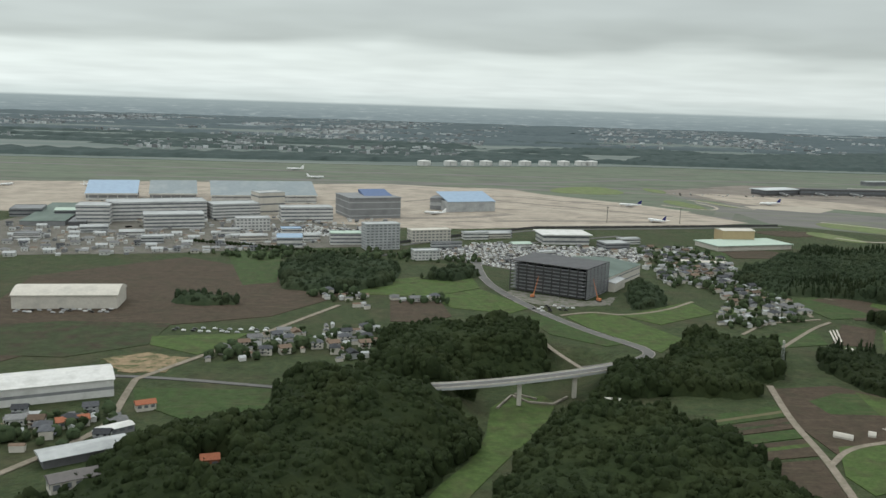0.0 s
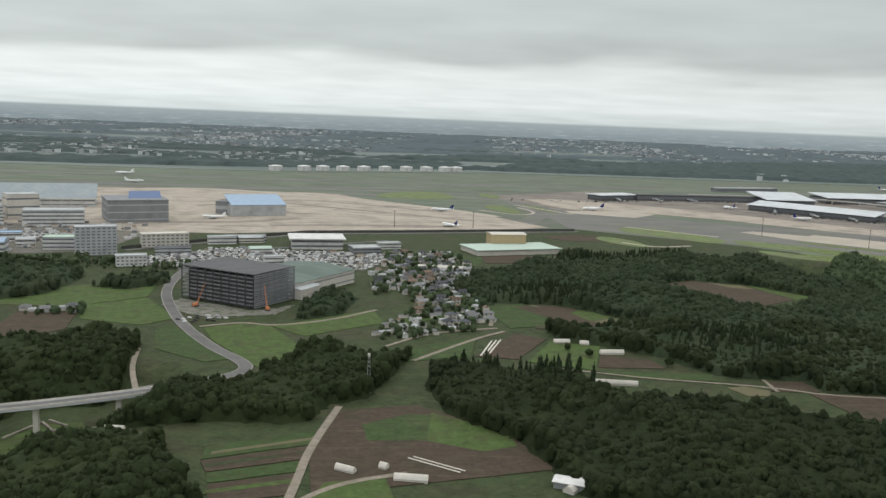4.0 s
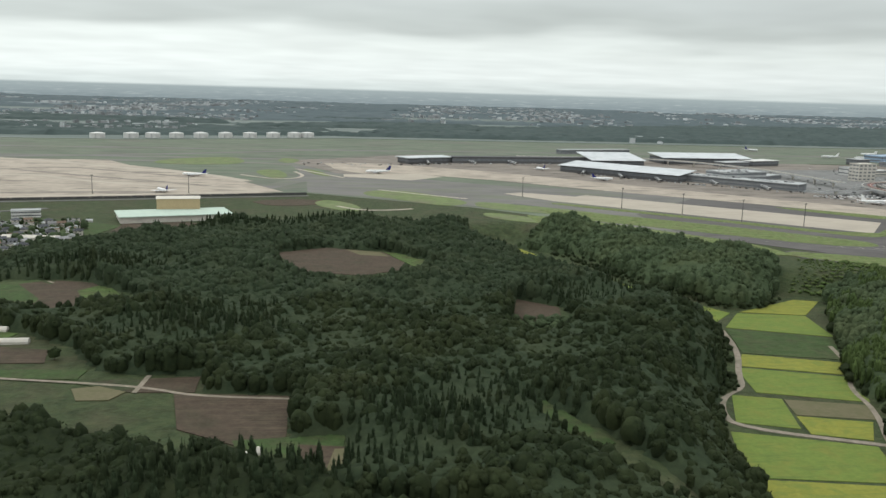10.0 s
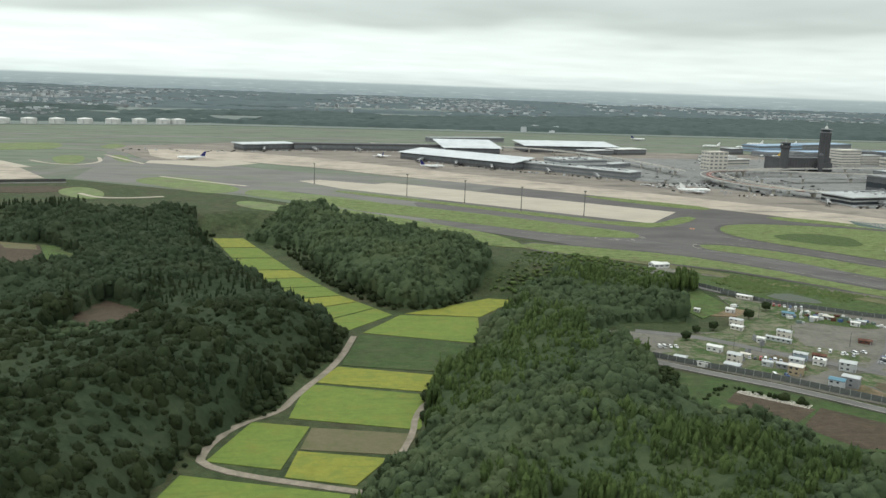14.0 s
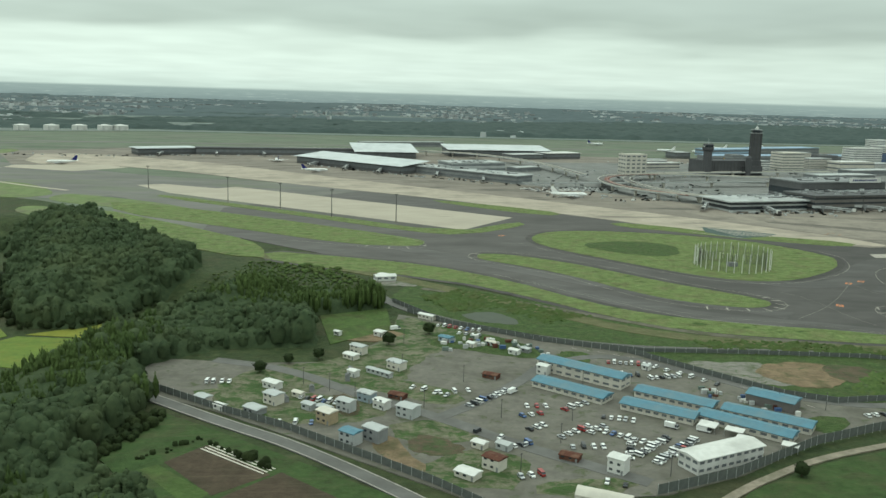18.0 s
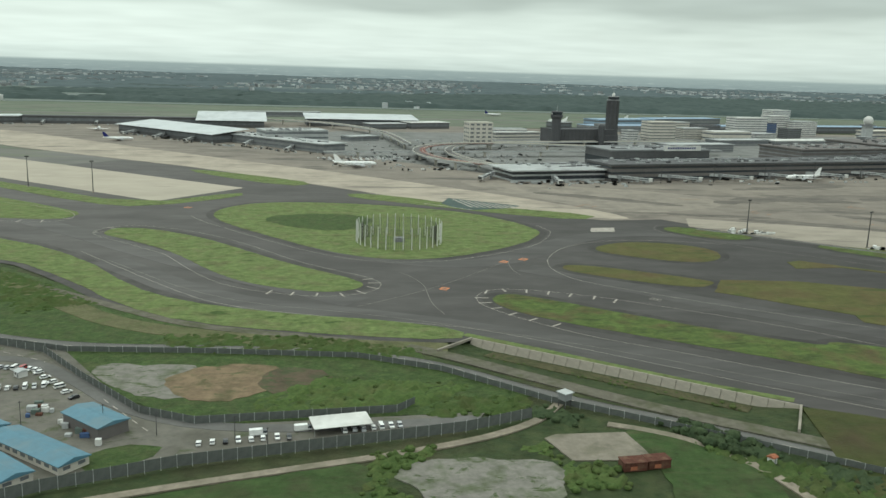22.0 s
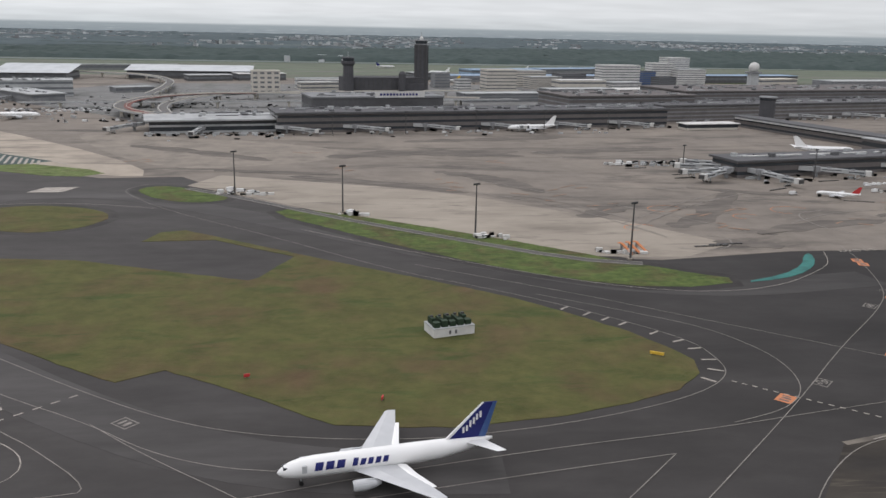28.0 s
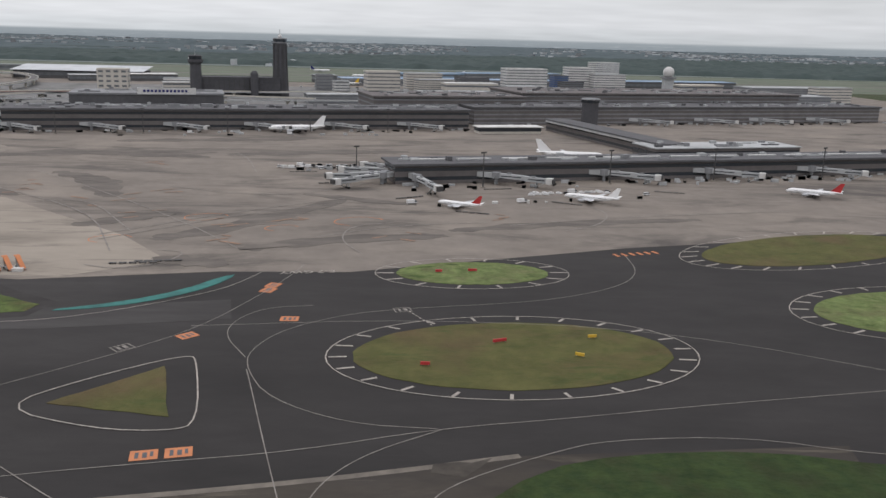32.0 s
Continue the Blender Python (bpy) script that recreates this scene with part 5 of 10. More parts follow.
def wood(name, mat, places, kinds, height, spread, label, under=None):
    """One joined wood: a crown of one of the kinds at each place, over an optional sheet of leaves."""
    X, Y = places
    Z = land(X, Y)
    V, F, n = [], [], 0
    if under is not None:
        V, F, n = [under[0]], [under[1]], len(under[0])
    R = relief(X, Y)
    for x, y, z, lift in zip(X, Y, Z, R):
        v, f = kinds[rng.integers(len(kinds))]
        h = (height[0] + (height[1] - height[0]) * rng.random() ** 1.2) * lift
        w = h * spread * (0.7 + 0.6 * rng.random())
        a = rng.random() * 6.2832
        c, s = math.cos(a), math.sin(a)
        p = np.empty_like(v)
        p[:, 0] = (v[:, 0] * c - v[:, 1] * s) * w + x
        p[:, 1] = (v[:, 0] * s + v[:, 1] * c) * w + y
        p[:, 2] = v[:, 2] * h + z
        V.append(p)
        F.append(f + n)
        n += len(v)
    me = array_mesh(name, np.concatenate(V), np.concatenate(F), mat, True)
    return tagged(new(name, me), label, "wood", kind="stuff")


LEAFY = [crown("leafy", 5, 60) for _ in range(12)]
LEAFY_FAR = [crown("clump", 4, 40) for _ in range(8)]
BUSH = [crown("clump", 4, 40) for _ in range(8)]
CEDAR = [crown("cedar", 5, 70) for _ in range(6)]
BAMBOO = [crown("bamboo", 8, 130) for _ in range(8)]
W_MAIN = [(440, 862), (452, 815), (480, 808), (520, 775), (545, 735), (556, 722), (610, 676), (670, 610), (690, 560), (820, 500), (890, 540), (912, 640), (925, 690), (955, 742), (973, 790), (994, 830), (1000, 880), (966, 970), (912, 1090), (868, 1235), (856, 1305), (716, 1312), (556, 1290), (404, 1105), (368, 1049), (420, 918), (450, 920)]
W_NEAR = [(318, 690), (344, 728), (396, 712), (430, 694), (448, 664), (476, 656), (500, 648), (540, 634), (560, 614), (590, 606), (618, 584), (650, 590), (664, 600), (672, 590), (690, 568), (760, 480), (400, 480), (371, 577), (330, 625)]
W_STREAM = [(-200, 380), (-172, 484), (-164, 512), (-106, 536), (-113, 592), (-91, 634), (-48, 639), (36, 575), (38, 540), (0, 470), (-20, 400)]
W_HILL = [(-48, 645), (-47, 750), (-6, 785), (90, 785), (96, 699), (81, 659), (30, 630), (5, 623)]
W_EAST = [(20, 400), (55, 500), (78, 560), (104, 596), (159, 568), (175, 520), (195, 486), (205, 440), (190, 380)]
W_MID = [(112, 612), (140, 655), (193, 690), (235, 759), (312, 768), (276, 656), (250, 640), (239, 606), (178, 606), (113, 592)]
W_TOWN = [(-196, 1049), (-186, 1090), (-63, 1111), (-46, 1055), (-55, 967), (-107, 915), (-171, 929)]
W_KNOLL = [(918, 1262), (1000, 1330), (1050, 1268), (1102, 1176), (1140, 1114), (1156, 1078), (1150, 1035), (1125, 1000), (1092, 956), (1057, 950), (1044, 975), (1004, 1062), (975, 1195)]
W_BAMBOO = [(1122, 890), (1172, 985), (1205, 1000), (1243, 970), (1280, 960), (1302, 928), (1276, 916), (1250, 905), (1253, 838), (1195, 832), (1160, 797), (1178, 750), (1176, 722), (1160, 690), (1183, 662), (1206, 632), (1225, 600), (1215, 560), (1150, 540), (1100, 560), (1075, 580), (1050, 540), (985, 540), (1012, 640), (1042, 691), (1052, 746), (1096, 834)]
CLEARINGS = [[(627, 1106), (681, 1138), (741, 1114), (796, 1041), (772, 985), (710, 950), (650, 975)], [(842, 905), (880, 875), (872, 810), (836, 790), (822, 830)], [(604, 684), (672, 678), (674, 612), (648, 600), (612, 626)],
             [(644, 612), (702, 620), (699, 568), (652, 585)], [(795, 662), (812, 664), (868, 540), (838, 540)], [(390, 955), (435, 974), (490, 927), (570, 886), (519, 868), (452, 884), (408, 860)],
             [(552, 718), (620, 713), (614, 680), (572, 690)], [(700, 1110), (740, 1130), (800, 1045), (770, 992)], [(448, 735), (462, 800), (500, 792), (530, 768), (520, 728)], [(540, 712), (620, 714), (618, 676), (540, 672)], [(405, 975), (470, 975), (550, 900), (548, 872), (490, 858), (418, 860)], [(430, 1295), (510, 1315), (560, 1290), (520, 1235), (425, 1225)]]
tops = scatter([W_MAIN, W_NEAR], CLEARINGS, 6.6)
patchy = np.sin(tops[0] * 0.021 + 2 * np.sin(tops[1] * 0.017)) + np.sin(tops[1] * 0.026 - tops[0] * 0.011) + rng.normal(0, 0.22, len(tops[0]))
mixed = patchy > 1.1
near_ = tops[1] < 860
for sel, mat, kinds, hh, sp, nm, lb, un in (
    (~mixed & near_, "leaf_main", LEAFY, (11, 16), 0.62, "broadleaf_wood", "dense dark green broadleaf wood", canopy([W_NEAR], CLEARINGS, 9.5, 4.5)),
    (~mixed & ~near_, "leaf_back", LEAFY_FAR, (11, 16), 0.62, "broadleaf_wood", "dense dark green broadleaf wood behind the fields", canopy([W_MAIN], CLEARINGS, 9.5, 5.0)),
    (mixed & near_, "leaf_dark", CEDAR, (12, 18), 0.5, "cedar_wood", "dark cedar plantation trees", None),
    (mixed & ~near_, "leaf_dark", CEDAR, (12, 17), 0.5, "cedar_wood", "dark cedar plantation trees behind the fields", None)):
    wood(nm, mat, (tops[0][sel], tops[1][sel]), kinds, hh, sp, lb, un)
VALLEY_GAPS = [STREAM_VALLEY, [(-135, 474), (-116, 474), (-114, 432), (-134, 432)], [(20, 600), (40, 680), (120, 690), (125, 650), (105, 600), (60, 570)]]
wood("valley_wood", "leaf", scatter([W_STREAM, W_HILL, W_EAST, W_MID], VALLEY_GAPS, 6.4), LEAFY, (11, 16), 0.62, "dark green wood on the slopes of a stream valley", canopy([W_STREAM, W_HILL, W_EAST, W_MID], VALLEY_GAPS, 9.5, 4.5))
GROVES = [W_TOWN, [(206, 878), (214, 961), (238, 995), (262, 982), (246, 900)], [(-20, 1010), (40, 1075), (55, 1040), (20, 1000)], [(-270, 850), (-235, 838), (-200, 850), (-215, 872), (-262, 872)]]
wood("grove", "leaf_back", scatter(GROVES, [], 7.4), LEAFY_FAR, (9, 14), 0.66, "dark green grove between fields", canopy(GROVES, [], 8.0, 5.0))
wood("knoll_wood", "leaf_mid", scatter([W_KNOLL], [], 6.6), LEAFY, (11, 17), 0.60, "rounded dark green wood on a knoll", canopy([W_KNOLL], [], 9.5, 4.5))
tops = scatter([W_BAMBOO], [], 6.2)
feather = np.sin(tops[0] * 0.03 + 1.5 * np.sin(tops[1] * 0.028)) + np.sin(tops[1] * 0.034 + 1.0) + rng.normal(0, 0.35, len(tops[0])) > 0.25
wood("bamboo_wood", "leaf_light", (tops[0][feather], tops[1][feather]), BAMBOO, (11, 15), 0.72, "feathery lighter green bamboo stand in the wood")
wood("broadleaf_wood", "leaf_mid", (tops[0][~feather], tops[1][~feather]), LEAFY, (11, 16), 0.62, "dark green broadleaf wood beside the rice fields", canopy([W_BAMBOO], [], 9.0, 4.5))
bx, by = scatter([[(650, 1010), (710, 985), (772, 1010), (772, 985), (710, 950), (650, 975)], [(828, 840), (872, 838), (872, 810), (836, 790), (822, 830)]], [], 5.5)
wood("thicket", "leaf_mid", (bx, by), BUSH, (2, 5), 1.2, "low thicket at the edge of a clearing")
bx, by = scatter([[(1140, 1004), (1178, 1045), (1196, 1090), (1270, 1062), (1300, 990), (1262, 930), (1180, 990)]], [], 5.0)
wood("weed_clumps", "scrub", (bx, by), BUSH, (0.8, 2.6), 2.0, "rank green weeds between two woods")
# bushes along the foot of the valley sides
bx, by = scatter([[(860, 520), (860, 1300), (1180, 1010), (1180, 520)]], [PADDY_VALLEY], 5.6)
bd = off_edge(PADDY_VALLEY, bx, by)
keep = (bd > 2.5) & (bd < 17) & ~((bx > 1125) & (by > 950)) & (by > 545)
wood("foot_bushes", "leaf_main", (bx[keep], by[keep]), BUSH, (2.5, 7), 1.1, "low dark bushes at the foot of the wooded slope")
bx, by = scatter([[(1186, 683), (1208, 706), (1240, 674), (1237, 670), (1209, 700), (1190, 681)], [(1168, 680), (1176, 722), (1184, 736), (1190, 730), (1178, 690)]], [], 3.2)
wood("hedge", "leaf", (bx, by), BUSH, (2, 4.5), 1.0, "dark green hedge round a vegetable plot")


# far woods behind the airfield, in long belts
def far_wood(mat, belts, height, pitch, label):
    v, f = canopy(belts, [], height, pitch)
    tagged(new("far_wood", array_mesh("far_wood", v, f, mat, True)), label, "wood", kind="stuff")


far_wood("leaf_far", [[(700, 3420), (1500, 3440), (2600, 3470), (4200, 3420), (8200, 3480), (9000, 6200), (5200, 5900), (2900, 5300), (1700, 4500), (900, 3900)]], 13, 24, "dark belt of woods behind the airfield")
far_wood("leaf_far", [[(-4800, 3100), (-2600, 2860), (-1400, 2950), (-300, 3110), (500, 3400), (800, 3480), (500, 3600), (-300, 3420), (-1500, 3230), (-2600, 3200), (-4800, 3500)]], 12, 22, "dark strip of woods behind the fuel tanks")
rng_far = random.Random(21)
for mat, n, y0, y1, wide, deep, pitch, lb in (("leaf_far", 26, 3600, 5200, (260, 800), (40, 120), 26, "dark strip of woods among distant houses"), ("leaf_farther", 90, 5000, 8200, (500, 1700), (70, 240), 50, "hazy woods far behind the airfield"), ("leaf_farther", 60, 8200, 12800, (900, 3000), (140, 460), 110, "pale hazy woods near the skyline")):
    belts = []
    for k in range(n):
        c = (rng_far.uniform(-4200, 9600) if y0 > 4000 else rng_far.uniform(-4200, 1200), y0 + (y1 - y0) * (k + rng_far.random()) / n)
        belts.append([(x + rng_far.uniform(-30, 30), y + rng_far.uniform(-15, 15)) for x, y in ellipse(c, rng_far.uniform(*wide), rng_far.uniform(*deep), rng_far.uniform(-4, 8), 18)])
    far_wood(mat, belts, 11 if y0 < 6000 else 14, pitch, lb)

# ---- buildings ----
def clutter(name, mat, line, n, depth, size, label, seed):
    """Carts, crates and small service gear strewn along a building front."""
    r = random.Random(seed)
    items = []
    for k in range(n):
        u = r.random()
        i = min(int(u * (len(line) - 1)), len(line) - 2)
        f = u * (len(line) - 1) - i
        x = line[i][0] + (line[i + 1][0] - line[i][0]) * f + r.uniform(0, 4)
        y = line[i][1] + (line[i + 1][1] - line[i][1]) * f - r.uniform(2, depth)
        a, b, h = r.uniform(*size), r.uniform(1.2, 2.4), r.uniform(0.8, 2.6)
        items.append((x, x + a, y, y + b, 0.05, 0.05 + h))
    tagged(new(name, boxes(name, mat, items)), label, "service gear", kind="stuff")


def stand(A, B, z=0.0):
    """Pose at A with x along A to B; the length of that edge."""
    ang = math.degrees(math.atan2(B[1] - A[1], B[0] - A[0]))
    return pose(A[0], A[1], z, 0, 0, ang), math.hypot(B[0] - A[0], B[1] - A[1])


def roof_mesh(kind, mat, L, D, h, rise, over):
    x0, x1, y0, y1 = -over, L + over, -over, D + over
    if kind == "flat":
        t = 0.9
        return boxes("roof", mat, [(x0, x1, y0, y1, h, h + 0.5), (x0, x1, y0, y0 + t, h + 0.5, h + 1.2), (x0, x1, y1 - t, y1, h + 0.5, h + 1.2), (x0, x0 + t, y0 + t, y1 - t, h + 0.5, h + 1.2), (x1 - t, x1, y0 + t, y1 - t, h + 0.5, h + 1.2)])
    if kind == "slab":
        return boxes("roof", mat, [(x0, x1, y0, y1, h, h + rise)])
    if kind == "gable":
        m = (y0 + y1) / 2
        v = [(x0, y0, h), (x1, y0, h), (x1, y1, h), (x0, y1, h), (x0, m, h + rise), (x1, m, h + rise), (x0, y0, h - 0.3), (x1, y0, h - 0.3), (x1, y1, h - 0.3), (x0, y1, h - 0.3)]
        return mesh_of("roof", v, [(0, 1, 5, 4), (2, 3, 4, 5), (3, 0, 4), (1, 2, 5), (0, 6, 7, 1), (1, 7, 8, 2), (2, 8, 9, 3), (3, 9, 6, 0), (9, 8, 7, 6)], mat)
    if kind == "hip":
        m, k = (y0 + y1) / 2, min((y1 - y0) / 2, (x1 - x0) * 0.42)
        v = [(x0, y0, h), (x1, y0, h), (x1, y1, h), (x0, y1, h), (x0 + k, m, h + rise), (x1 - k, m, h + rise), (x0, y0, h - 0.25), (x1, y0, h - 0.25), (x1, y1, h - 0.25), (x0, y1, h - 0.25)]
        return mesh_of("roof", v, [(0, 1, 5, 4), (2, 3, 4, 5), (3, 0, 4), (1, 2, 5), (0, 6, 7, 1), (1, 7, 8, 2), (2, 8, 9, 3), (3, 9, 6, 0), (9, 8, 7, 6)], mat)
    v, f, n = [], [], 10
    for k in range(n + 1):
        u = k / n
        zz = h + rise * math.sin(math.pi * u) if kind == "arch" else h + rise * u
        for x in (x0, x1):
            v += [(x, y0 + (y1 - y0) * u, zz + 0.5), (x, y0 + (y1 - y0) * u, h - 0.2 if kind == "arch" else zz)]
    for k in range(n):
        i, j = 4 * k, 4 * k + 4
        f += [(i, i + 2, j + 2, j), (i + 1, j + 1, j + 3, i + 3), (i, j, j + 1, i + 1), (i + 2, i + 3, j + 3, j + 2)]
    f += [(0, 1, 3, 2), (4 * n, 4 * n + 2, 4 * n + 3, 4 * n + 1)]
    return mesh_of("roof", v, f, mat)


def building(name, A, B, depth, h, wall, roof, label, floors=0, bays=0, kind="flat", rise=3.0, over=0.4, category="building", glass="window_row", band=0.42, z=0.0, group="", sides=True):
    """A house block: walls, roof, and per storey either a window band or single windows on the front and the ends."""
    m, L = stand(A, B, z)
    t = thing(name, m, label, category, group)
    part("wall", boxes("wall", wall, [(0, L, 0, depth, -0.4, h)]), t)
    part("roof", roof_mesh(kind, roof, L, depth, h, rise, over), t)
    for k in range(floors):
        fh = h / floors
        z0 = k * fh + fh * 0.38
        z1 = z0 + fh * band
        if bays:
            w = L / bays
            me = boxes("window", glass, [(-w * 0.3, w * 0.3, -0.06, 0.1, z0, z1)])
            for i in range(bays):
                part("window", me, t, at=pose((i + 0.5) * w, 0, 0))
            nd = max(1, round(depth / w)) if sides else 0
            for i in range(nd):
                part("window", me, t, at=pose(0, (i + 0.5) * depth / nd, 0, 0, 0, -90))
                part("window", me, t, at=pose(L, (i + 0.5) * depth / nd, 0, 0, 0, 90))
        else:
            part("window_band", boxes("window_band", glass, [(-0.06, L + 0.06, -0.06, depth + 0.06, z0, z1)]), t, "dark ribbon windows")
    return t


# hangars and offices of the maintenance base
building("hangar", (-161, 1530), (-72, 1568), 90, 36, "grey", "grey", "tall blue-grey aircraft hangar with a deep blue roof patch", 3, 0, "slab", 2, 1, "hangar", "grey_light", 0.12)
building("hangar", (16, 1676), (110, 1715), 62, 20, "grey_light", "blue_pale", "grey hangar with a pale blue sloping roof", 0, 0, "slope", 14, 1, "hangar")
building("hangar", (-454, 1704), (-254, 1760), 95, 15, "white", "roof_slate", "long white hangar with a blue-grey sloping roof", 2, 0, "slope", 21, 2, "hangar", "grey", 0.3)
building("hangar", (-697, 1686), (-606, 1712), 80, 13, "white", "blue_pale", "white hangar with a blue sloping roof", 1, 0, "slope", 20, 2, "hangar", "grey", 0.4)
building("hangar", (-582, 1719), (-496, 1744), 80, 13, "white", "roof_slate", "white hangar with a grey-green sloping roof", 1, 0, "slope", 20, 2, "hangar", "grey", 0.4)
building("office_block", (-579, 1360), (-530, 1372), 50, 30, "white", "grey_light", "white works office block", 5)
building("office_block", (-545, 1405), (-400, 1470), 60, 30, "white", "grey_light", "long white works building with flat roof", 5, category="office block")
building("parking_garage", (-462, 1334), (-376, 1366), 45, 22, "white", "grey_light", "white multi-storey garage with dark parking decks", 4, band=0.5, category="garage")
building("office_block", (-387, 1461), (-315, 1500), 50, 26, "white", "grey_light", "white office block", 5)
building("office_block", (-319, 1340), (-269, 1357), 28, 20, "white", "grey_light", "small white office block", 4, 9)
building("office_block", (-325, 1541), (-284, 1568), 40, 40, "white_soft", "grey_light", "tall cream office block", 3, band=0.2)
building("office_block", (-271, 1464), (-186, 1490), 40, 24, "white", "grey_light", "white low office block", 4)
building("office_tower", (-103, 1203), (-56, 1221), 25, 36, "grey_light", "grey_light", "grey gridded office tower", 9, 8)
building("office_block", (-41, 1282), (18, 1305), 22, 18, "white_soft", "white_soft", "cream office block", 4, 10)
building("warehouse", (-229, 1203), (-194, 1210), 30, 14, "white", "blue_pale", "warehouse with a pale blue roof", 2, kind="gable", rise=4)
building("office_block", (-158, 1242), (-114, 1251), 25, 16, "white", "green_pale", "white office block with a pale green top", 3)
building("office_block", (-32, 1133), (2, 1144), 18, 12, "white", "grey_light", "white office block", 3, 7)
for A, B, z, lb in (((-454, 1704), (-254, 1760), 15, "long white hangar"), ((-697, 1686), (-606, 1712), 13, "blue hangar"), ((-582, 1719), (-496, 1744), 13, "grey hangar")):
    m, L = stand(A, B)
    t = thing("hangar_gutter", m, "white gutter parapet along the eave of a " + lb, "parapet", "hangar parapets")
    part("parapet", boxes("parapet", "white", [(-2, L + 2, -2.6, -2.05, z - 1.2, z + 1.4)]), t)
    for k in range(int(L / 18)):
        part("buttress", boxes("buttress", "white", [(18 * k + 4, 18 * k + 5.4, -1.2, -0.05, 0, z - 1.3)]), t)
building("growing_hall", (-655, 1330), (-590, 1345), 250, 7, "grey", "green_grey", "low dark hall with a grey-green roof", 0, 0, "slab", 0.8, 0.5, "hall")
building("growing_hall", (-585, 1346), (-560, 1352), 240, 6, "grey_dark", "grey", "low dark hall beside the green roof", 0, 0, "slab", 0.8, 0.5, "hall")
building("hall", (-20, 1712), (6, 1708), 60, 22, "grey", "grey", "grey end block of the blue hangar", 1, 0, "flat", 1, 0.3, "hall", "grey_light", 0.3)
# sheds in the farm land
building("warehouse", (-407, 803), (-311, 818), 42, 13, "white_soft", "white_soft", "long cream warehouse with a curved roof", 0, 0, "arch", 6, 1, "warehouse")
building("warehouse", (-310, 528), (-221, 570), 36, 12, "white", "white", "long white warehouse", 1, 0, "gable", 3, 1, "warehouse", "grey", 0.18)
building("shed", (-195, 415), (-158, 441), 12, 7, "white_soft", "brown_dark", "white-walled shed with a brown roof", 1, 8, "gable", 2.5, 0.8, "shed")
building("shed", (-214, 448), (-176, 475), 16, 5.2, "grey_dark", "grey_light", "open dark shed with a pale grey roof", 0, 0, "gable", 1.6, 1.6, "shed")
building("shed", (-200, 494), (-185, 508), 9, 4, "grey", "white", "small grey hall with a white roof", 1, 4, "gable", 1.0, 0.5, "shed")
building("shed", (-232, 505), (-215, 514), 9, 4.5, "white_soft", "terracotta", "low house with an orange roof by the lane", 1, 3, "gable", 2.0, 0.6, "house")
building("shed", (-195, 540), (-184, 546), 8, 4.5, "white_soft", "terracotta", "low house with an orange roof below the warehouse", 1, 3, "gable", 2.0, 0.6, "house")
# construction site and neighbours
SA, SB, SC = Vector((83, 966, 0)), Vector((162, 918, 0)), Vector((196, 972, 0))
t_ = thing("steel_frame_building", pose(0, 0, 0), "dark steel-framed building under construction with scaffolding", "building")


def quad_slab(z0, z1, grow=0.0):
    c_ = (SA + SC) / 2
    q_ = [c_ + (p_ - c_) * (1 + grow) for p_ in (SA, SB, SC, SA + SC - SB)]
    return [(p_.x, p_.y, z0) for p_ in q_] + [(p_.x, p_.y, z1) for p_ in q_]


part("core", mesh_of("core", quad_slab(-0.4, 30, -0.12), BOX_FACES, "grey_dark"), t_)
for k in range(9):
    part("floor_slab", mesh_of("floor_slab", quad_slab(3.9 * k + 2.6, 3.9 * k + 3.3), BOX_FACES, "grey"), t_)
part("roof", mesh_of("roof", quad_slab(33.8, 34.6, 0.01), BOX_FACES, "grey_dark"), t_)
for a_, b_, n_ in ((SA, SB, 9), (SB, SC, 6)):
    for k in range(n_ + 1):
        p_ = a_.lerp(b_, k / n_)
        part("column", boxes("column", "steel_dark", [(-0.5, 0.5, -0.5, 0.5, -0.4, 34)]), t_, at=pose(p_.x, p_.y, 0, 0, 0, 30))
for k in range(16):
    m_, L_ = stand((SB.x + 0.6, SB.y - 0.6), (SC.x + 0.6, SC.y - 0.6))
    part("cladding_band", boxes("cladding_band", "grey", [(0, L_, -0.3, 0.1, 2.1 * k + 0.4, 2.1 * k + 1.7)]), t_, "grey cladding band", at=m_)
for x, y, a in ((105, 925, 60), (176, 915, 110)):
    t_ = thing("site_crane", pose(x, y, 0, 0, 0, a), "orange crawler crane on the building site", "crane")
    part("track", boxes("track", "steel_dark", [(-3, 3, -2.2, -1.2, -0.2, 1.2), (-3, 3, 1.2, 2.2, -0.2, 1.2)]), t_)
    part("cab", boxes("cab", "orange", [(-3, 2.2, -1.6, 1.6, 1.2, 3.6)]), t_)
    part("boom", tube("boom", "orange", [((2, 0, 2.5), (0, 1, 0), (0, 0, 1), 0.5, 0.5), ((14, 0, 22), (0, 1, 0), (0, 0, 1), 0.3, 0.3)], 6), t_)
patch("building_site", "gravel", [(70, 930), (85, 960), (162, 912), (200, 940), (185, 900), (130, 880), (95, 900)], 0.1, "bare gravel building site", "ground")
building("hall", (204, 968), (222, 1000), 24, 10, "white_soft", "grey_light", "low pale hall beside the factory", 0, 0, "gable", 2, 0.5, "hall")
m_, L_ = stand((-135, 1560), (-85, 1581), 38.1)
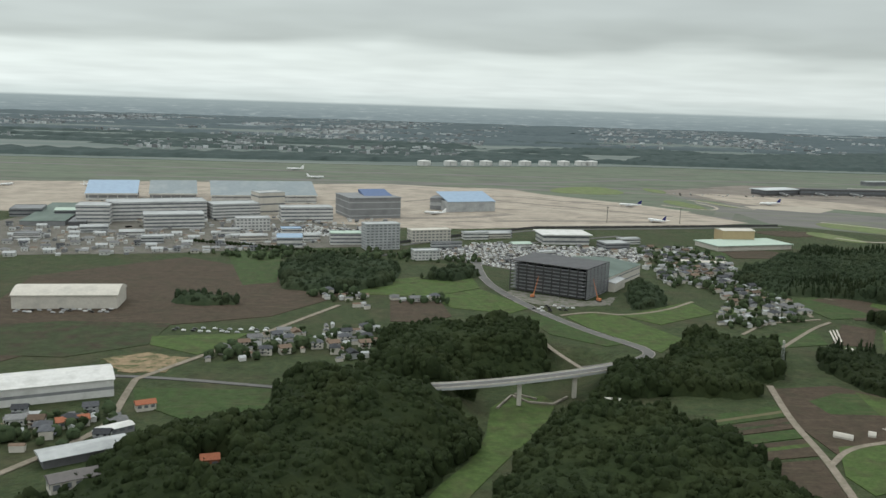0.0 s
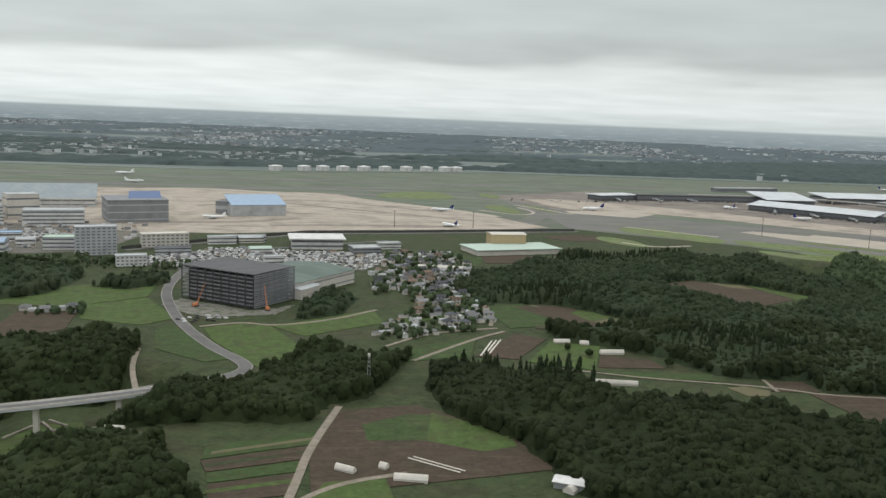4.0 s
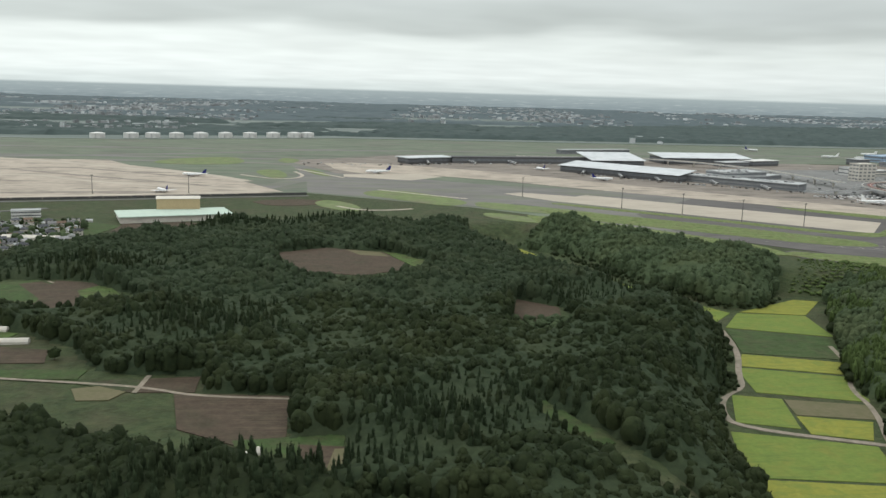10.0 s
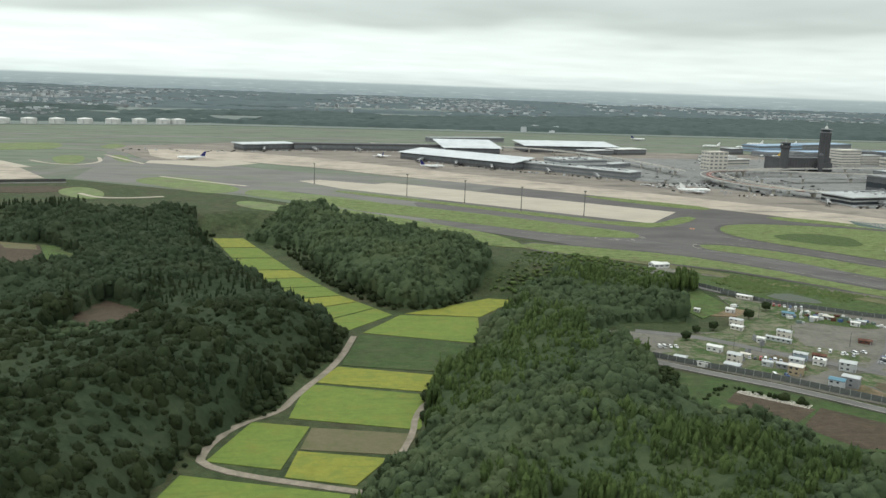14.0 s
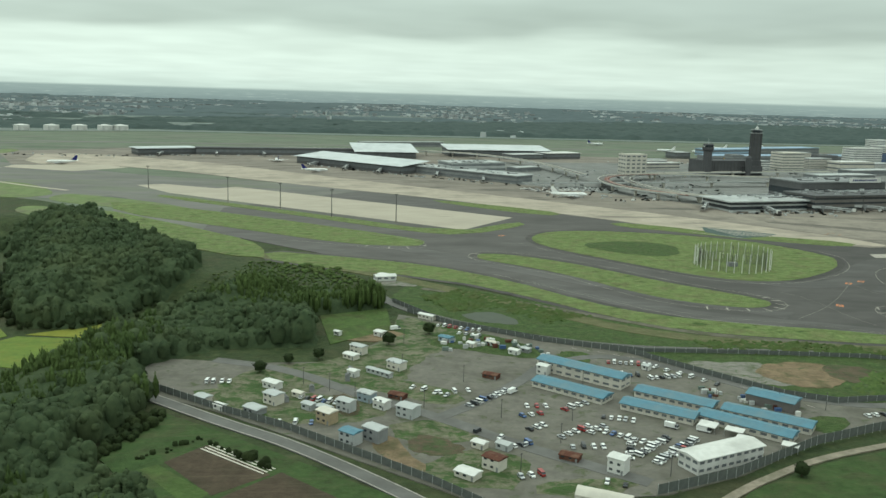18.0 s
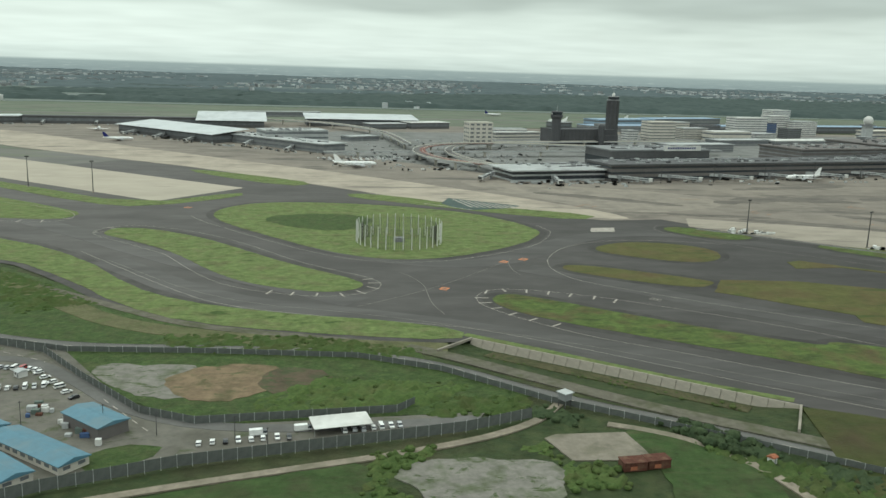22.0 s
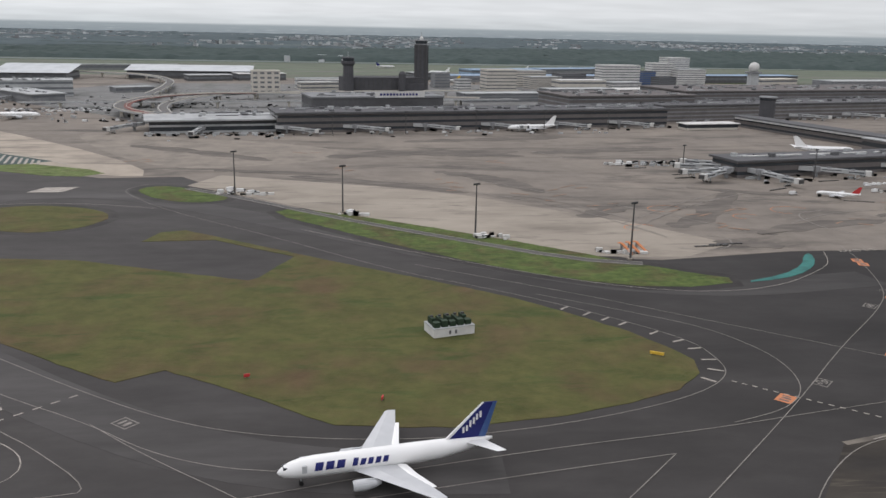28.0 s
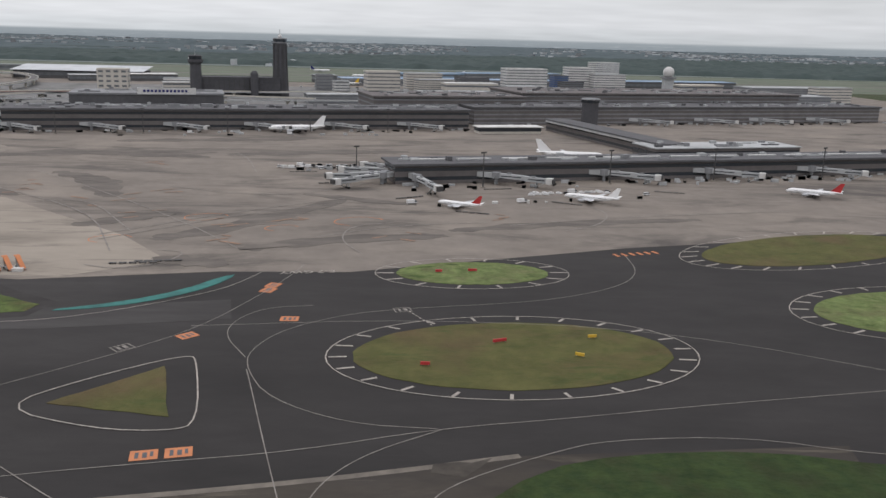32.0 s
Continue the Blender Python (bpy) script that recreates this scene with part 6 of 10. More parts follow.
part("roof_panel", mesh_of("roof_panel", [(0, 10, 0), (L_, 10, 0), (L_ + 8, 80, 6), (10, 80, 6), (0, 10, -0.3), (L_, 10, -0.3), (L_ + 8, 80, -0.1), (10, 80, -0.1)], [(0, 1, 2, 3), (7, 6, 5, 4), (0, 4, 5, 1), (1, 5, 6, 2), (2, 6, 7, 3), (3, 7, 4, 0)], "blue_deep"), thing("roof_deck", m_, "deep blue roof deck on the grey hangar", "roof"))
building("factory", (196, 975), (256, 1071), 90, 15, "white_soft", "green_grey", "cream factory with a grey-green roof", 2, 0, "gable", 4, 1, "factory", "grey", 0.2)
building("hall", (426, 1293), (555, 1336), 60, 7, "white_soft", "green_pale", "low hall with a pale green roof", 0, 0, "slab", 1, 2, "hall")
building("ochre_block", (455, 1365), (509, 1373), 30, 22, "yellow_wall", "white_soft", "tall ochre building with a pale roof", 1, 5, "gable", 2, 1, "building", "yellow_wall", 0.5)
building("sports_hall", (161, 1308), (233, 1318), 50, 14, "white", "white", "white hall with a broad pale roof", 2, 0, "slab", 1.5, 4, "hall")
building("greenhouse", (334, 1162), (396, 1157), 12, 4, "white_soft", "white_soft", "long pale greenhouse", 0, 0, "arch", 2, 0.2, "greenhouse")
# works compound
for k, (A, B) in enumerate([((1364, 762), (1392, 734)), ((1373, 789), (1408, 754)), ((1399, 728), (1426, 706)), ((1412, 745), (1441, 720)), ((1445, 718), (1475, 692)), ((1430, 712), (1460, 682))]):
    two = k == 1
    building("site_barrack", A, B, 11, 6.2 if two else 3.4, "white_soft", "blue_roof", "two-storey cream barrack with a blue roof" if two else "single-storey cream barrack with a blue steel roof", 2 if two else 1, 9, "gable", 1.4, 0.6, "barrack", band=0.36, group="barracks in the compound")
building("site_barrack", (1465, 734), (1481, 718), 12, 5, "brown_dark", "blue_roof", "brown shed with a blue steel roof", 0, 0, "gable", 1.2, 0.6, "barrack")
building("site_office", (1406, 655), (1440, 668), 11, 6.5, "white", "white", "white two-storey site office with a white roof", 2, 9, "gable", 1.0, 0.7, "office", band=0.36)

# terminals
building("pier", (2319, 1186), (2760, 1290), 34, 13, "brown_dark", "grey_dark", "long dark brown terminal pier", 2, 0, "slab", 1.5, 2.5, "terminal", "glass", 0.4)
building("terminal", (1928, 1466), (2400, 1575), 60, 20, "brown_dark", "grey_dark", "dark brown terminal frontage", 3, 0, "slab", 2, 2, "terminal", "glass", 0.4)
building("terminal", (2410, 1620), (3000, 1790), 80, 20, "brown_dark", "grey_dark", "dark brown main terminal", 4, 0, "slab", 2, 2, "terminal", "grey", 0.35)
building("terminal", (1797, 1450), (1925, 1480), 60, 13, "grey_light", "grey_light", "glazed terminal end building with pale floor edges", 2, 0, "slab", 1.6, 5, "terminal", "glass", 0.66)
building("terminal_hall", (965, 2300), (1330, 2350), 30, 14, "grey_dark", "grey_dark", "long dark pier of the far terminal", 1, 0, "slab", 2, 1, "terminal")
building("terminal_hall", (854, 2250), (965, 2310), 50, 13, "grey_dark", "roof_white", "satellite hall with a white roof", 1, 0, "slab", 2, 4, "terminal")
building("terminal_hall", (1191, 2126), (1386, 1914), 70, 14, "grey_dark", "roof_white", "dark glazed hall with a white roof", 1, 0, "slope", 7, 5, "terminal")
building("terminal_hall", (1316, 2290), (1450, 2300), 110, 14, "grey_dark", "roof_white", "large terminal hall with a broad white roof", 1, 0, "slope", 13, 6, "terminal")
building("terminal_hall", (1540, 2400), (1790, 2420), 90, 16, "grey_dark", "roof_white", "terminal hall with a white roof", 1, 0, "slope", 8, 5, "terminal")
building("terminal_hall", (1400, 1960), (1570, 1770), 45, 13, "grey", "grey_light", "long grey terminal pier", 2, 0, "slab", 1.5, 2, "terminal")
blk = building("control_block", (1993, 1985), (2128, 2012), 50, 30, "tower_grey", "tower_grey", "dark office block beneath the control towers", 0, 0, "flat", category="office block")
for k in range(17):
    part("rib", boxes("rib", "steel_dark", [(-0.5, 0.5, -0.5, 0.2, 2, 28)]), blk, at=pose(3 + 7.8 * k, 0, 0))
part("plinth", boxes("plinth", "tower_grey", [(92, 137, -6, -0.1, -0.4, 21)]), blk)
building("white_block", (1840, 2005), (1886, 2013), 30, 38, "white_soft", "white_soft", "cream block with twin shafts", 5, 4)
t_ = thing("control_tower", pose(2125, 2037, 5, 0, 0, 11), "tall dark control tower with a glazed cab", "control tower")
part("shaft", tube("shaft", "tower_grey", [((0, 0, -5.4), (1, 0, 0), (0, 1, 0), 13.5, 13), ((0, 0, 40), (1, 0, 0), (0, 1, 0), 12, 11.5), ((0, 0, 80), (1, 0, 0), (0, 1, 0), 11, 10.5)], 8), t_)
part("gallery", tube("gallery", "grey", [((0, 0, 80), (1, 0, 0), (0, 1, 0), 12.4, 12.4), ((0, 0, 82), (1, 0, 0), (0, 1, 0), 12.4, 12.4)], 8), t_, "pale ring below the cab")
part("cab", tube("cab", "glass", [((0, 0, 82), (1, 0, 0), (0, 1, 0), 10, 10), ((0, 0, 87), (1, 0, 0), (0, 1, 0), 11.4, 11.4)], 8), t_, "dark slanted cab windows")
part("roof", tube("roof", "grey", [((0, 0, 87), (1, 0, 0), (0, 1, 0), 11.8, 11.8), ((0, 0, 88.4), (1, 0, 0), (0, 1, 0), 10.5, 10.5)], 8), t_)
part("antenna", tube("antenna", "white", [((0, 0, 88.4), (1, 0, 0), (0, 1, 0), 2.6, 2.6), ((0, 0, 91), (1, 0, 0), (0, 1, 0), 3.4, 3.4), ((0, 0, 95), (1, 0, 0), (0, 1, 0), 1.0, 1.0)], 10), t_, "white antenna drum")
part("mast", pole_mesh("mast", "steel", 7, 0.5, 0.3, 6, 95), t_)
for k in range(8):
    a = radians(22.5 + 45 * k)
    part("corner_rib", boxes("corner_rib", "steel_dark", [(-0.6, 0.6, -0.6, 0.6, -5.4, 79)]), t_, at=pose(11.6 * math.cos(a), 11.2 * math.sin(a), 0))
t_ = thing("ramp_tower", pose(2000, 1985, 0, 0, 0, 11), "dark round ramp control tower", "control tower")
part("shaft", tube("shaft", "tower_grey", [((0, 0, -0.4), (1, 0, 0), (0, 1, 0), 9.5, 9.5), ((0, 0, 50), (1, 0, 0), (0, 1, 0), 8.6, 8.6), ((0, 0, 54), (1, 0, 0), (0, 1, 0), 11.5, 11.5), ((0, 0, 58), (1, 0, 0), (0, 1, 0), 11.5, 11.5)], 14), t_)
part("cab", tube("cab", "glass", [((0, 0, 58), (1, 0, 0), (0, 1, 0), 9.5, 9.5), ((0, 0, 63), (1, 0, 0), (0, 1, 0), 10.8, 10.8)], 14), t_)
part("roof", tube("roof", "tower_grey", [((0, 0, 63), (1, 0, 0), (0, 1, 0), 11.2, 11.2), ((0, 0, 64.6), (1, 0, 0), (0, 1, 0), 9, 9)], 14), t_)
part("mast", pole_mesh("mast", "steel", 9, 0.6, 0.3, 6, 64.6), t_)
part("beacon", boxes("beacon", "white", [(-10.5, -8.5, -2, 0, 58.6, 61)]), t_, "white lamp housing")
t_ = thing("stair_turret", pose(2090, 1992, 0, 0, 0, 11), "slim dark stair turret between the towers", "turret")
part("shaft", tube("shaft", "tower_grey", [((0, 0, -0.4), (1, 0, 0), (0, 1, 0), 6, 6), ((0, 0, 38), (1, 0, 0), (0, 1, 0), 6, 6), ((0, 0, 42), (1, 0, 0), (0, 1, 0), 3, 3)], 10), t_)

# ---- painted lines on the taxiways ----
THIN = 0.30
for pts in ([(1860, 838), (1889, 813), (1928, 781), (1956, 761), (1979, 751), (2006, 746), (2032, 745), (2046, 747), (2072, 752), (2102, 762), (2122, 772), (2133, 781), (2139, 790), (2140, 801), (2138, 818), (2123, 838), (2099, 864), (2067, 892), (2030, 919), (1964, 992), (1897, 1057), (1858, 1112), (1851, 1133), (1862, 1152)],
            [(1860, 815), (1901, 782), (1934, 760), (1954, 742), (1974, 732), (1990, 729)], [(1934, 760), (1955, 739), (1982, 716), (2010, 690)], [(1880, 786), (1911, 756), (1922, 747), (1946, 722), (1936, 720), (1900, 712)],
            [(2000, 711), (2050, 722), (2099, 732)], [(2099, 732), (2079, 710), (2060, 690)], [(1950, 708), (1984, 716), (2021, 727), (2069, 738), (2114, 746), (2154, 756), (2199, 766), (2238, 775), (2263, 780), (2297, 786), (2333, 799), (2371, 806), (2406, 814), (2480, 828)],
            [(2085, 694), (2127, 738), (2155, 768), (2192, 810), (2233, 852), (2253, 878), (2268, 918), (2276, 945), (2280, 965)], [(2090, 880), (2122, 856), (2149, 834), (2161, 808), (2162, 787), (2156, 770), (2144, 758), (2124, 750)], [(2200, 745), (2164, 738), (2147, 729), (2126, 707), (2110, 680)],
            [(2040, 930), (2111, 878), (2139, 854), (2192, 810), (2233, 775), (2260, 753), (2290, 728)], [(2190, 764), (2219, 769), (2239, 764), (2260, 750)],
            [(2276, 840), (2279, 829), (2290, 786), (2301, 745), (2306, 720)], [(2333, 799), (2309, 802), (2286, 818), (2276, 840), (2274, 856), (2282, 877), (2302, 894), (2322, 902), (2373, 912), (2401, 925), (2422, 943), (2431, 964), (2432, 990)], [(2335, 799), (2316, 786), (2306, 773), (2302, 760), (2301, 745)],
            [(2335, 730), (2328, 748), (2329, 762), (2338, 772), (2360, 785), (2377, 793), (2415, 795), (2444, 785), (2500, 778)], [(2290, 905), (2273, 902), (2264, 888), (2263, 871), (2274, 850)], [(2250, 880), (2330, 890), (2420, 880), (2500, 830)],
            [(1420, 1010), (1500, 905), (1590, 874), (1690, 817), (1780, 745), (1830, 712), (1900, 690)], [(1580, 890), (1630, 930), (1690, 1004)], [(1691, 964), (1689, 981), (1691, 1002), (1696, 1014)], [(1627, 873), (1623, 892), (1623, 914), (1624, 935), (1619, 958), (1612, 973)]):
    ribbon("taxi_line", "line_thin", pts, THIN, 0.12, 2, "thin worn painted taxiway line", "marking")
# brighter edge lines round the grass islands
for pts in ([(1453, 1029), (1491, 952), (1515, 930), (1539, 918), (1559, 912), (1575, 914), (1587, 920), (1595, 930), (1598, 944), (1592, 955), (1582, 968), (1562, 986), (1541, 1011), (1504, 1068), (1474, 1104), (1444, 1128), (1413, 1142), (1398, 1137), (1386, 1122), (1386, 1102), (1415, 1073), (1453, 1029)],
            [(1449, 1188), (1465, 1156), (1523, 1076), (1559, 1030), (1593, 1006), (1622, 1002), (1656, 1009), (1700, 1037), (1732, 1068), (1753, 1111), (1755, 1126), (1750, 1151)],
            [(1395, 1039), (1437, 981), (1487, 912), (1516, 890), (1546, 877), (1580, 865), (1616, 855), (1638, 846), (1661, 830), (1695, 803), (1754, 752), (1805, 712), (1836, 695), (1861, 685), (1890, 672)],
            [(1904, 756), (1922, 743), (1925, 728), (1905, 715), (1878, 713), (1832, 731), (1808, 743), (1759, 781), (1727, 807), (1701, 825), (1685, 842), (1666, 865), (1654, 885), (1650, 898), (1652, 913), (1661, 924), (1672, 927), (1686, 925), (1713, 914), (1737, 900), (1770, 875), (1799, 852), (1821, 832), (1843, 808), (1867, 784), (1888, 767), (1904, 756)],
            [(1887, 1067), (1834, 1084), (1783, 1080), (1751, 1059), (1734, 1036), (1721, 1008), (1717, 983), (1721, 959), (1732, 941), (1763, 913), (1795, 886), (1828, 861), (1860, 838)],
            [(1980, 1007), (2036, 958), (2104, 906), (2138, 888), (2165, 881), (2192, 883), (2217, 895), (2245, 918), (2255, 931), (2263, 951)], [(2160, 737), (2180, 744), (2201, 748), (2216, 749), (2229, 747), (2243, 740), (2254, 731)],
            [(1214, 1201), (1269, 1174), (1317, 1153), (1347, 1156), (1356, 1178), (1346, 1206), (1322, 1227), (1270, 1260)]):
    ribbon("taxi_line", "line", pts, 0.34, 0.12, 2, "thin white painted taxiway edge line", "marking")


def dashes(a, b, n, mat="line", w=0.6):
    for k in range(n):
        u, v = (k + 0.15) / n, (k + 0.65) / n
        ribbon("dash", mat, [(a[0] + (b[0] - a[0]) * u, a[1] + (b[1] - a[1]) * u), (a[0] + (b[0] - a[0]) * v, a[1] + (b[1] - a[1]) * v)], w, 0.14, 0, "white painted holding dash", "marking")


for p, q, n in (((1401, 829), (1437, 806), 5), ((1437, 806), (1468, 766), 6), ((1468, 766), (1498, 723), 6)):
    dashes(p, q, n, "line", 0.45)
dashes((1803, 711), (1824, 732), 9)
dashes((2136, 781), (2172, 750), 14)
dashes((1886, 742), (1926, 782), 10)
dashes((1906, 770), (1890, 800), 7)
dashes((2325, 902), (2335, 882), 8)


def edge_bars(line, step, length, side):
    """Short white bars across a painted island edge."""
    line = rounded(line, 2, False)
    run = 0.0
    for (x0, y0), (x1, y1) in zip(line, line[1:]):
        d = math.hypot(x1 - x0, y1 - y0)
        run += d
        if run >= step:
            run -= step
            nx_, ny_ = -(y1 - y0) / d * side, (x1 - x0) / d * side
            ribbon("edge_bar", "line", [(x1 + nx_ * 0.6, y1 + ny_ * 0.6), (x1 + nx_ * length, y1 + ny_ * length)], 1.0, 0.14, 0, "white painted edge bar", "marking")


for a, b in (((1528, 919), (1531, 927)), ((1542, 915), (1544, 923)), ((1557, 913), (1558, 921)), ((1573, 912), (1571, 920)), ((1586, 918), (1581, 925)), ((1595, 929), (1588, 935)), ((1597, 944), (1589, 944)), ((1593, 956), (1586, 952)),
             ((1661, 924), (1658, 916)), ((1671, 927), (1672, 920)), ((1686, 925), (1684, 917)), ((1699, 920), (1696, 912)), ((1712, 915), (1708, 907)), ((1725, 909), (1721, 901)), ((1736, 901), (1731, 893)), ((1650, 907), (1658, 906)), ((1650, 895), (1658, 896)), ((1655, 883), (1662, 885)),
             ((1662, 869), (1668, 874)), ((1671, 858), (1677, 863)), ((1681, 847), (1687, 852)), ((1294, 1162), (1297, 1171)), ((1316, 1153), (1317, 1163)), ((1335, 1153), (1334, 1163)), ((1354, 1170), (1346, 1173)), ((1386, 1110), (1394, 1112)), ((1392, 1131), (1399, 1127))):
    ribbon("edge_bar", "line", [a, b], 1.15, 0.18, 0, "white painted edge bar", "marking")
edge_bars([(2122, 772), (2133, 781), (2139, 790), (2140, 801), (2138, 818), (2123, 838), (2099, 864)], 11, 6, 1)
edge_bars([(1895, 740), (1910, 728), (1915, 722)], 9, 5, -1)
patch("hatched_shoulder", "hatch_green", [(1694.8, 1308.2), (1725.1, 1286.5), (1761.7, 1258.9), (1739.7, 1241.6), (1704.4, 1231.2), (1693.0, 1244.0), (1681.9, 1271.1)], 0.18, "teal painted hatched shoulder", "marking")
for pts in [[(1698.8, 1300.7), (1710.0, 1247.7)], [(1705.5, 1295.6), (1716.3, 1246.8)], [(1712.0, 1290.6), (1722.5, 1245.9)], [(1718.6, 1285.6), (1728.7, 1245.0)], [(1725.0, 1280.7), (1734.6, 1244.2)], [(1731.4, 1275.8), (1740.0, 1243.3)], [(1737.7, 1270.9), (1745.3, 1242.4)], [(1744.0, 1266.2), (1750.6, 1241.5)], [(1750.1, 1261.4), (1755.9, 1240.6)]]:
    ribbon("hatch_stripe", "line", pts, 2.2, 0.2, 0, "pale painted hatch stripe", "marking")
for pts in ([(1686.2, 1319.6), (1706.0, 1304.7), (1725.2, 1290.2), (1751.6, 1269.1), (1779.0, 1242.4)], [(1664.9, 1270.7), (1687.7, 1250.5), (1707.4, 1231.3)]):
    ribbon("hatch_edge", "line", pts, 1.5, 0.21, 0, "pale painted hatch edge line", "marking")


def letters(name, text, size, mat):
    """A flat mesh of letters in the built-in font, centred."""
    cu = bpy.data.curves.new(name, "FONT")
    cu.body, cu.size, cu.align_x, cu.align_y, cu.extrude = text, size, "CENTER", "CENTER", 0.01
    tmp = new(name, cu)
    me = bpy.data.meshes.new_from_object(tmp)
    bpy.data.objects.remove(tmp)
    me.materials.append(M[mat])
    return me


def painted_sign(x, y, turn, mat, w=6.6, d=5.2, text=""):
    """A direction sign painted on the asphalt, its characters worn to bars."""
    t = thing("painted_sign", pose(x, y, 0.09, 0, 0, turn), "orange painted taxi sign with worn dark characters" if mat == "orange" else "white outlined taxi sign with worn characters", "marking", "painted taxi signs")
    if mat == "orange":
        part("field", boxes("field", "orange", [(-w / 2, w / 2, -d / 2, d / 2, 0, 0.02)]), t)
        bars = [(-w * 0.32, -w * 0.18, -d * 0.3, d * 0.3, 0.02, 0.04), (-w * 0.05, w * 0.12, -d * 0.3, d * 0.25, 0.02, 0.04), (w * 0.22, w * 0.34, -d * 0.2, d * 0.3, 0.02, 0.04)]
        part("lettering", boxes("lettering", "grey_dark", bars), t)
    else:
        part("outline", boxes("outline", "line_thin", [(-w / 2, w / 2, -d / 2, -d / 2 + 0.4, 0, 0.02), (-w / 2, w / 2, d / 2 - 0.4, d / 2, 0, 0.02), (-w / 2, -w / 2 + 0.4, -d / 2 + 0.4, d / 2 - 0.4, 0, 0.02), (w / 2 - 0.4, w / 2, -d / 2 + 0.4, d / 2 - 0.4, 0, 0.02)]), t)
        if text:
            part("lettering", letters("lettering", text, d * 0.9, "line_thin"), t, at=pose(0, 0, 0.03, 0, 0, -turn - 3))
            return
        part("lettering", boxes("lettering", "line_thin", [(-w * 0.25, -w * 0.1, -d * 0.28, d * 0.28, 0, 0.02), (w * 0.05, w * 0.25, -d * 0.28, d * 0.28, 0, 0.02)]), t)


for x, y, turn, mat in ((2208, 801, -40, "orange"), (2167, 778, 45, "white"), (2148, 766, 45, "orange"), (2233, 858, 45, "white"), (2251, 870, 45, "orange"), (2261, 784, 12, "orange"), (2269, 785.5, 12, "orange"), (2283, 889, 0, "orange"), (2324, 901, 12, "white"),
                        (2270, 925, 70, "orange"), (2271, 932, 70, "orange"), (1635, 929, 60, "orange"), (1689, 1004, 50, "orange"), (1705, 1012, 50, "orange"), (1944, 760, -40, "white"), (1760, 900, -42, "white"), (1440, 1235, 60, "orange")):
    painted_sign(x, y, turn, mat, text="S9" if (x, y) == (2167, 778) else "")
for k in range(6):
    tagged(new("painted_character", boxes("painted_character", "orange", [(0, 1.6, 0, 5, 0.06, 0.1)])), "orange painted stop marking bar", "marking").matrix_basis = pose(2428 + 4.2 * k, 988 + 1.4 * k, 0, 0, 0, 20)
for x, y, r in ((2180, 1010, 10), (2215, 1065, 12), (2260, 1040, 9), (2300, 1060, 14)):
    pts = ellipse((x, y), r, r * 0.8, 20, 20)
    ribbon("stand_line", "orange", pts[:14], 0.5, 0.14, 0, "faded orange stand line", "marking")


tagged(new("painted_lettering", letters("painted_lettering", "E-7 GWY", 6.0, "line")), "pinkish white painted gateway lettering on the taxiway", "marking").matrix_basis = pose(2283, 953, 0.22, 0, 0, 188)


# ---- aircraft ----
def wing_mesh(name, mat, stations):
    """Stations (lead x, trail x, y, z, thickness) joined to a closed wing."""
    v, f = [], []
    for x0, x1, y, z, t in stations:
        v += [(x0, y, z), (x0 * 0.65 + x1 * 0.35, y, z + t / 2), (x1, y, z), (x0 * 0.65 + x1 * 0.35, y, z - t / 2)]
    for k in range(len(stations) - 1):
        i, j = 4 * k, 4 * k + 4
        for a in range(4):
            b = (a + 1) % 4
            f.append((i + a, j + a, j + b, i + b))
    f += [(0, 1, 2, 3), tuple(4 * (len(stations) - 1) + q for q in (3, 2, 1, 0))]
    return mesh_of(name, v, f, mat)


PLANE = {}
U, W = (0, 1, 0), (0, 0, 1)


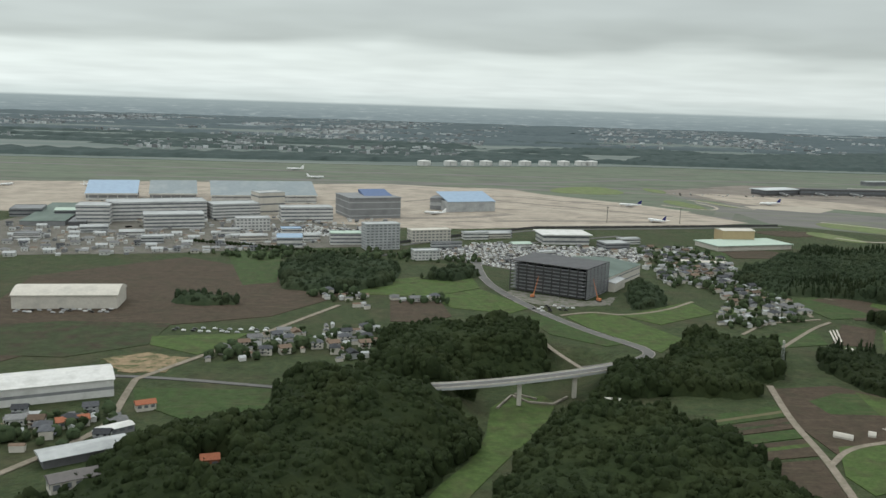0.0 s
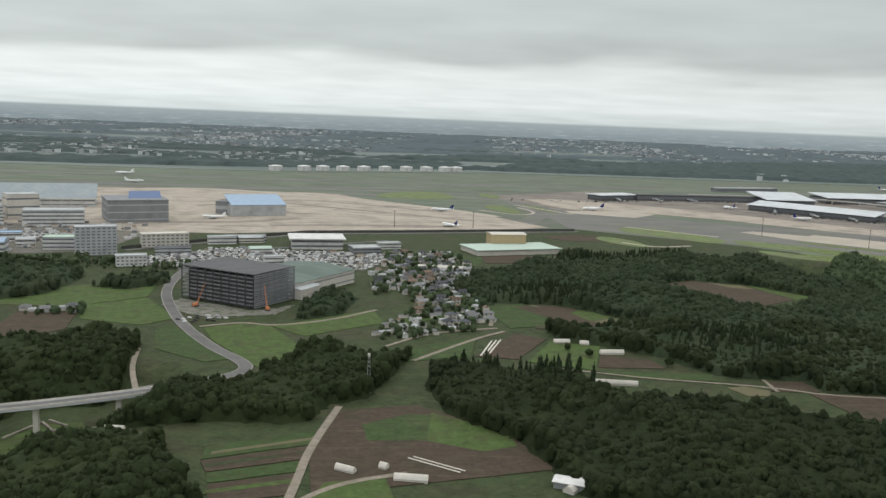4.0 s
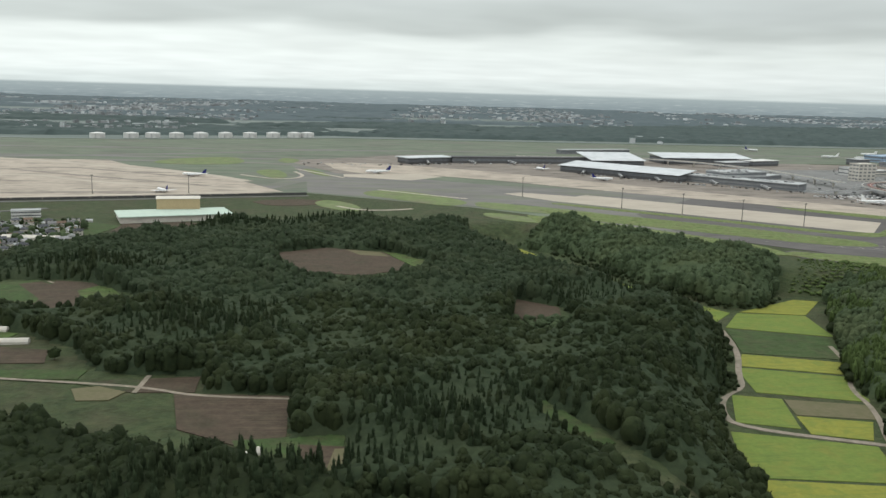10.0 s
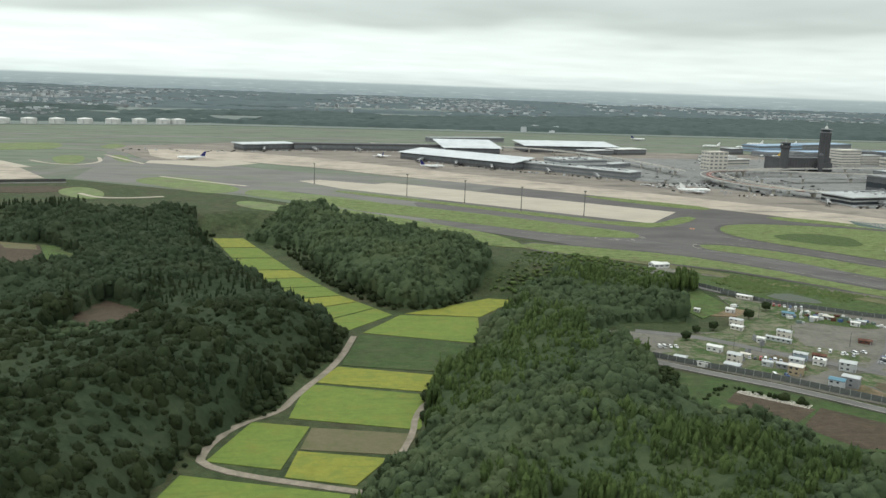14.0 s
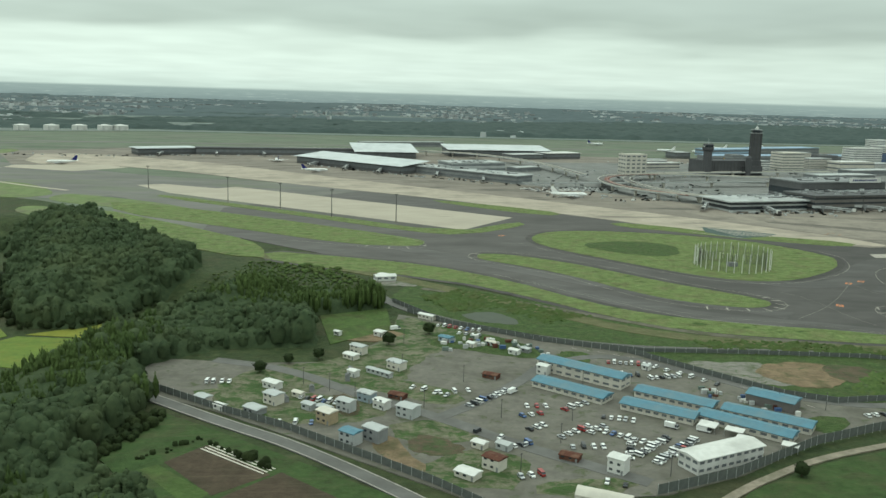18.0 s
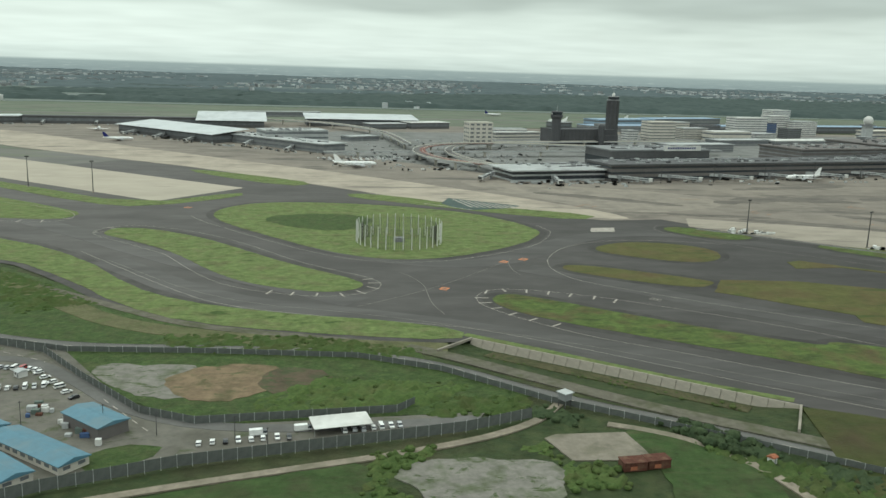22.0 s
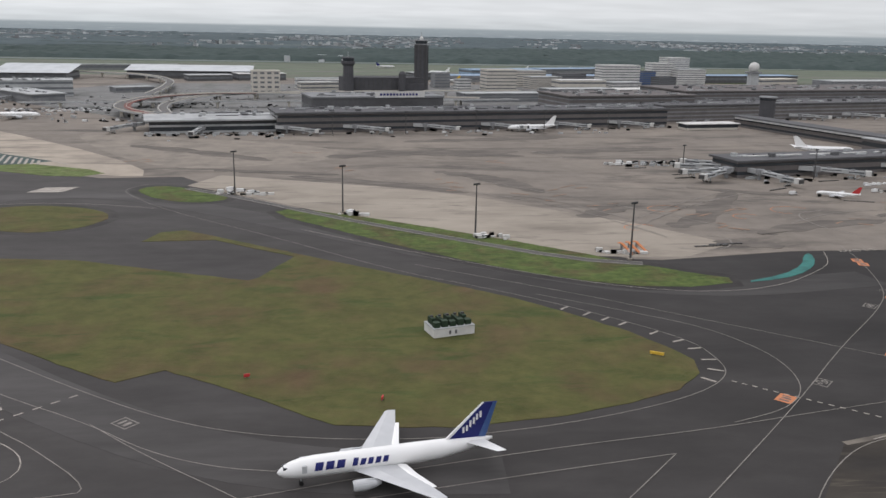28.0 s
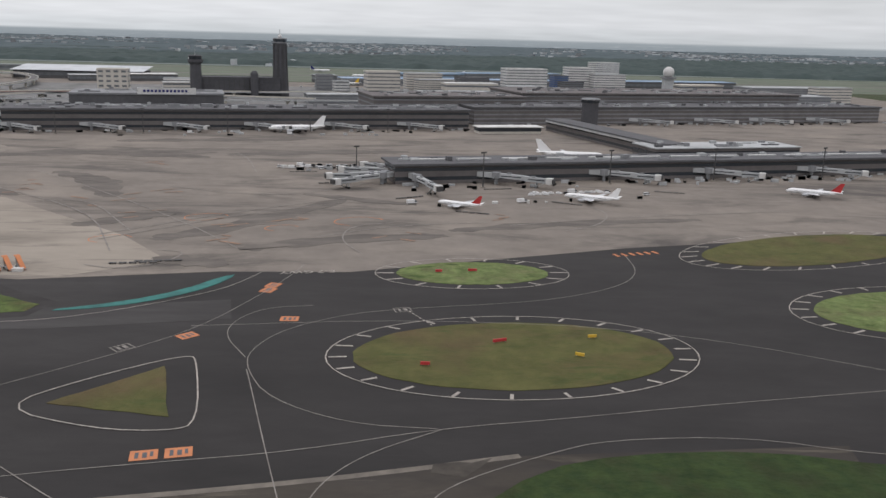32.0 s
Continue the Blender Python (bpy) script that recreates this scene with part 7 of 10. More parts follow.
def plane_meshes():
    P = PLANE
    rings = [((0.0, 0, 3.9), U, W, 0.12, 0.12), ((0.5, 0, 3.95), U, W, 0.75, 0.7), ((1.6, 0, 4.1), U, W, 1.45, 1.4), ((3.2, 0, 4.3), U, W, 2.0, 1.95), ((6, 0, 4.5), U, W, 2.42, 2.42), ((9, 0, 4.55), U, W, 2.52, 2.6), ((34, 0, 4.55), U, W, 2.52, 2.6),
             ((40, 0, 4.75), U, W, 2.3, 2.35), ((46, 0, 5.2), U, W, 1.65, 1.75), ((51, 0, 5.7), U, W, 0.9, 1.0), ((53.7, 0, 6.0), U, W, 0.3, 0.35)]
    P["fuselage"] = tube("fuselage", "plane_white", rings, 20)
    for q in P["fuselage"].polygons:
        q.use_smooth = True
    for s, nm in ((1, "l"), (-1, "r")):
        P["wing" + nm] = wing_mesh("wing", "plane_grey", [(17.5, 29.5, s * 1.8, 3.1, 1.3), (22.0, 30.8, s * 8, 3.6, 0.8), (31.8, 34.6, s * 23.4, 5.3, 0.3)])
        P["flap" + nm] = wing_mesh("flap", "plane_white", [(28.4, 30.6, s * 2.6, 3.3, 0.3), (29.6, 31.6, s * 8, 3.65, 0.25), (32.6, 34.0, s * 17, 4.55, 0.15)])
        P["tailplane" + nm] = wing_mesh("tailplane", "plane_white", [(46.0, 51.4, s * 0.6, 6.1, 0.6), (51.6, 54.0, s * 9.2, 7.0, 0.2)])
        P["engine" + nm] = tube("engine", "plane_grey", [((16.4, s * 7.9, 2.3), U, W, 1.1, 1.1), ((16.9, s * 7.9, 2.3), U, W, 1.38, 1.38), ((19.6, s * 7.9, 2.3), U, W, 1.42, 1.42), ((22.0, s * 7.9, 2.4), U, W, 0.95, 0.95), ((23.2, s * 7.9, 2.45), U, W, 0.45, 0.45)], 16)
        P["fan" + nm] = tube("fan", "steel_dark", [((16.36, s * 7.9, 2.3), U, W, 1.0, 1.0), ((16.42, s * 7.9, 2.3), U, W, 1.0, 1.0)], 16)
        P["pylon" + nm] = boxes("pylon", "plane_grey", [(19, 24.5, s * 7.9 - 0.2, s * 7.9 + 0.2, 3.0, 3.7)])
    for c in ("navy", "red", "plane_white", "yellow"):
        P["fin_" + c] = mesh_of("fin", [(42.0, -0.25, 6.9), (51.8, -0.2, 6.6), (54.6, -0.1, 15.8), (51.0, -0.1, 15.8), (42.0, 0.25, 6.9), (51.8, 0.2, 6.6), (54.6, 0.1, 15.8), (51.0, 0.1, 15.8)], [(0, 1, 2, 3), (7, 6, 5, 4), (0, 4, 5, 1), (1, 5, 6, 2), (2, 6, 7, 3), (3, 7, 4, 0)], c)
    P["leading_edge"] = mesh_of("leading_edge", [(41.2, -0.27, 6.9), (42.2, -0.27, 6.9), (51.2, -0.13, 15.82), (50.8, -0.13, 15.82), (41.2, 0.27, 6.9), (42.2, 0.27, 6.9), (51.2, 0.13, 15.82), (50.8, 0.13, 15.82)], [(0, 1, 2, 3), (7, 6, 5, 4), (0, 4, 5, 1), (1, 5, 6, 2), (2, 6, 7, 3), (3, 7, 4, 0)], "plane_white")
    P["cockpit"] = boxes("cockpit_window", "glass", [(1.35, 2.3, -1.22, 1.22, 4.95, 5.4)])
    P["strut"] = boxes("strut", "steel", [(-0.15, 0.15, -0.15, 0.15, 0.5, 3.2)])
    P["wheel"] = tube("wheel", "rubber", [((0, -0.6, 0.52), (1, 0, 0), W, 0.52, 0.52), ((0, 0.6, 0.52), (1, 0, 0), W, 0.52, 0.52)], 12)
    P["cabin"] = boxes("window_band", "glass", [(8, 42, -2.56, -2.4, 4.85, 5.15), (8, 42, 2.4, 2.56, 4.85, 5.15)])
    P["mark"] = boxes("fin_mark", "plane_white", [(45.7, 46.2, -0.34, 0.34, 8.3, 9.8), (46.6, 47.1, -0.34, 0.34, 8.7, 10.2), (47.5, 48.0, -0.33, 0.33, 9.7, 11.4), (48.4, 48.9, -0.32, 0.32, 10.4, 12.1), (49.2, 49.7, -0.31, 0.31, 11.4, 13.0), (50.1, 50.6, -0.3, 0.3, 12.0, 13.6)])
    P["title"] = []
    for x0, w, lo, hi in [(8.4 + 2.6 * k, 1.9, -0.02, 0.72) for k in range(3)] + [(17.4 + 1.85 * k, 1.25, 0.0, 0.72 if k == 0 else 0.58) for k in range(5)]:
        for side in (-1, 1):
            tv, tf, n = [], [], 0
            for i in range(5):
                a = lo + (hi - lo) * i / 4
                for x in (x0 + 0.5 * i / 4, x0 + w + 0.5 * i / 4):
                    for r in (1.0, 1.012):
                        tv.append((x, side * 2.52 * r * math.cos(a), 4.55 + 2.6 * r * math.sin(a)))
            for i in range(4):
                k = n + 4 * i
                tf += [(k + 1, k + 3, k + 7, k + 5), (k, k + 1, k + 5, k + 4), (k + 2, k + 6, k + 7, k + 3)]
            tf += [(n, n + 2, n + 3, n + 1), (n + 16, n + 17, n + 19, n + 18)]
            P["title"].append(mesh_of("title_bar", tv, tf, "navy"))
    P["fin_stripe"] = mesh_of("fin_stripe", [(49.9, -0.26, 6.7), (51.85, -0.24, 6.6), (54.65, -0.14, 15.7), (53.6, -0.14, 15.7), (49.9, 0.26, 6.7), (51.85, 0.24, 6.6), (54.65, 0.14, 15.7), (53.6, 0.14, 15.7)], [(0, 1, 2, 3), (7, 6, 5, 4), (0, 4, 5, 1), (1, 5, 6, 2), (2, 6, 7, 3), (3, 7, 4, 0)], "car_blue")
    P["stripe"] = boxes("title_line", "navy", [(11.0, 14.2, -2.54, 2.54, 4.55, 4.72)])
    P["door"] = boxes("cargo_door", "plane_grey", [(5.6, 6.7, -2.47, 2.47, 4.2, 6.0)])


plane_meshes()


def aircraft(x, y, nose, k=1.0, tail="plane_white", label="white airliner", cargo=False):
    """An aircraft whose nose stands at x, y and points that way (degrees)."""
    t = thing("aircraft", pose(x, y, 0.05 if y < 2300 else -0.2, 0, 0, nose + 180), label, "aircraft", "aircraft on the apron")
    t.scale = (k, k, k)
    P = PLANE
    body = part("fuselage", P["fuselage"], t)
    part("cockpit_window", P["cockpit"], body, "dark cockpit windows")
    for s in "lr":
        wing = part("wing", P["wing" + s], t, "light grey wing")
        part("flap", P["flap" + s], wing)
        part("pylon", P["pylon" + s], wing)
        part("tailplane", P["tailplane" + s], t)
        e = part("engine", P["engine" + s], t, "grey jet engine")
        part("fan", P["fan" + s], e, "dark fan")
    fin = part("fin", P["fin_" + tail], t, {"navy": "dark blue tail fin", "red": "red tail fin", "yellow": "yellow tail fin"}.get(tail, "white tail fin"))
    for gx_, gy_ in ((5.6, 0), (26.5, 4.6), (26.5, -4.6)):
        g_ = part("landing_gear", P["strut"], t, at=pose(gx_, gy_, 0))
        part("wheel", P["wheel"], g_, "black tyres")
    if cargo:
        part("fin_mark", P["mark"], fin, "white lettering reduced to bars")
        part("leading_edge", P["leading_edge"], fin)
        part("fin_stripe", P["fin_stripe"], fin, "brighter blue stripe")
        for bar in P["title"]:
            part("title_bar", bar, body, "dark blue title bar")
        part("title_line", P["stripe"], body)
        part("cargo_door", P["door"], body)
    else:
        part("window_band", P["cabin"], body, "row of dark cabin windows")
    return t


aircraft(1991, 720.5, 192, 1.07, "navy", "white freight aircraft with a dark blue tail taxiing", True)
for x, y, a, k, tail, lb in (
    (1640, 1592, 8, 1.1, "plane_white", "all-white airliner parked on the apron"), (2185, 1498, 192, 1.1, "plane_white", "white airliner parked at the terminal"), (2500, 1322, -8, 1.12, "plane_white", "all-white airliner parked by the pier"),
    (2346, 1112, 150, 0.55, "red", "white airliner with a red tail at the pier"), (2430, 1140, 150, 0.68, "plane_white", "white airliner at a pier stand"), (2594, 1176, 150, 0.68, "red", "white airliner with a red tail at a pier stand"),
    (1255, 1935, 8, 0.9, "navy", "white airliner at the far terminal"), (745, 2000, 188, 1.0, "navy", "white airliner with a dark tail on a far pad"), (395, 1890, 165, 0.9, "navy", "white airliner on the maintenance apron"),
    (400, 1640, 120, 0.9, "navy", "white airliner with a dark tail by the apron edge"), (-320, 2360, 20, 0.9, "plane_white", "distant white airliner taxiing"), (-470, 2620, 175, 1.0, "plane_white", "distant white airliner on the far taxiway"),
    (-960, 1934, 60, 0.8, "plane_white", "distant white airliner on the apron"), (-800, 1988, 80, 0.8, "plane_white", "distant white airliner on the apron"), (-420, 1880, 10, 0.8, "plane_white", "distant white airliner by a hangar"), (-30, 1640, 170, 0.8, "plane_white", "white airliner by the hangar"),
    (1146, 2170, 100, 0.9, "navy", "white airliner at the far pier"), (2201, 2780, 170, 1.0, "plane_white", "distant white airliner on the airfield"), (2300, 2760, 165, 1.0, "plane_white", "distant white airliner on the airfield"), (2125, 3050, 10, 1.0, "navy", "distant airliner on the far taxiway"),
    (2440, 2950, 170, 1.0, "plane_white", "distant white airliner on the airfield"), (2560, 2950, 170, 1.0, "plane_white", "distant white airliner on the airfield"), (2190, 2420, 150, 1.0, "yellow", "distant airliner with a yellow tail")):
    aircraft(x, y, a, k, tail, lb)


# ---- apron light masts, jet bridges, vehicles ----
def light_mast(x, y, h=29.0, turn=0):
    t = thing("light_mast", pose(x, y, 0.1, 0, 0, turn), "tall dark steel apron floodlight mast", "light mast", "apron light masts")
    part("foot", boxes("foot", "concrete_wall", [(-1.2, 1.2, -1.2, 1.2, 0, 0.8)]), t)
    part("pole", pole_mesh("pole", "steel_dark", h - 0.8, 0.55, 0.32, 8, 0.8), t)
    part("crossarm", boxes("crossarm", "steel_dark", [(-2.2, 2.2, -0.25, 0.25, h, h + 0.4)]), t)
    for k in range(4):
        part("floodlight", boxes("floodlight", "steel_dark", [(-0.45, 0.45, -0.5, 0.3, h + 0.4, h + 1.1)]), t, at=pose(-1.65 + 1.1 * k, 0, 0))


for x, y, h in ((1000, 1630, 31), (1128, 1492, 31), (1199, 1425, 31), (1262, 1362, 31), (1335, 1325, 31), (1929, 1113, 29), (2003, 1053, 29), (2078, 990, 29), (2151, 937, 29), (312, 1590, 28), (454, 1612, 28), (1987, 1447, 24), (2066, 1465, 24), (2146, 1483, 24), (2228, 1502, 24), (2309, 1520, 24), (2380, 1178, 24), (2475, 1204, 24), (2560, 1226, 24), (2655, 1248, 24), (2290, 1230, 20)):
    light_mast(x, y, h, 30)


BRIDGE = {}


def jet_bridge(x, y, turn, L=38.0):
    """A boarding bridge whose fixed cabin stands at x, y and whose tunnel runs that way."""
    t = thing("jet_bridge", pose(x, y, 0.1, 0, 0, turn), "pale grey passenger boarding bridge on wheels", "jet bridge", "jet bridges")
    if not BRIDGE:
        BRIDGE["rotunda"] = tube("rotunda", "grey", [((0, 0, 0), (1, 0, 0), (0, 1, 0), 1.4, 1.4), ((0, 0, 4.2), (1, 0, 0), (0, 1, 0), 1.4, 1.4), ((0, 0, 4.3), (1, 0, 0), (0, 1, 0), 3.4, 3.4), ((0, 0, 8.6), (1, 0, 0), (0, 1, 0), 3.4, 3.4)], 10)
        BRIDGE["link"] = boxes("link", "grey_light", [(-14, -2.5, -1.9, 1.9, 4.6, 8.0)])
        BRIDGE["tunnel"] = mesh_of("tunnel", [p for x0, x1, z0, z1, w in ((2.5, L * 0.62, 5.0, 4.3, 1.5), (L * 0.56, L, 4.2, 3.6, 1.9)) for p in
                                              ((x0, -w, z0), (x1, -w, z1), (x1, w, z1), (x0, w, z0), (x0, -w, z0 + 3.1), (x1, -w, z1 + 3.3), (x1, w, z1 + 3.3), (x0, w, z0 + 3.1))], BOX_FACES + [tuple(q + 8 for q in f) for f in BOX_FACES], "grey_light")
        BRIDGE["strip"] = boxes("window_strip", "glass", [(4, L * 0.5, -1.56, -1.44, 6.0, 6.7), (4, L * 0.5, 1.44, 1.56, 6.0, 6.7), (L * 0.64, L - 2, -1.96, -1.84, 5.3, 6.1), (L * 0.64, L - 2, 1.84, 1.96, 5.3, 6.1)])
        BRIDGE["cab"] = boxes("cab", "white", [(L - 1, L + 3.4, -2.5, 2.5, 3.4, 7.4)])
        BRIDGE["hood"] = boxes("hood", "steel_dark", [(L + 3.45, L + 4.6, -2.2, 2.2, 3.9, 7.0)])
        BRIDGE["column"] = boxes("drive_column", "steel", [(L * 0.78, L * 0.78 + 0.6, -1.7, -1.1, 0.6, 4.0), (L * 0.78, L * 0.78 + 0.6, 1.1, 1.7, 0.6, 4.0)])
        BRIDGE["wheel"] = boxes("wheel", "rubber", [(L * 0.78 - 0.5, L * 0.78 + 1.1, -2.1, -1.0, 0, 0.9), (L * 0.78 - 0.5, L * 0.78 + 1.1, 1.0, 2.1, 0, 0.9)])
        BRIDGE["stair"] = mesh_of("service_stair", [(L - 9, -4.4, 0), (L - 2, -4.4, 4.2), (L - 2, -4.4, 3.7), (L - 8.4, -4.4, 0), (L - 9, -3.0, 0), (L - 2, -3.0, 4.2), (L - 2, -3.0, 3.7), (L - 8.4, -3.0, 0)], [(0, 1, 5, 4), (3, 7, 6, 2), (0, 3, 2, 1), (4, 5, 6, 7)], "steel")
        BRIDGE["roof_unit"] = boxes("roof_unit", "grey", [(8, 11, -0.9, 0.9, 7.9, 8.9), (L - 12, L - 9, -1.0, 1.0, 7.1, 8.0)])
    for key, nm in (("rotunda", "rotunda"), ("link", "link"), ("tunnel", "tunnel"), ("cab", "cab"), ("stair", "service_stair")):
        ob = part(nm, BRIDGE[key], t)
        if key == "tunnel":
            part("window_strip", BRIDGE["strip"], ob, "dark window strip")
            part("roof_unit", BRIDGE["roof_unit"], ob)
        if key == "cab":
            part("hood", BRIDGE["hood"], ob, "dark folding hood")
    lg = part("drive_column", BRIDGE["column"], t)
    part("wheel", BRIDGE["wheel"], lg)


for x, y, a in ((2334, 1178, -70), (2391, 1195, -25), (2474, 1218, -20), (2560, 1238, -20), (2652, 1260, -20), (2312, 1192, 190), (2318, 1208, 165), (2325, 1218, 140), (2310, 1186, 220), (1775, 1478, -120), (1850, 1452, -95), (1938, 1462, -30), (2011, 1478, -25), (2090, 1496, -25), (2170, 1514, -25), (2250, 1533, -25), (2332, 1552, -25), (2624, 1668, -20), (2717, 1695, -20), (2799, 1718, -20), (2889, 1744, -20), (900, 2262, -90), (1010, 2290, -80), (1110, 2305, -80), (1230, 2068, -110), (1290, 2000, -100), (1350, 1940, -100), (1450, 1890, -100), (1520, 1810, -100)):
    jet_bridge(x, y, a)


CARS = {}


def car_parts(kind, paint):
    key = (kind, paint)
    if key not in CARS:
        if kind == "car":
            prof, cab, top = [(-2.1, 0.3), (2.1, 0.3), (2.1, 0.75), (1.2, 0.95), (-2.0, 0.98), (-2.1, 0.8)], [(-1.95, 0.96), (1.2, 0.94), (0.45, 1.42), (-1.6, 1.42)], (-1.55, 0.4, 1.42, 1.5)
        elif kind == "van":
            prof, cab, top = [(-2.2, 0.3), (2.2, 0.3), (2.2, 0.95), (2.1, 1.1), (-2.2, 1.1)], [(-2.15, 1.1), (2.05, 1.1), (1.6, 1.78), (-2.1, 1.78)], (-2.1, 1.6, 1.78, 1.92)
        else:
            prof, cab, top = [(-3.2, 0.5), (3.2, 0.5), (3.2, 1.1), (-3.2, 1.1)], [(1.6, 1.1), (3.15, 1.1), (2.9, 2.0), (1.65, 2.0)], (-3.2, 1.5, 1.1, 2.6)
        w = 0.85 if kind != "truck" else 1.05

        def slab(pts, hw):
            n = len(pts)
            return [(x, -hw, z) for x, z in pts] + [(x, hw, z) for x, z in pts], [tuple(range(n)), tuple(range(2 * n - 1, n - 1, -1))] + [((k + 1) % n, k, n + k, n + (k + 1) % n) for k in range(n)]
        CARS[key] = (mesh_of("body", *slab(prof, w), paint), mesh_of("window_glass", *slab(cab, w - 0.06), "glass"), boxes("roof", paint, [(top[0], top[1], -w + 0.08, w - 0.08, top[2], top[3])]),
                     tube("wheel", "rubber", [((0, -0.1, 0.31), (1, 0, 0), W, 0.31, 0.31), ((0, 0.1, 0.31), (1, 0, 0), W, 0.31, 0.31)], 8), 1.35 if kind != "truck" else 2.2, w)
    return CARS[key]


PAINT_WORD = {"car_white": "white", "car_silver": "silver", "car_black": "black", "car_blue": "blue", "car_red": "red"}


def vehicle(x, y, turn, kind="car", paint="car_white", z=0.06, where="parked in the yard", group="cars in the compound"):
    body, glass, top, wheel, reach, w = car_parts(kind, paint)
    t = thing({"car": "car", "van": "van", "truck": "truck"}[kind], pose(x, y, z, 0, 0, turn), f"{PAINT_WORD[paint]} {'car' if kind == 'car' else 'van' if kind == 'van' else 'box truck'} {where}", kind, group)
    part("body", body, t)
    part("window_glass", glass, t)
    part("roof", top, t)
    for sx in (-1, 1):
        for sy in (-1, 1):
            part("wheel", wheel, t, at=pose(sx * reach, sy * (w - 0.05), 0))


def pick_paint():
    return random.choices(list(PAINT_WORD), (60, 16, 13, 7, 4))[0]


for x0, y0, x1, y1, n in ((1303, 762, 1319, 750, 4), (1316, 754, 1330, 756, 3), (1328, 735, 1349, 755, 9), (1355, 733, 1364, 733, 3), (1362, 696, 1377, 706, 5), (1364, 685, 1377, 684, 4), (1383, 700, 1396, 688, 6), (1388, 718, 1400, 712, 5), (1389, 675, 1408, 692, 9), (1394, 667, 1414, 686, 10),
                          (1404, 674, 1419, 689, 8), (1416, 799, 1438, 793, 8), (1430, 771, 1447, 774, 6), (1413, 778, 1425, 776, 4), (1330, 878, 1354, 865, 8), (1341, 860, 1352, 853, 4), (1201, 775, 1212, 774, 4), (1249, 750, 1265, 742, 7), (1339, 687, 1346, 690, 3), (1336, 658, 1344, 660, 3),
                          (1516, 713, 1547, 716, 8), (1567, 720, 1588, 723, 7), (1350, 721, 1359, 724, 3), (1350, 705, 1357, 709, 3), (1240, 719, 1254, 717, 3), (1326, 704, 1344, 688, 3), (1368, 651, 1374, 648, 2), (1376, 700, 1384, 706, 3), (1384, 672, 1392, 690, 5), (1372, 728, 1384, 736, 4), (1440, 790, 1462, 760, 6)):
    ang = math.degrees(math.atan2(y1 - y0, x1 - x0)) + 90
    for k in range(n):
        u = k / max(n - 1, 1)
        vehicle(x0 + (x1 - x0) * u + random.uniform(-0.3, 0.3), y0 + (y1 - y0) * u + random.uniform(-0.5, 0.5), ang + random.uniform(-4, 4) + random.choice((0, 180)), random.choices(("car", "van"), (3, 1))[0], pick_paint())
for x, y, a in ((1415, 704, -40), (1302, 870, 20), (1352, 753, 45), (1428, 699, -40), (1536, 719, 10), (1552, 722, 10)):
    vehicle(x, y, a, "truck", "car_white", where="standing in the compound", group="trucks")
for x, y, a in ((2230, 1255, 0), (2240, 1250, 10), (2252, 1256, 5), (2262, 1250, 8), (2275, 1257, 12), (2245, 1264, 0), (1918, 1122, 30), (1924, 1128, 40), (1932, 1122, 20), (1940, 1116, 35), (1926, 1116, 50), (2008, 1050, 40), (2083, 985, 40), (2330, 1115, 20), (2400, 1125, 20), (2440, 1165, 20), (2490, 1160, 15), (2210, 1480, 10), (2110, 1475, 10), (2030, 1470, 10), (1800, 1450, 10), (1700, 1560, 12), (1720, 1565, 12), (1735, 1568, 12), (1682, 1548, 12), (2150, 1490, 11), (2270, 1520, 11)):
    vehicle(x, y, a, random.choice(("van", "truck")), "car_white", 0.12, "working on the apron", "apron vehicles")


def mobile_stairs(x, y, turn):
    t = thing("boarding_stairs", pose(x, y, 0.12, 0, 0, turn), "orange wheeled boarding stairs standing on the apron", "stairs", "boarding stairs")
    part("flight", mesh_of("flight", [(0, -1, 0.8), (7, -1, 5.2), (7, -1, 4.7), (0, -1, 0.3), (0, 1, 0.8), (7, 1, 5.2), (7, 1, 4.7), (0, 1, 0.3)], [(0, 1, 5, 4), (3, 7, 6, 2), (0, 3, 2, 1), (4, 5, 6, 7), (0, 4, 7, 3), (1, 2, 6, 5)], "orange"), t)
    part("platform", boxes("platform", "orange", [(7, 9, -1.1, 1.1, 4.9, 5.2)]), t)
    part("chassis", boxes("chassis", "steel", [(0, 8.5, -1, 1, 0.5, 0.9), (6.8, 7.2, -0.9, 0.9, 0.9, 4.8)]), t)
    tyre = tube("wheel", "rubber", [((0, -0.2, 0.4), (1, 0, 0), W, 0.4, 0.4), ((0, 0.2, 0.4), (1, 0, 0), W, 0.4, 0.4)], 12)
    for wx in (1.2, 7.0):
        for wy in (-0.9, 0.9):
            part("wheel", tyre, t, at=pose(wx, wy, 0))


for k in range(3):
    mobile_stairs(2155 + 4.5 * k, 946 + 1.5 * k, 130)


def cargo_dolly(x, y, turn, mat="steel_dark"):
    t = thing("baggage_dolly", pose(x, y, 0.12, 0, 0, turn), "row of dark baggage dollies on the apron", "dolly", "baggage dollies")
    part("deck", boxes("deck", mat, [(4.2 * k, 4.2 * k + 3.4, -0.8, 0.8, 0.4, 0.6) for k in range(5)]), t)
    roller = tube("wheel", "rubber", [((0, -0.8, 0.2), (1, 0, 0), W, 0.2, 0.2), ((0, 0.8, 0.2), (1, 0, 0), W, 0.2, 0.2)], 10)
    for k in range(5):
        for a in (0.6, 2.8):
            part("wheel", roller, t, at=pose(4.2 * k + a, 0, 0))


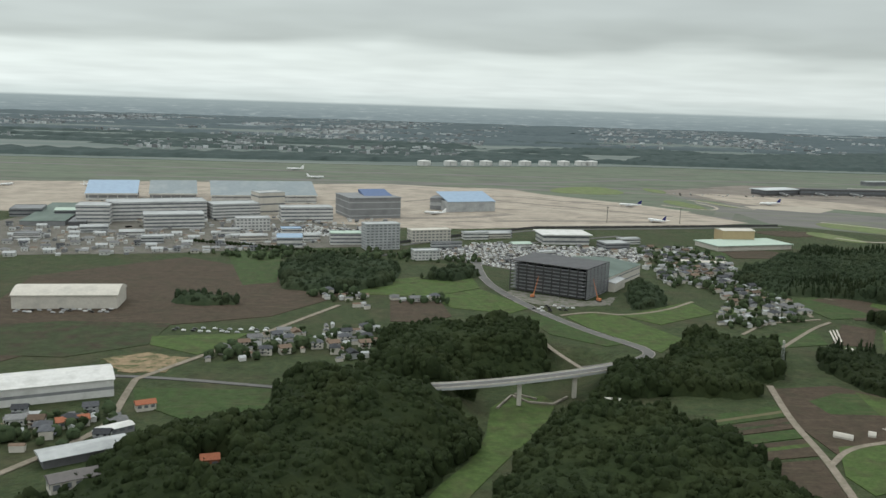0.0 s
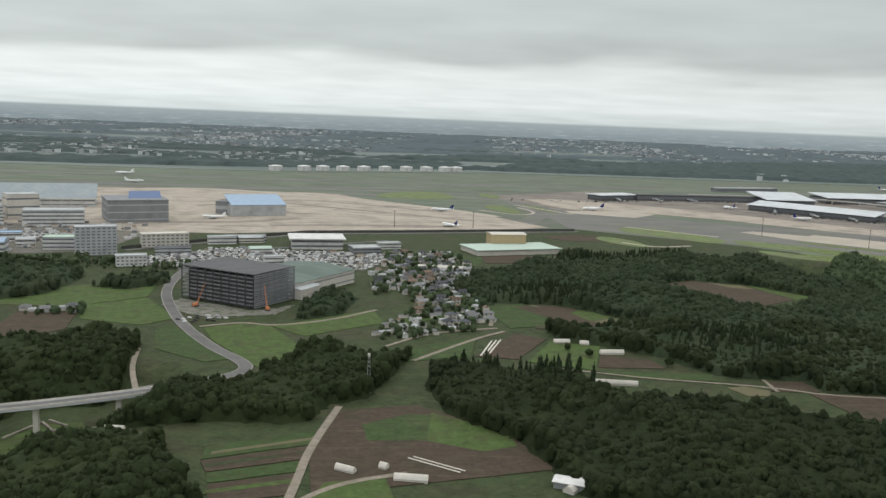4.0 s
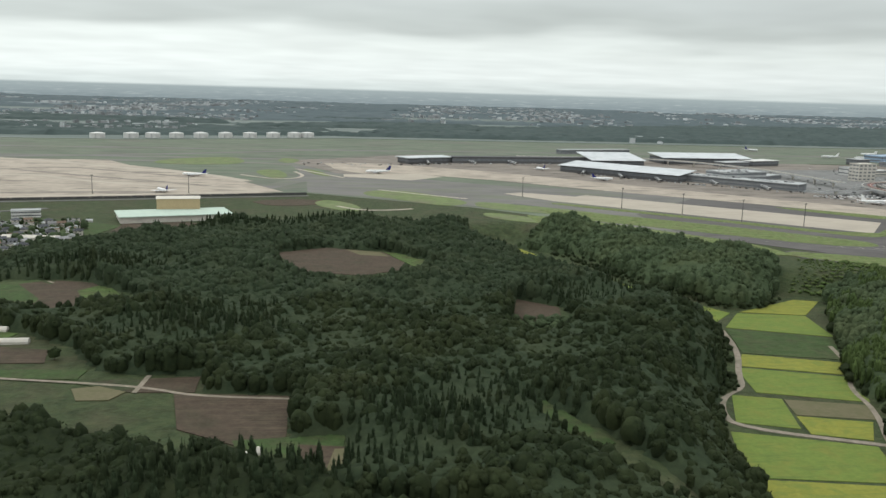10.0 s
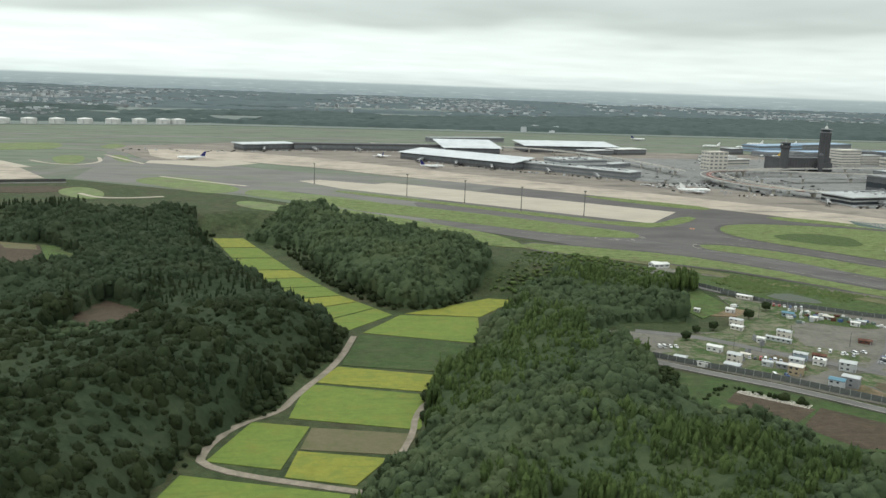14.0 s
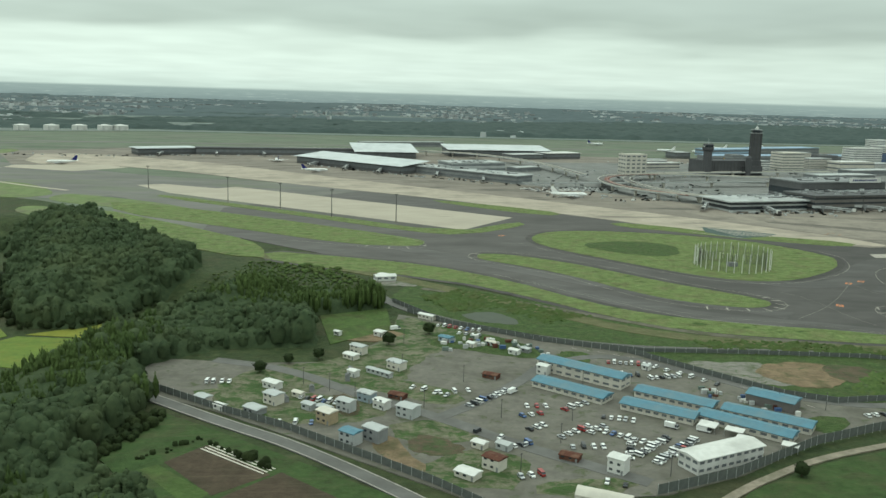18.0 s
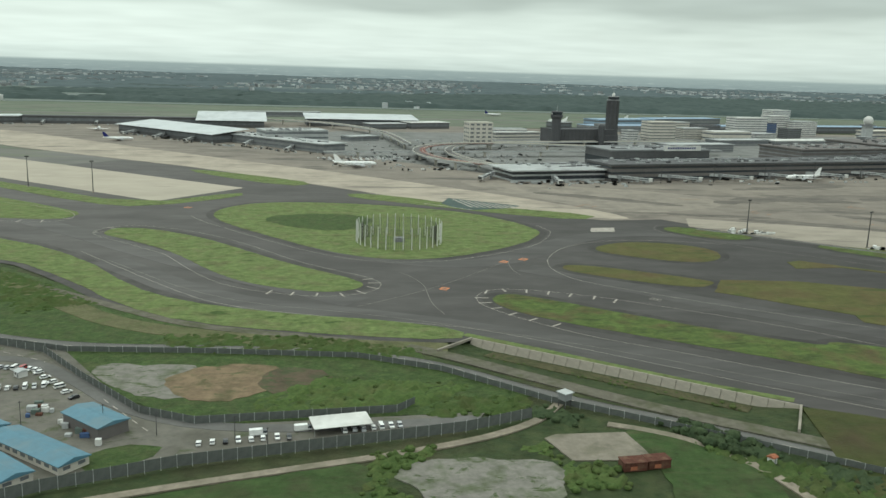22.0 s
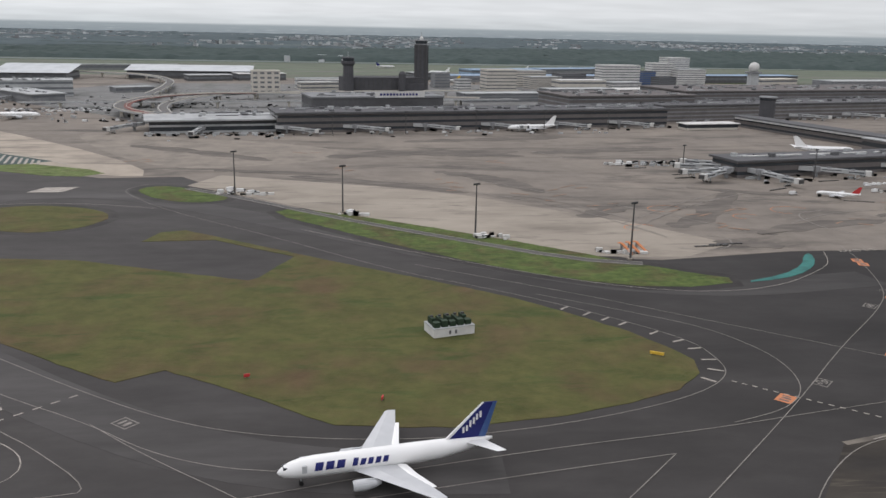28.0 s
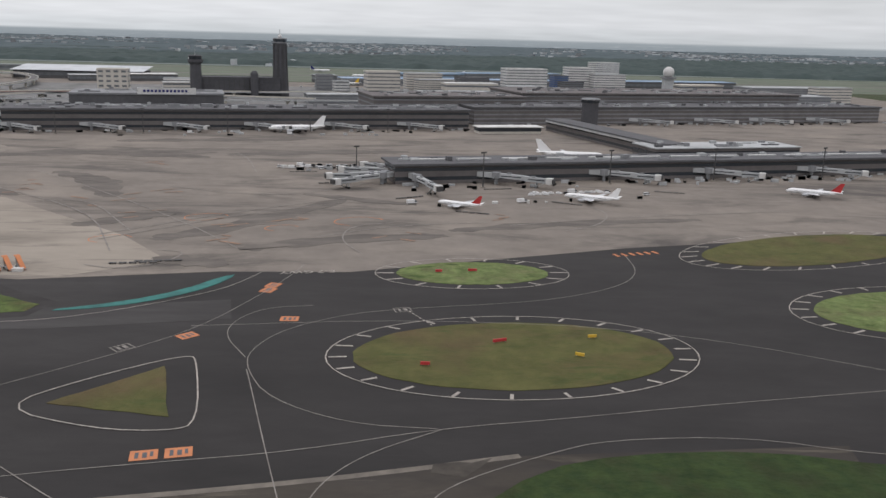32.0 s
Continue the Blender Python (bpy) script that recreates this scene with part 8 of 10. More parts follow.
for x, y, a in ((2270, 1200, 15), (2285, 1190, 200), (2320, 1130, 30), (2356, 1092, -20), (2420, 1128, -30), (2500, 1175, -20), (2195, 962, 8), (2205, 966, 8), (2440, 1150, -20), (2240, 1232, 12), (2292, 1250, 12), (2380, 1170, 15)):
    cargo_dolly(x, y, a)

# ---- oil tanks ----
tank_me = tube("shell", "white", [((0, 0, 0), (1, 0, 0), (0, 1, 0), 23, 23), ((0, 0, 15), (1, 0, 0), (0, 1, 0), 23, 23)], 28)
tank_top = tube("roof", "white", [((0, 0, 15), (1, 0, 0), (0, 1, 0), 23.3, 23.3), ((0, 0, 15.6), (1, 0, 0), (0, 1, 0), 23.3, 23.3), ((0, 0, 19), (1, 0, 0), (0, 1, 0), 2, 2)], 28)
for x, y in ((-60, 3010), (32, 3050), (93, 3078), (161, 3110), (233, 3143), (308, 3178), (385, 3214), (460, 3250), (530, 3283), (575, 3303)):
    t = thing("storage_tank", pose(x, y, -0.2), "large white cylindrical fuel storage tank", "tank", "fuel tanks")
    part("shell", tank_me, t)
    part("roof", tank_top, t)
    part("stair", boxes("stair", "steel", [(-1, 1, -24.3, -22.8, 0, 15)]), t)

# ---- houses ----
def house(x, y, turn, kind):
    """A small Japanese house: plastered walls, tiled hip or gable roof, eaves, windows and a lean-to."""
    L, D, h, roof, rk, wall, lb = kind
    t = thing("house", pose(x, y, 0, 0, 0, turn), lb, "house", "village houses")
    part("wall", boxes("wall", wall, [(0, L, 0, D, -0.4, h)]), t)
    part("roof", roof_mesh(rk, roof, L, D, h, 2.3 if rk != "flat" else 1, 0.7 if rk != "flat" else 0.1), t)
    if h > 4:
        part("lean_to", boxes("lean_to", roof, [(-0.3, L * 0.6, -1.8, 0, 2.6, 2.9)]), t)
    win = boxes("window", "glass", [(-0.8, 0.8, -0.06, 0.05, 0, 1.2)])
    for k in range(2):
        part("window", win, t, at=pose(L * (0.27 + 0.46 * k), 0, 1.0))
        if h > 4:
            part("window", win, t, at=pose(L * (0.27 + 0.46 * k), 0, 3.6))
    part("window", win, t, at=pose(L, D / 2, 1.2, 0, 0, 90))
    return t


KINDS = [(10, 8, 5.4, "tile_dark", "hip", "white_soft", "two-storey cream house with a dark tiled hip roof"), (11, 8, 3.2, "tile_mid", "hip", "white_soft", "low cream house with a grey tiled roof"), (9, 7, 5.2, "tile_brown", "gable", "white_soft", "cream house with a brown gable roof"),
         (12, 8, 4.0, "tile_mid", "gable", "white", "white house with a grey gable roof"), (9, 7, 5.0, "tile_dark", "gable", "grey_light", "grey house with a dark gable roof"), (14, 9, 4.5, "grey_light", "gable", "white", "white shed with a pale metal roof"), (8, 6, 3.0, "grey_light", "flat", "white", "small white flat-roofed outbuilding")]
made_houses = {}


def place_house(x, y, turn, k):
    if k in made_houses:
        copy_thing(made_houses[k], pose(x, y, float(land([x], [y])[0]) + 0.4, 0, 0, turn))
    else:
        made_houses[k] = house(x, y, turn, KINDS[k])


VILLAGES = [([(290, 862), (327, 935), (300, 1075), (346, 1192), (388, 1020), (398, 894), (372, 850), (314, 815), (272, 812)], 24), ([(-104, 730), (-54, 786), (-44, 710), (-54, 660), (-77, 665)], 20), ([(-187, 654), (-162, 724), (-119, 758), (-99, 695), (-148, 658)], 21), ([(-286, 520), (-215, 540), (-178, 510), (-189, 482), (-249, 470)], 20),
            ([(300, 1290), (387, 1311), (410, 1171), (376, 1049), (277, 1000), (278, 1108)], 23), ([(-45, 900), (10, 905), (20, 880), (-40, 870)], 20), ([(-150, 905), (-100, 870), (-70, 900), (-100, 925)], 21)]
TOWN_EDGE = [(-340, 1130), (-240, 1190), (-100, 1200), (40, 1180), (60, 1120), (-60, 1115), (-190, 1095)]
for poly, pitch in VILLAGES:
    X, Y = scatter([poly], [], pitch, 0.3)
    for x, y in zip(X, Y):
        place_house(float(x), float(y), random.choice((12, 20, 28, 102, 110)) + random.uniform(-8, 8), random.choices(range(7), (5, 4, 3, 3, 3, 0, 2))[0])
building("house", (-131, 461), (-121, 464), 8, 6, "terracotta", "terracotta", "small orange house among the trees", 1, 2, "gable", 2.5, 0.5, "house", z=-4)
TREES = []


def tree(x, y, h, turn, label="leafy green garden tree by a house", group="garden trees"):
    """A tree with a tapered trunk, limbs and an uneven leafy crown."""
    k = random.randrange(6)
    if len(TREES) < 6:
        k = len(TREES)
        t = thing("tree", pose(x, y, 0, 0, 0, turn), label, "tree", group)
        part("trunk", tube("trunk", "bark", [((0, 0, -0.05), (1, 0, 0), (0, 1, 0), 0.035, 0.035), ((0.01, 0, 0.3), (1, 0, 0), (0, 1, 0), 0.022, 0.022), ((0.0, 0.01, 0.6), (1, 0, 0), (0, 1, 0), 0.01, 0.01)], 6), t)
        v, f = crown("leafy", 7, 140)
        v = v * np.array([0.95, 0.95, 0.85]) + np.array([0, 0, 0.15])
        part("crown", array_mesh("crown", v, f, "leaf"), t)
        TREES.append(t)
    else:
        t = copy_thing(TREES[k], pose(x, y, 0, 0, 0, turn))
        tagged(t, label, group=group)
    t.scale = (h, h, h)
    t.location.z = float(land([x], [y])[0])


for poly, _ in VILLAGES:
    X, Y = scatter([poly], [], 23)
    for x, y in zip(X, Y):
        tree(float(x), float(y), random.uniform(4, 8.5), random.uniform(0, 360))

vx, vy = scatter([p for p, _ in VILLAGES] + [TOWN_EDGE], [], 12.5)
wood("garden_trees", "leaf_mid", (vx, vy), LEAFY_FAR, (4, 9), 1.0, "dark garden trees and hedges between houses")
wood("copse", "leaf", scatter([[(1505, 640), (1515, 655), (1545, 662), (1565, 645), (1555, 625), (1510, 625)]], [], 4.2), LEAFY, (4, 7.5), 0.9, "dark green copse beside the meadow")
SCRUB = [[(1345, 905), (1325, 960), (1360, 985), (1400, 945), (1440, 900), (1400, 880), (1392, 905)], [(1480, 845), (1560, 835), (1610, 812), (1600, 800), (1490, 815)], [(1560, 780), (1625, 765), (1600, 742), (1540, 736), (1530, 750)], [(1690, 705), (1735, 675), (1760, 640), (1720, 650)], [(1600, 752), (1645, 750), (1650, 735), (1600, 728)]]
POND_GAP = [[(1340, 912), (1378, 924), (1394, 880), (1355, 880)]]
wood("scrub", "scrub", scatter(SCRUB, POND_GAP, 4.6), BUSH, (0.5, 1.3), 1.9, "low green scrub on weedy ground", canopy(SCRUB, POND_GAP, 0.9, 2.4))

# the town beside the hangars: small blocks, with parked cars
TOWN = [(-682, 1323), (-565, 1317), (-351, 1325), (-240, 1190), (-216, 1172), (-356, 1123), (-560, 1066)]
TOWN_2 = [(-44, 1180), (72, 1304), (202, 1290), (330, 1300), (264, 1146), (179, 1198), (100, 1080), (63, 1112)]
X, Y = scatter([TOWN], [], 36, 0.35)
for x, y in zip(X, Y):
    place_house(float(x), float(y), 16 + random.uniform(-6, 6), random.choices(range(7), (2, 3, 1, 4, 2, 6, 4))[0])
for k, (x, y, L, D, h, wm, rm) in enumerate(((-470, 1250, 36, 18, 8, "white", "grey_light"), (-420, 1200, 30, 22, 9, "grey_light", "grey_light"), (-330, 1290, 28, 14, 10, "white", "grey_light"), (-290, 1240, 40, 16, 9, "white_soft", "grey_light"), (-240, 1300, 30, 20, 12, "white", "blue_pale"), (-200, 1260, 24, 16, 10, "white", "grey_light"),
                                             (-540, 1280, 40, 18, 9, "grey_light", "grey_light"), (-600, 1200, 34, 20, 8, "white", "grey"), (40, 1330, 40, 16, 10, "white", "grey_light"), (80, 1350, 36, 18, 8, "white_soft", "grey_light"), (110, 1255, 30, 16, 7, "white", "green_pale"), (60, 1350, 60, 12, 9, "grey_light", "grey"),
                                             (250, 1270, 40, 30, 9, "grey", "grey_light"), (285, 1330, 34, 16, 8, "white", "grey_light"), (140, 1175, 24, 14, 9, "white", "grey_light"), (-10, 1230, 46, 8, 9, "grey_light", "grey"), (-640, 1420, 60, 40, 14, "grey", "green_pale"), (-720, 1430, 50, 60, 12, "grey", "grey"), (-700, 1270, 30, 16, 8, "white", "tile_brown"))):
    a = radians(17)
    building("workshop", (x, y), (x + L * math.cos(a), y + L * math.sin(a)), D, h, wm, rm, "low workshop building beside the maintenance base", 2, 0, random.choice(("flat", "gable")), 2.5, 0.3, "building", "glass", 0.3)


def car_stuff(name, poly, pitch, label):
    X, Y = scatter([poly], [], pitch, 0.25)
    groups = {"car_white": [], "car_silver": [], "car_black": []}
    for x, y in zip(X, Y):
        if random.random() < 0.85:
            groups[random.choices(list(groups), (6, 3, 3))[0]].append((x, y))
    for c, pl in groups.items():
        items = []
        for x, y in pl:
            items += [(x - 2.1, x + 2.1, y - 0.85, y + 0.85, 0.25, 0.95), (x - 1.5, x + 0.9, y - 0.75, y + 0.75, 0.95, 1.5)]
        tagged(new(name, boxes(name, c, items)), f"{PAINT_WORD[c]} {label}", "cars", kind="stuff")


patch("car_park", "lot", TOWN_2, 0.02, "grey asphalt car park full of cars", "car park")
patch("car_park", "lot", [(-270, 1395), (-180, 1420), (-120, 1400), (-110, 1330), (-250, 1300)], 0.02, "grey asphalt staff car park", "car park")
patch("works_yard", "lot", [(-700, 1480), (-300, 1600), (-60, 1480), (-90, 1240), (-260, 1180), (-360, 1130), (-560, 1080), (-720, 1300)], -0.1, "grey paved works yard", "yard")
car_stuff("parked_cars", TOWN_2, 6.5, "cars packed in a large car park")
car_stuff("parked_cars", [(-270, 1395), (-180, 1420), (-120, 1400), (-110, 1330), (-250, 1300)], 6.5, "cars in the staff car park")
car_stuff("parked_cars", [(1560, 1700), (1700, 1740), (1690, 1690), (1580, 1650)], 9, "service vehicles beside the terminal")
car_stuff("parked_cars", [(-405, 802), (-315, 815), (-312, 800), (-400, 786)], 7, "cars before the cream warehouse")
car_stuff("parked_cars", [(-240, 750), (-150, 760), (-150, 745), (-235, 735)], 8, "cars on a farm yard")
car_stuff("parked_cars", [(2405, 1150), (2470, 1165), (2468, 1172), (2400, 1158)], 5, "cars parked under the pier")
car_stuff("parked_cars", [(90, 880), (130, 895), (150, 870), (110, 850)], 9, "cars and stores on the building site")
for k in range(40):
    tree(-350 + 6.2 * k, 1222 - 2.0 * k + random.uniform(-1, 1), random.uniform(5, 8), random.uniform(0, 360), "small round street tree in a row", "street trees")
for x, y in ((1448, 652), (1256, 812), (1240, 805), (1296, 838), (1322, 860), (1226, 790), (2090, 590), (460, 770), (446, 790), (305, 745), (520, 745), (550, 745)):
    tree(x, y, random.uniform(6, 9), random.uniform(0, 360), "lone leafy tree at a field edge", "lone trees")


def roof_stuff(name, walls, roof, polys, pitch, seed, label, k_=0.75):
    """Small sheds and outhouses with gabled roofs, joined, packed between the houses."""
    r = np.random.default_rng(seed)
    X, Y = scatter(polys, [], pitch, 0.42)
    v, f, wv, wf = [], [], [], []
    for x, y in zip(X, Y):
        L, D, h, a = k_ * r.uniform(3, 7), k_ * r.uniform(2.2, 4), r.uniform(2.4, 4.2), radians(r.choice((15, 25, 105)) + r.uniform(-8, 8))
        z = float(land([x], [y])[0])
        c, s_ = math.cos(a), math.sin(a)
        def at(px, py, pz):
            return (x + c * px - s_ * py, y + s_ * px + c * py, z + pz)
        k = len(v)
        v += [at(-L, -D, h), at(L, -D, h), at(L, D, h), at(-L, D, h), at(-L, 0, h + D * 0.5), at(L, 0, h + D * 0.5)]
        f += [tuple(k + i for i in q) for q in ((0, 1, 5, 4), (2, 3, 4, 5), (3, 0, 4), (1, 2, 5), (3, 2, 1, 0))]
        k = len(wv)
        wv += [at(px * 0.92, py * 0.9, pz) for px, py, pz in box_pts(-L, L, -D, D, -0.3, h)]
        wf += [tuple(k + i for i in q) for q in BOX_FACES]
    t = thing(name, pose(0, 0, 0), label, "sheds", kind="stuff")
    part("roofs", mesh_of("roofs", v, f, roof), t)
    part("walls", mesh_of("walls", wv, wf, walls), t)


for k, (wm, rm, lb) in enumerate((("white_soft", "tile_mid", "small grey-roofed sheds between village houses"), ("white", "grey_light", "white farm sheds with pale roofs"), ("white_soft", "tile_brown", "brown-roofed outhouses between village houses"))):
    roof_stuff("village_sheds", wm, rm, [p for p, _ in VILLAGES] + [[(-148, 735), (-84, 792), (-58, 748), (-53, 669), (-96, 706)], [(-99, 869), (-85, 889), (-45, 853), (-61, 826)]], (27, 30, 36, 40)[k], 40 + k, lb)
for k, (wm, rm) in enumerate((("white", "grey_light"), ("grey", "tile_mid"), ("white_soft", "tile_brown"))):
    roof_stuff("works_sheds", wm, rm, [TOWN, TOWN_2, [(-540, 1480), (-100, 1560), (-60, 1300), (-260, 1190), (-400, 1250)]], 40 + 5 * k, 60 + k, "small sheds and huts of the works quarter")

roof_stuff("store_huts", "grey", "tile_mid", [[(1225, 735), (1262, 795), (1290, 830), (1310, 815), (1285, 770), (1262, 720)]], 24, 82, "grey site huts and stacked stores", 0.4)

# ---- works compound ----
def cabin(x, y, turn, L, D, h, wall, roof, lb):
    t = thing("site_cabin", pose(x, y, 0.05, 0, 0, turn), lb, "cabin", "cabins in the compound")
    part("wall", boxes("wall", wall, [(0, L, 0, D, 0, h)]), t)
    part("roof", roof_mesh("gable", roof, L, D, h, 0.6, 0.35), t)
    win = boxes("window", "glass", [(-0.7, 0.7, -0.05, 0.05, 0, 1.0)])
    for f in range(1 if h < 4 else 2):
        for k in range(max(1, int(L / 3.2))):
            part("window", win, t, at=pose(1.6 + 3.2 * k, 0, 1.1 + 2.7 * f))
    part("door", boxes("door", "grey", [(L - 1.2, L - 0.3, -0.06, 0.05, 0, 2.0)]), t)


WALL_WORD = {"white": "white", "white_soft": "cream", "grey": "grey", "grey_light": "pale grey", "ochre": "ochre", "blue_grey": "blue-grey"}
ROOF_WORD = {"white": "white", "white_soft": "cream", "grey": "grey", "grey_light": "pale", "blue_roof": "blue", "rust": "rusty"}
for x, y, L, D, h, wl, rf in (
    (1229, 767, 9, 5, 3.4, "white", "white"), (1199, 749, 7, 5, 2.8, "white_soft", "grey_light"), (1209, 738, 6, 3, 2.6, "white", "white"), (1223, 733, 9, 6, 3.0, "grey", "grey_light"), (1231, 745, 8, 6, 5.2, "white_soft", "grey_light"), (1249, 736, 6, 4, 3.0, "grey_light", "grey_light"),
    (1256, 732, 7, 4, 3.0, "grey", "grey_light"), (1256, 720, 8, 6, 5.6, "ochre", "white_soft"), (1265, 734, 8, 5, 5.2, "grey_light", "grey_light"), (1266, 696, 8, 6, 5.6, "grey_light", "blue_roof"), (1276, 699, 9, 6, 6.0, "grey", "grey_light"), (1275, 746, 8, 5, 4.6, "blue_grey", "grey_light"),
    (1282, 736, 7, 5, 4.0, "white", "white"), (1292, 725, 9, 7, 5.2, "grey_light", "grey_light"), (1244, 753, 6, 3, 2.6, "white_soft", "white_soft"), (1271, 782, 5, 4, 3.4, "white", "white"), (1281, 788, 16, 3, 2.6, "grey_light", "grey_light"), (1292, 794, 9, 6, 4.5, "white_soft", "grey_light"),
    (1273, 823, 9, 5, 4.8, "white_soft", "grey_light"), (1269, 813, 8, 5, 2.8, "white_soft", "white"), (1264, 859, 4, 3, 2.6, "white", "white"), (1288, 857, 6, 5, 3.0, "white", "white"), (1298, 1021, 10, 8, 3.5, "white", "white"), (1253, 939, 6, 5, 4.0, "grey", "grey"),
    (1322, 668, 8, 6, 5.0, "white_soft", "rust"), (1310, 661, 9, 6, 2.6, "white_soft", "white"), (1321, 688, 6, 4, 2.8, "white_soft", "white"), (1331, 686, 6, 4, 2.8, "grey_light", "grey_light"), (1371, 661, 7, 6, 6.5, "white", "white"), (1371, 782, 6, 5, 5.0, "white", "white"),
    (1326, 845, 8, 5, 3.0, "blue_grey", "blue_roof"), (1341, 833, 5, 4, 2.6, "white_soft", "white"), (1363, 818, 6, 4, 2.8, "white", "white"), (1353, 836, 7, 3, 2.6, "grey_light", "white_soft"), (1319, 899, 12, 4, 3.0, "white_soft", "white"), (1431, 787, 4, 4, 2.6, "white", "grey_light"),
    (1371, 821, 5, 4, 2.6, "grey", "grey_light"),
):
    cabin(x, y, -43 + random.uniform(-3, 3), L, D, h, wl, rf, f"{'two-storey' if h > 4 else 'single-storey'} {WALL_WORD[wl]} site cabin with a {ROOF_WORD[rf]} roof")
for x, y in ((1341, 777), (1355, 674), (1290, 749)):
    cabin(x, y, -35, 8, 5, 2.2, "rust", "rust", "rusty red steel container in the yard")
for x, y, L, D in ((1425, 700, 8, 8), (1435, 694, 8, 6), (1436, 685, 7, 5), (1452, 676, 7, 6), (1556, 716, 22, 12), (1380, 792, 6, 6)):
    t = thing("open_shelter", pose(x, y, 0.05, 0, 0, -38 if x < 1500 else 10), "open shelter with a flat white roof", "shelter", "shelters in the compound")
    part("roof", boxes("roof", "white", [(0, L, 0, D, 2.8, 3.0)]), t)
    for px_, py_ in ((0.2, 0.2), (L - 0.2, 0.2), (L - 0.2, D - 0.2), (0.2, D - 0.2)):
        part("post", pole_mesh("post", "steel", 2.8, 0.08, 0.08, 6), t, at=pose(px_, py_, 0))
for mat, pts, lb in (("lot_weedy", [(1240, 800), (1262, 800), (1300, 775), (1330, 750), (1318, 735), (1280, 760)], "worn sandy ground in the yard"), ("lot_weedy", [(1200, 760), (1225, 800), (1262, 806), (1297, 852), (1307, 905), (1330, 885), (1350, 868), (1330, 830), (1305, 800), (1300, 770), (1270, 775), (1240, 750)], "weedy beige ground of the yard"), ("lot_weedy", [(1262, 800), (1300, 845), (1305, 900), (1330, 880), (1318, 810), (1290, 780)], "weedy ground between cabins"), ("lot_weedy", [(1292, 665), (1320, 690), (1345, 675), (1335, 650), (1310, 648)], "weedy ground between cabins"),
                     ("lot_weedy", [(1285, 712), (1300, 722), (1318, 716), (1330, 702), (1318, 694), (1298, 690)], "bare brown and weedy soil in the yard"), ("weeds", [(1478, 692), (1500, 700), (1505, 715), (1480, 712)], "green patch beside the barracks"), ("lot_weedy", [(1195, 770), (1240, 760), (1290, 745), (1285, 720), (1240, 715), (1205, 745)], "patchy weeds round the cabins"), ("lot_weedy", [(1340, 655), (1385, 655), (1380, 645), (1340, 640)], "weedy edge of the yard")):
    patch("worn_ground", mat, pts, 0.06 + len(pts) * 0.004 + abs(pts[0][0] - 1200) * 0.0001, lb, "ground", 1)
ribbon("yard_lane", "road", [(1200, 812), (1240, 795), (1275, 755), (1312, 722), (1340, 690), (1385, 650)], 8, 0.12, 2, "paler lane across the yard", "road")
ribbon("yard_lane", "road", [(1312, 722), (1335, 742), (1362, 772), (1380, 800), (1420, 815), (1450, 790), (1490, 738), (1540, 722), (1620, 728)], 7, 0.135, 2, "paler lane across the yard", "road")


def fence(line, h, step, label):
    """Steel sheet fence: posts and panels along a line."""
    t = thing("fence", pose(0, 0, 0), label, "fence", "compound fences")
    post = pole_mesh("post", "steel", h + 0.5, 0.12, 0.12, 6, -0.4)
    panel = boxes("panel", "fence", [(0.1, step - 0.1, -0.04, 0.04, 0.1, h)])
    for (x0, y0), (x1, y1) in zip(line, line[1:]):
        d = math.hypot(x1 - x0, y1 - y0)
        n = max(1, round(d / step))
        a = math.degrees(math.atan2(y1 - y0, x1 - x0))
        for k in range(n):
            m = pose(x0 + (x1 - x0) * k / n, y0 + (y1 - y0) * k / n, 0, 0, 0, a)
            part("post", post, t, at=m)
            part("panel", panel, t, at=m @ Matrix.Diagonal((d / n / step, 1, 1, 1)))


fence([(1150, 790), (1215, 733), (1242, 713), (1279, 677), (1301, 655), (1320, 632)], 3.4, 5, "grey steel fence along the country road")
fence([(1384, 640), (1421, 653), (1472, 682), (1511, 696), (1612, 717), (1640, 728)], 4.2, 5, "tall grey steel fence round the compound")
fence([(1305, 942), (1335, 884), (1392, 841), (1434, 818), (1459, 783), (1490, 743), (1512, 731), (1588, 737), (1596, 745)], 3.2, 5.5, "dark grey steel fence beside the weedy ground")
fence([(1313, 914), (1346, 876), (1389, 842), (1444, 819), (1506, 813), (1576, 803), (1612, 783), (1652, 743), (1706, 704), (1760, 663)], 2.6, 6, "wire and steel perimeter fence along the road")
for x, y in ((1249, 770), (1274, 745), (1300, 790), (1306, 735), (1340, 720), (1336, 660), (1372, 715), (1395, 655), (1262, 760), (1305, 840), (1330, 770), (1360, 690), (1390, 760), (1450, 735), (1500, 722), (1528, 716), (1540, 705), (1480, 730)):
    t = thing("utility_pole", pose(x, y, 0, 0, 0, 40), "dark slender utility pole in the yard", "pole", "utility poles")
    part("pole", pole_mesh("pole", "steel_dark", 9.5, 0.17, 0.11, 6, -0.3), t)
    part("crossarm", boxes("crossarm", "steel_dark", [(-0.9, 0.9, -0.06, 0.06, 8.6, 8.75)]), t)

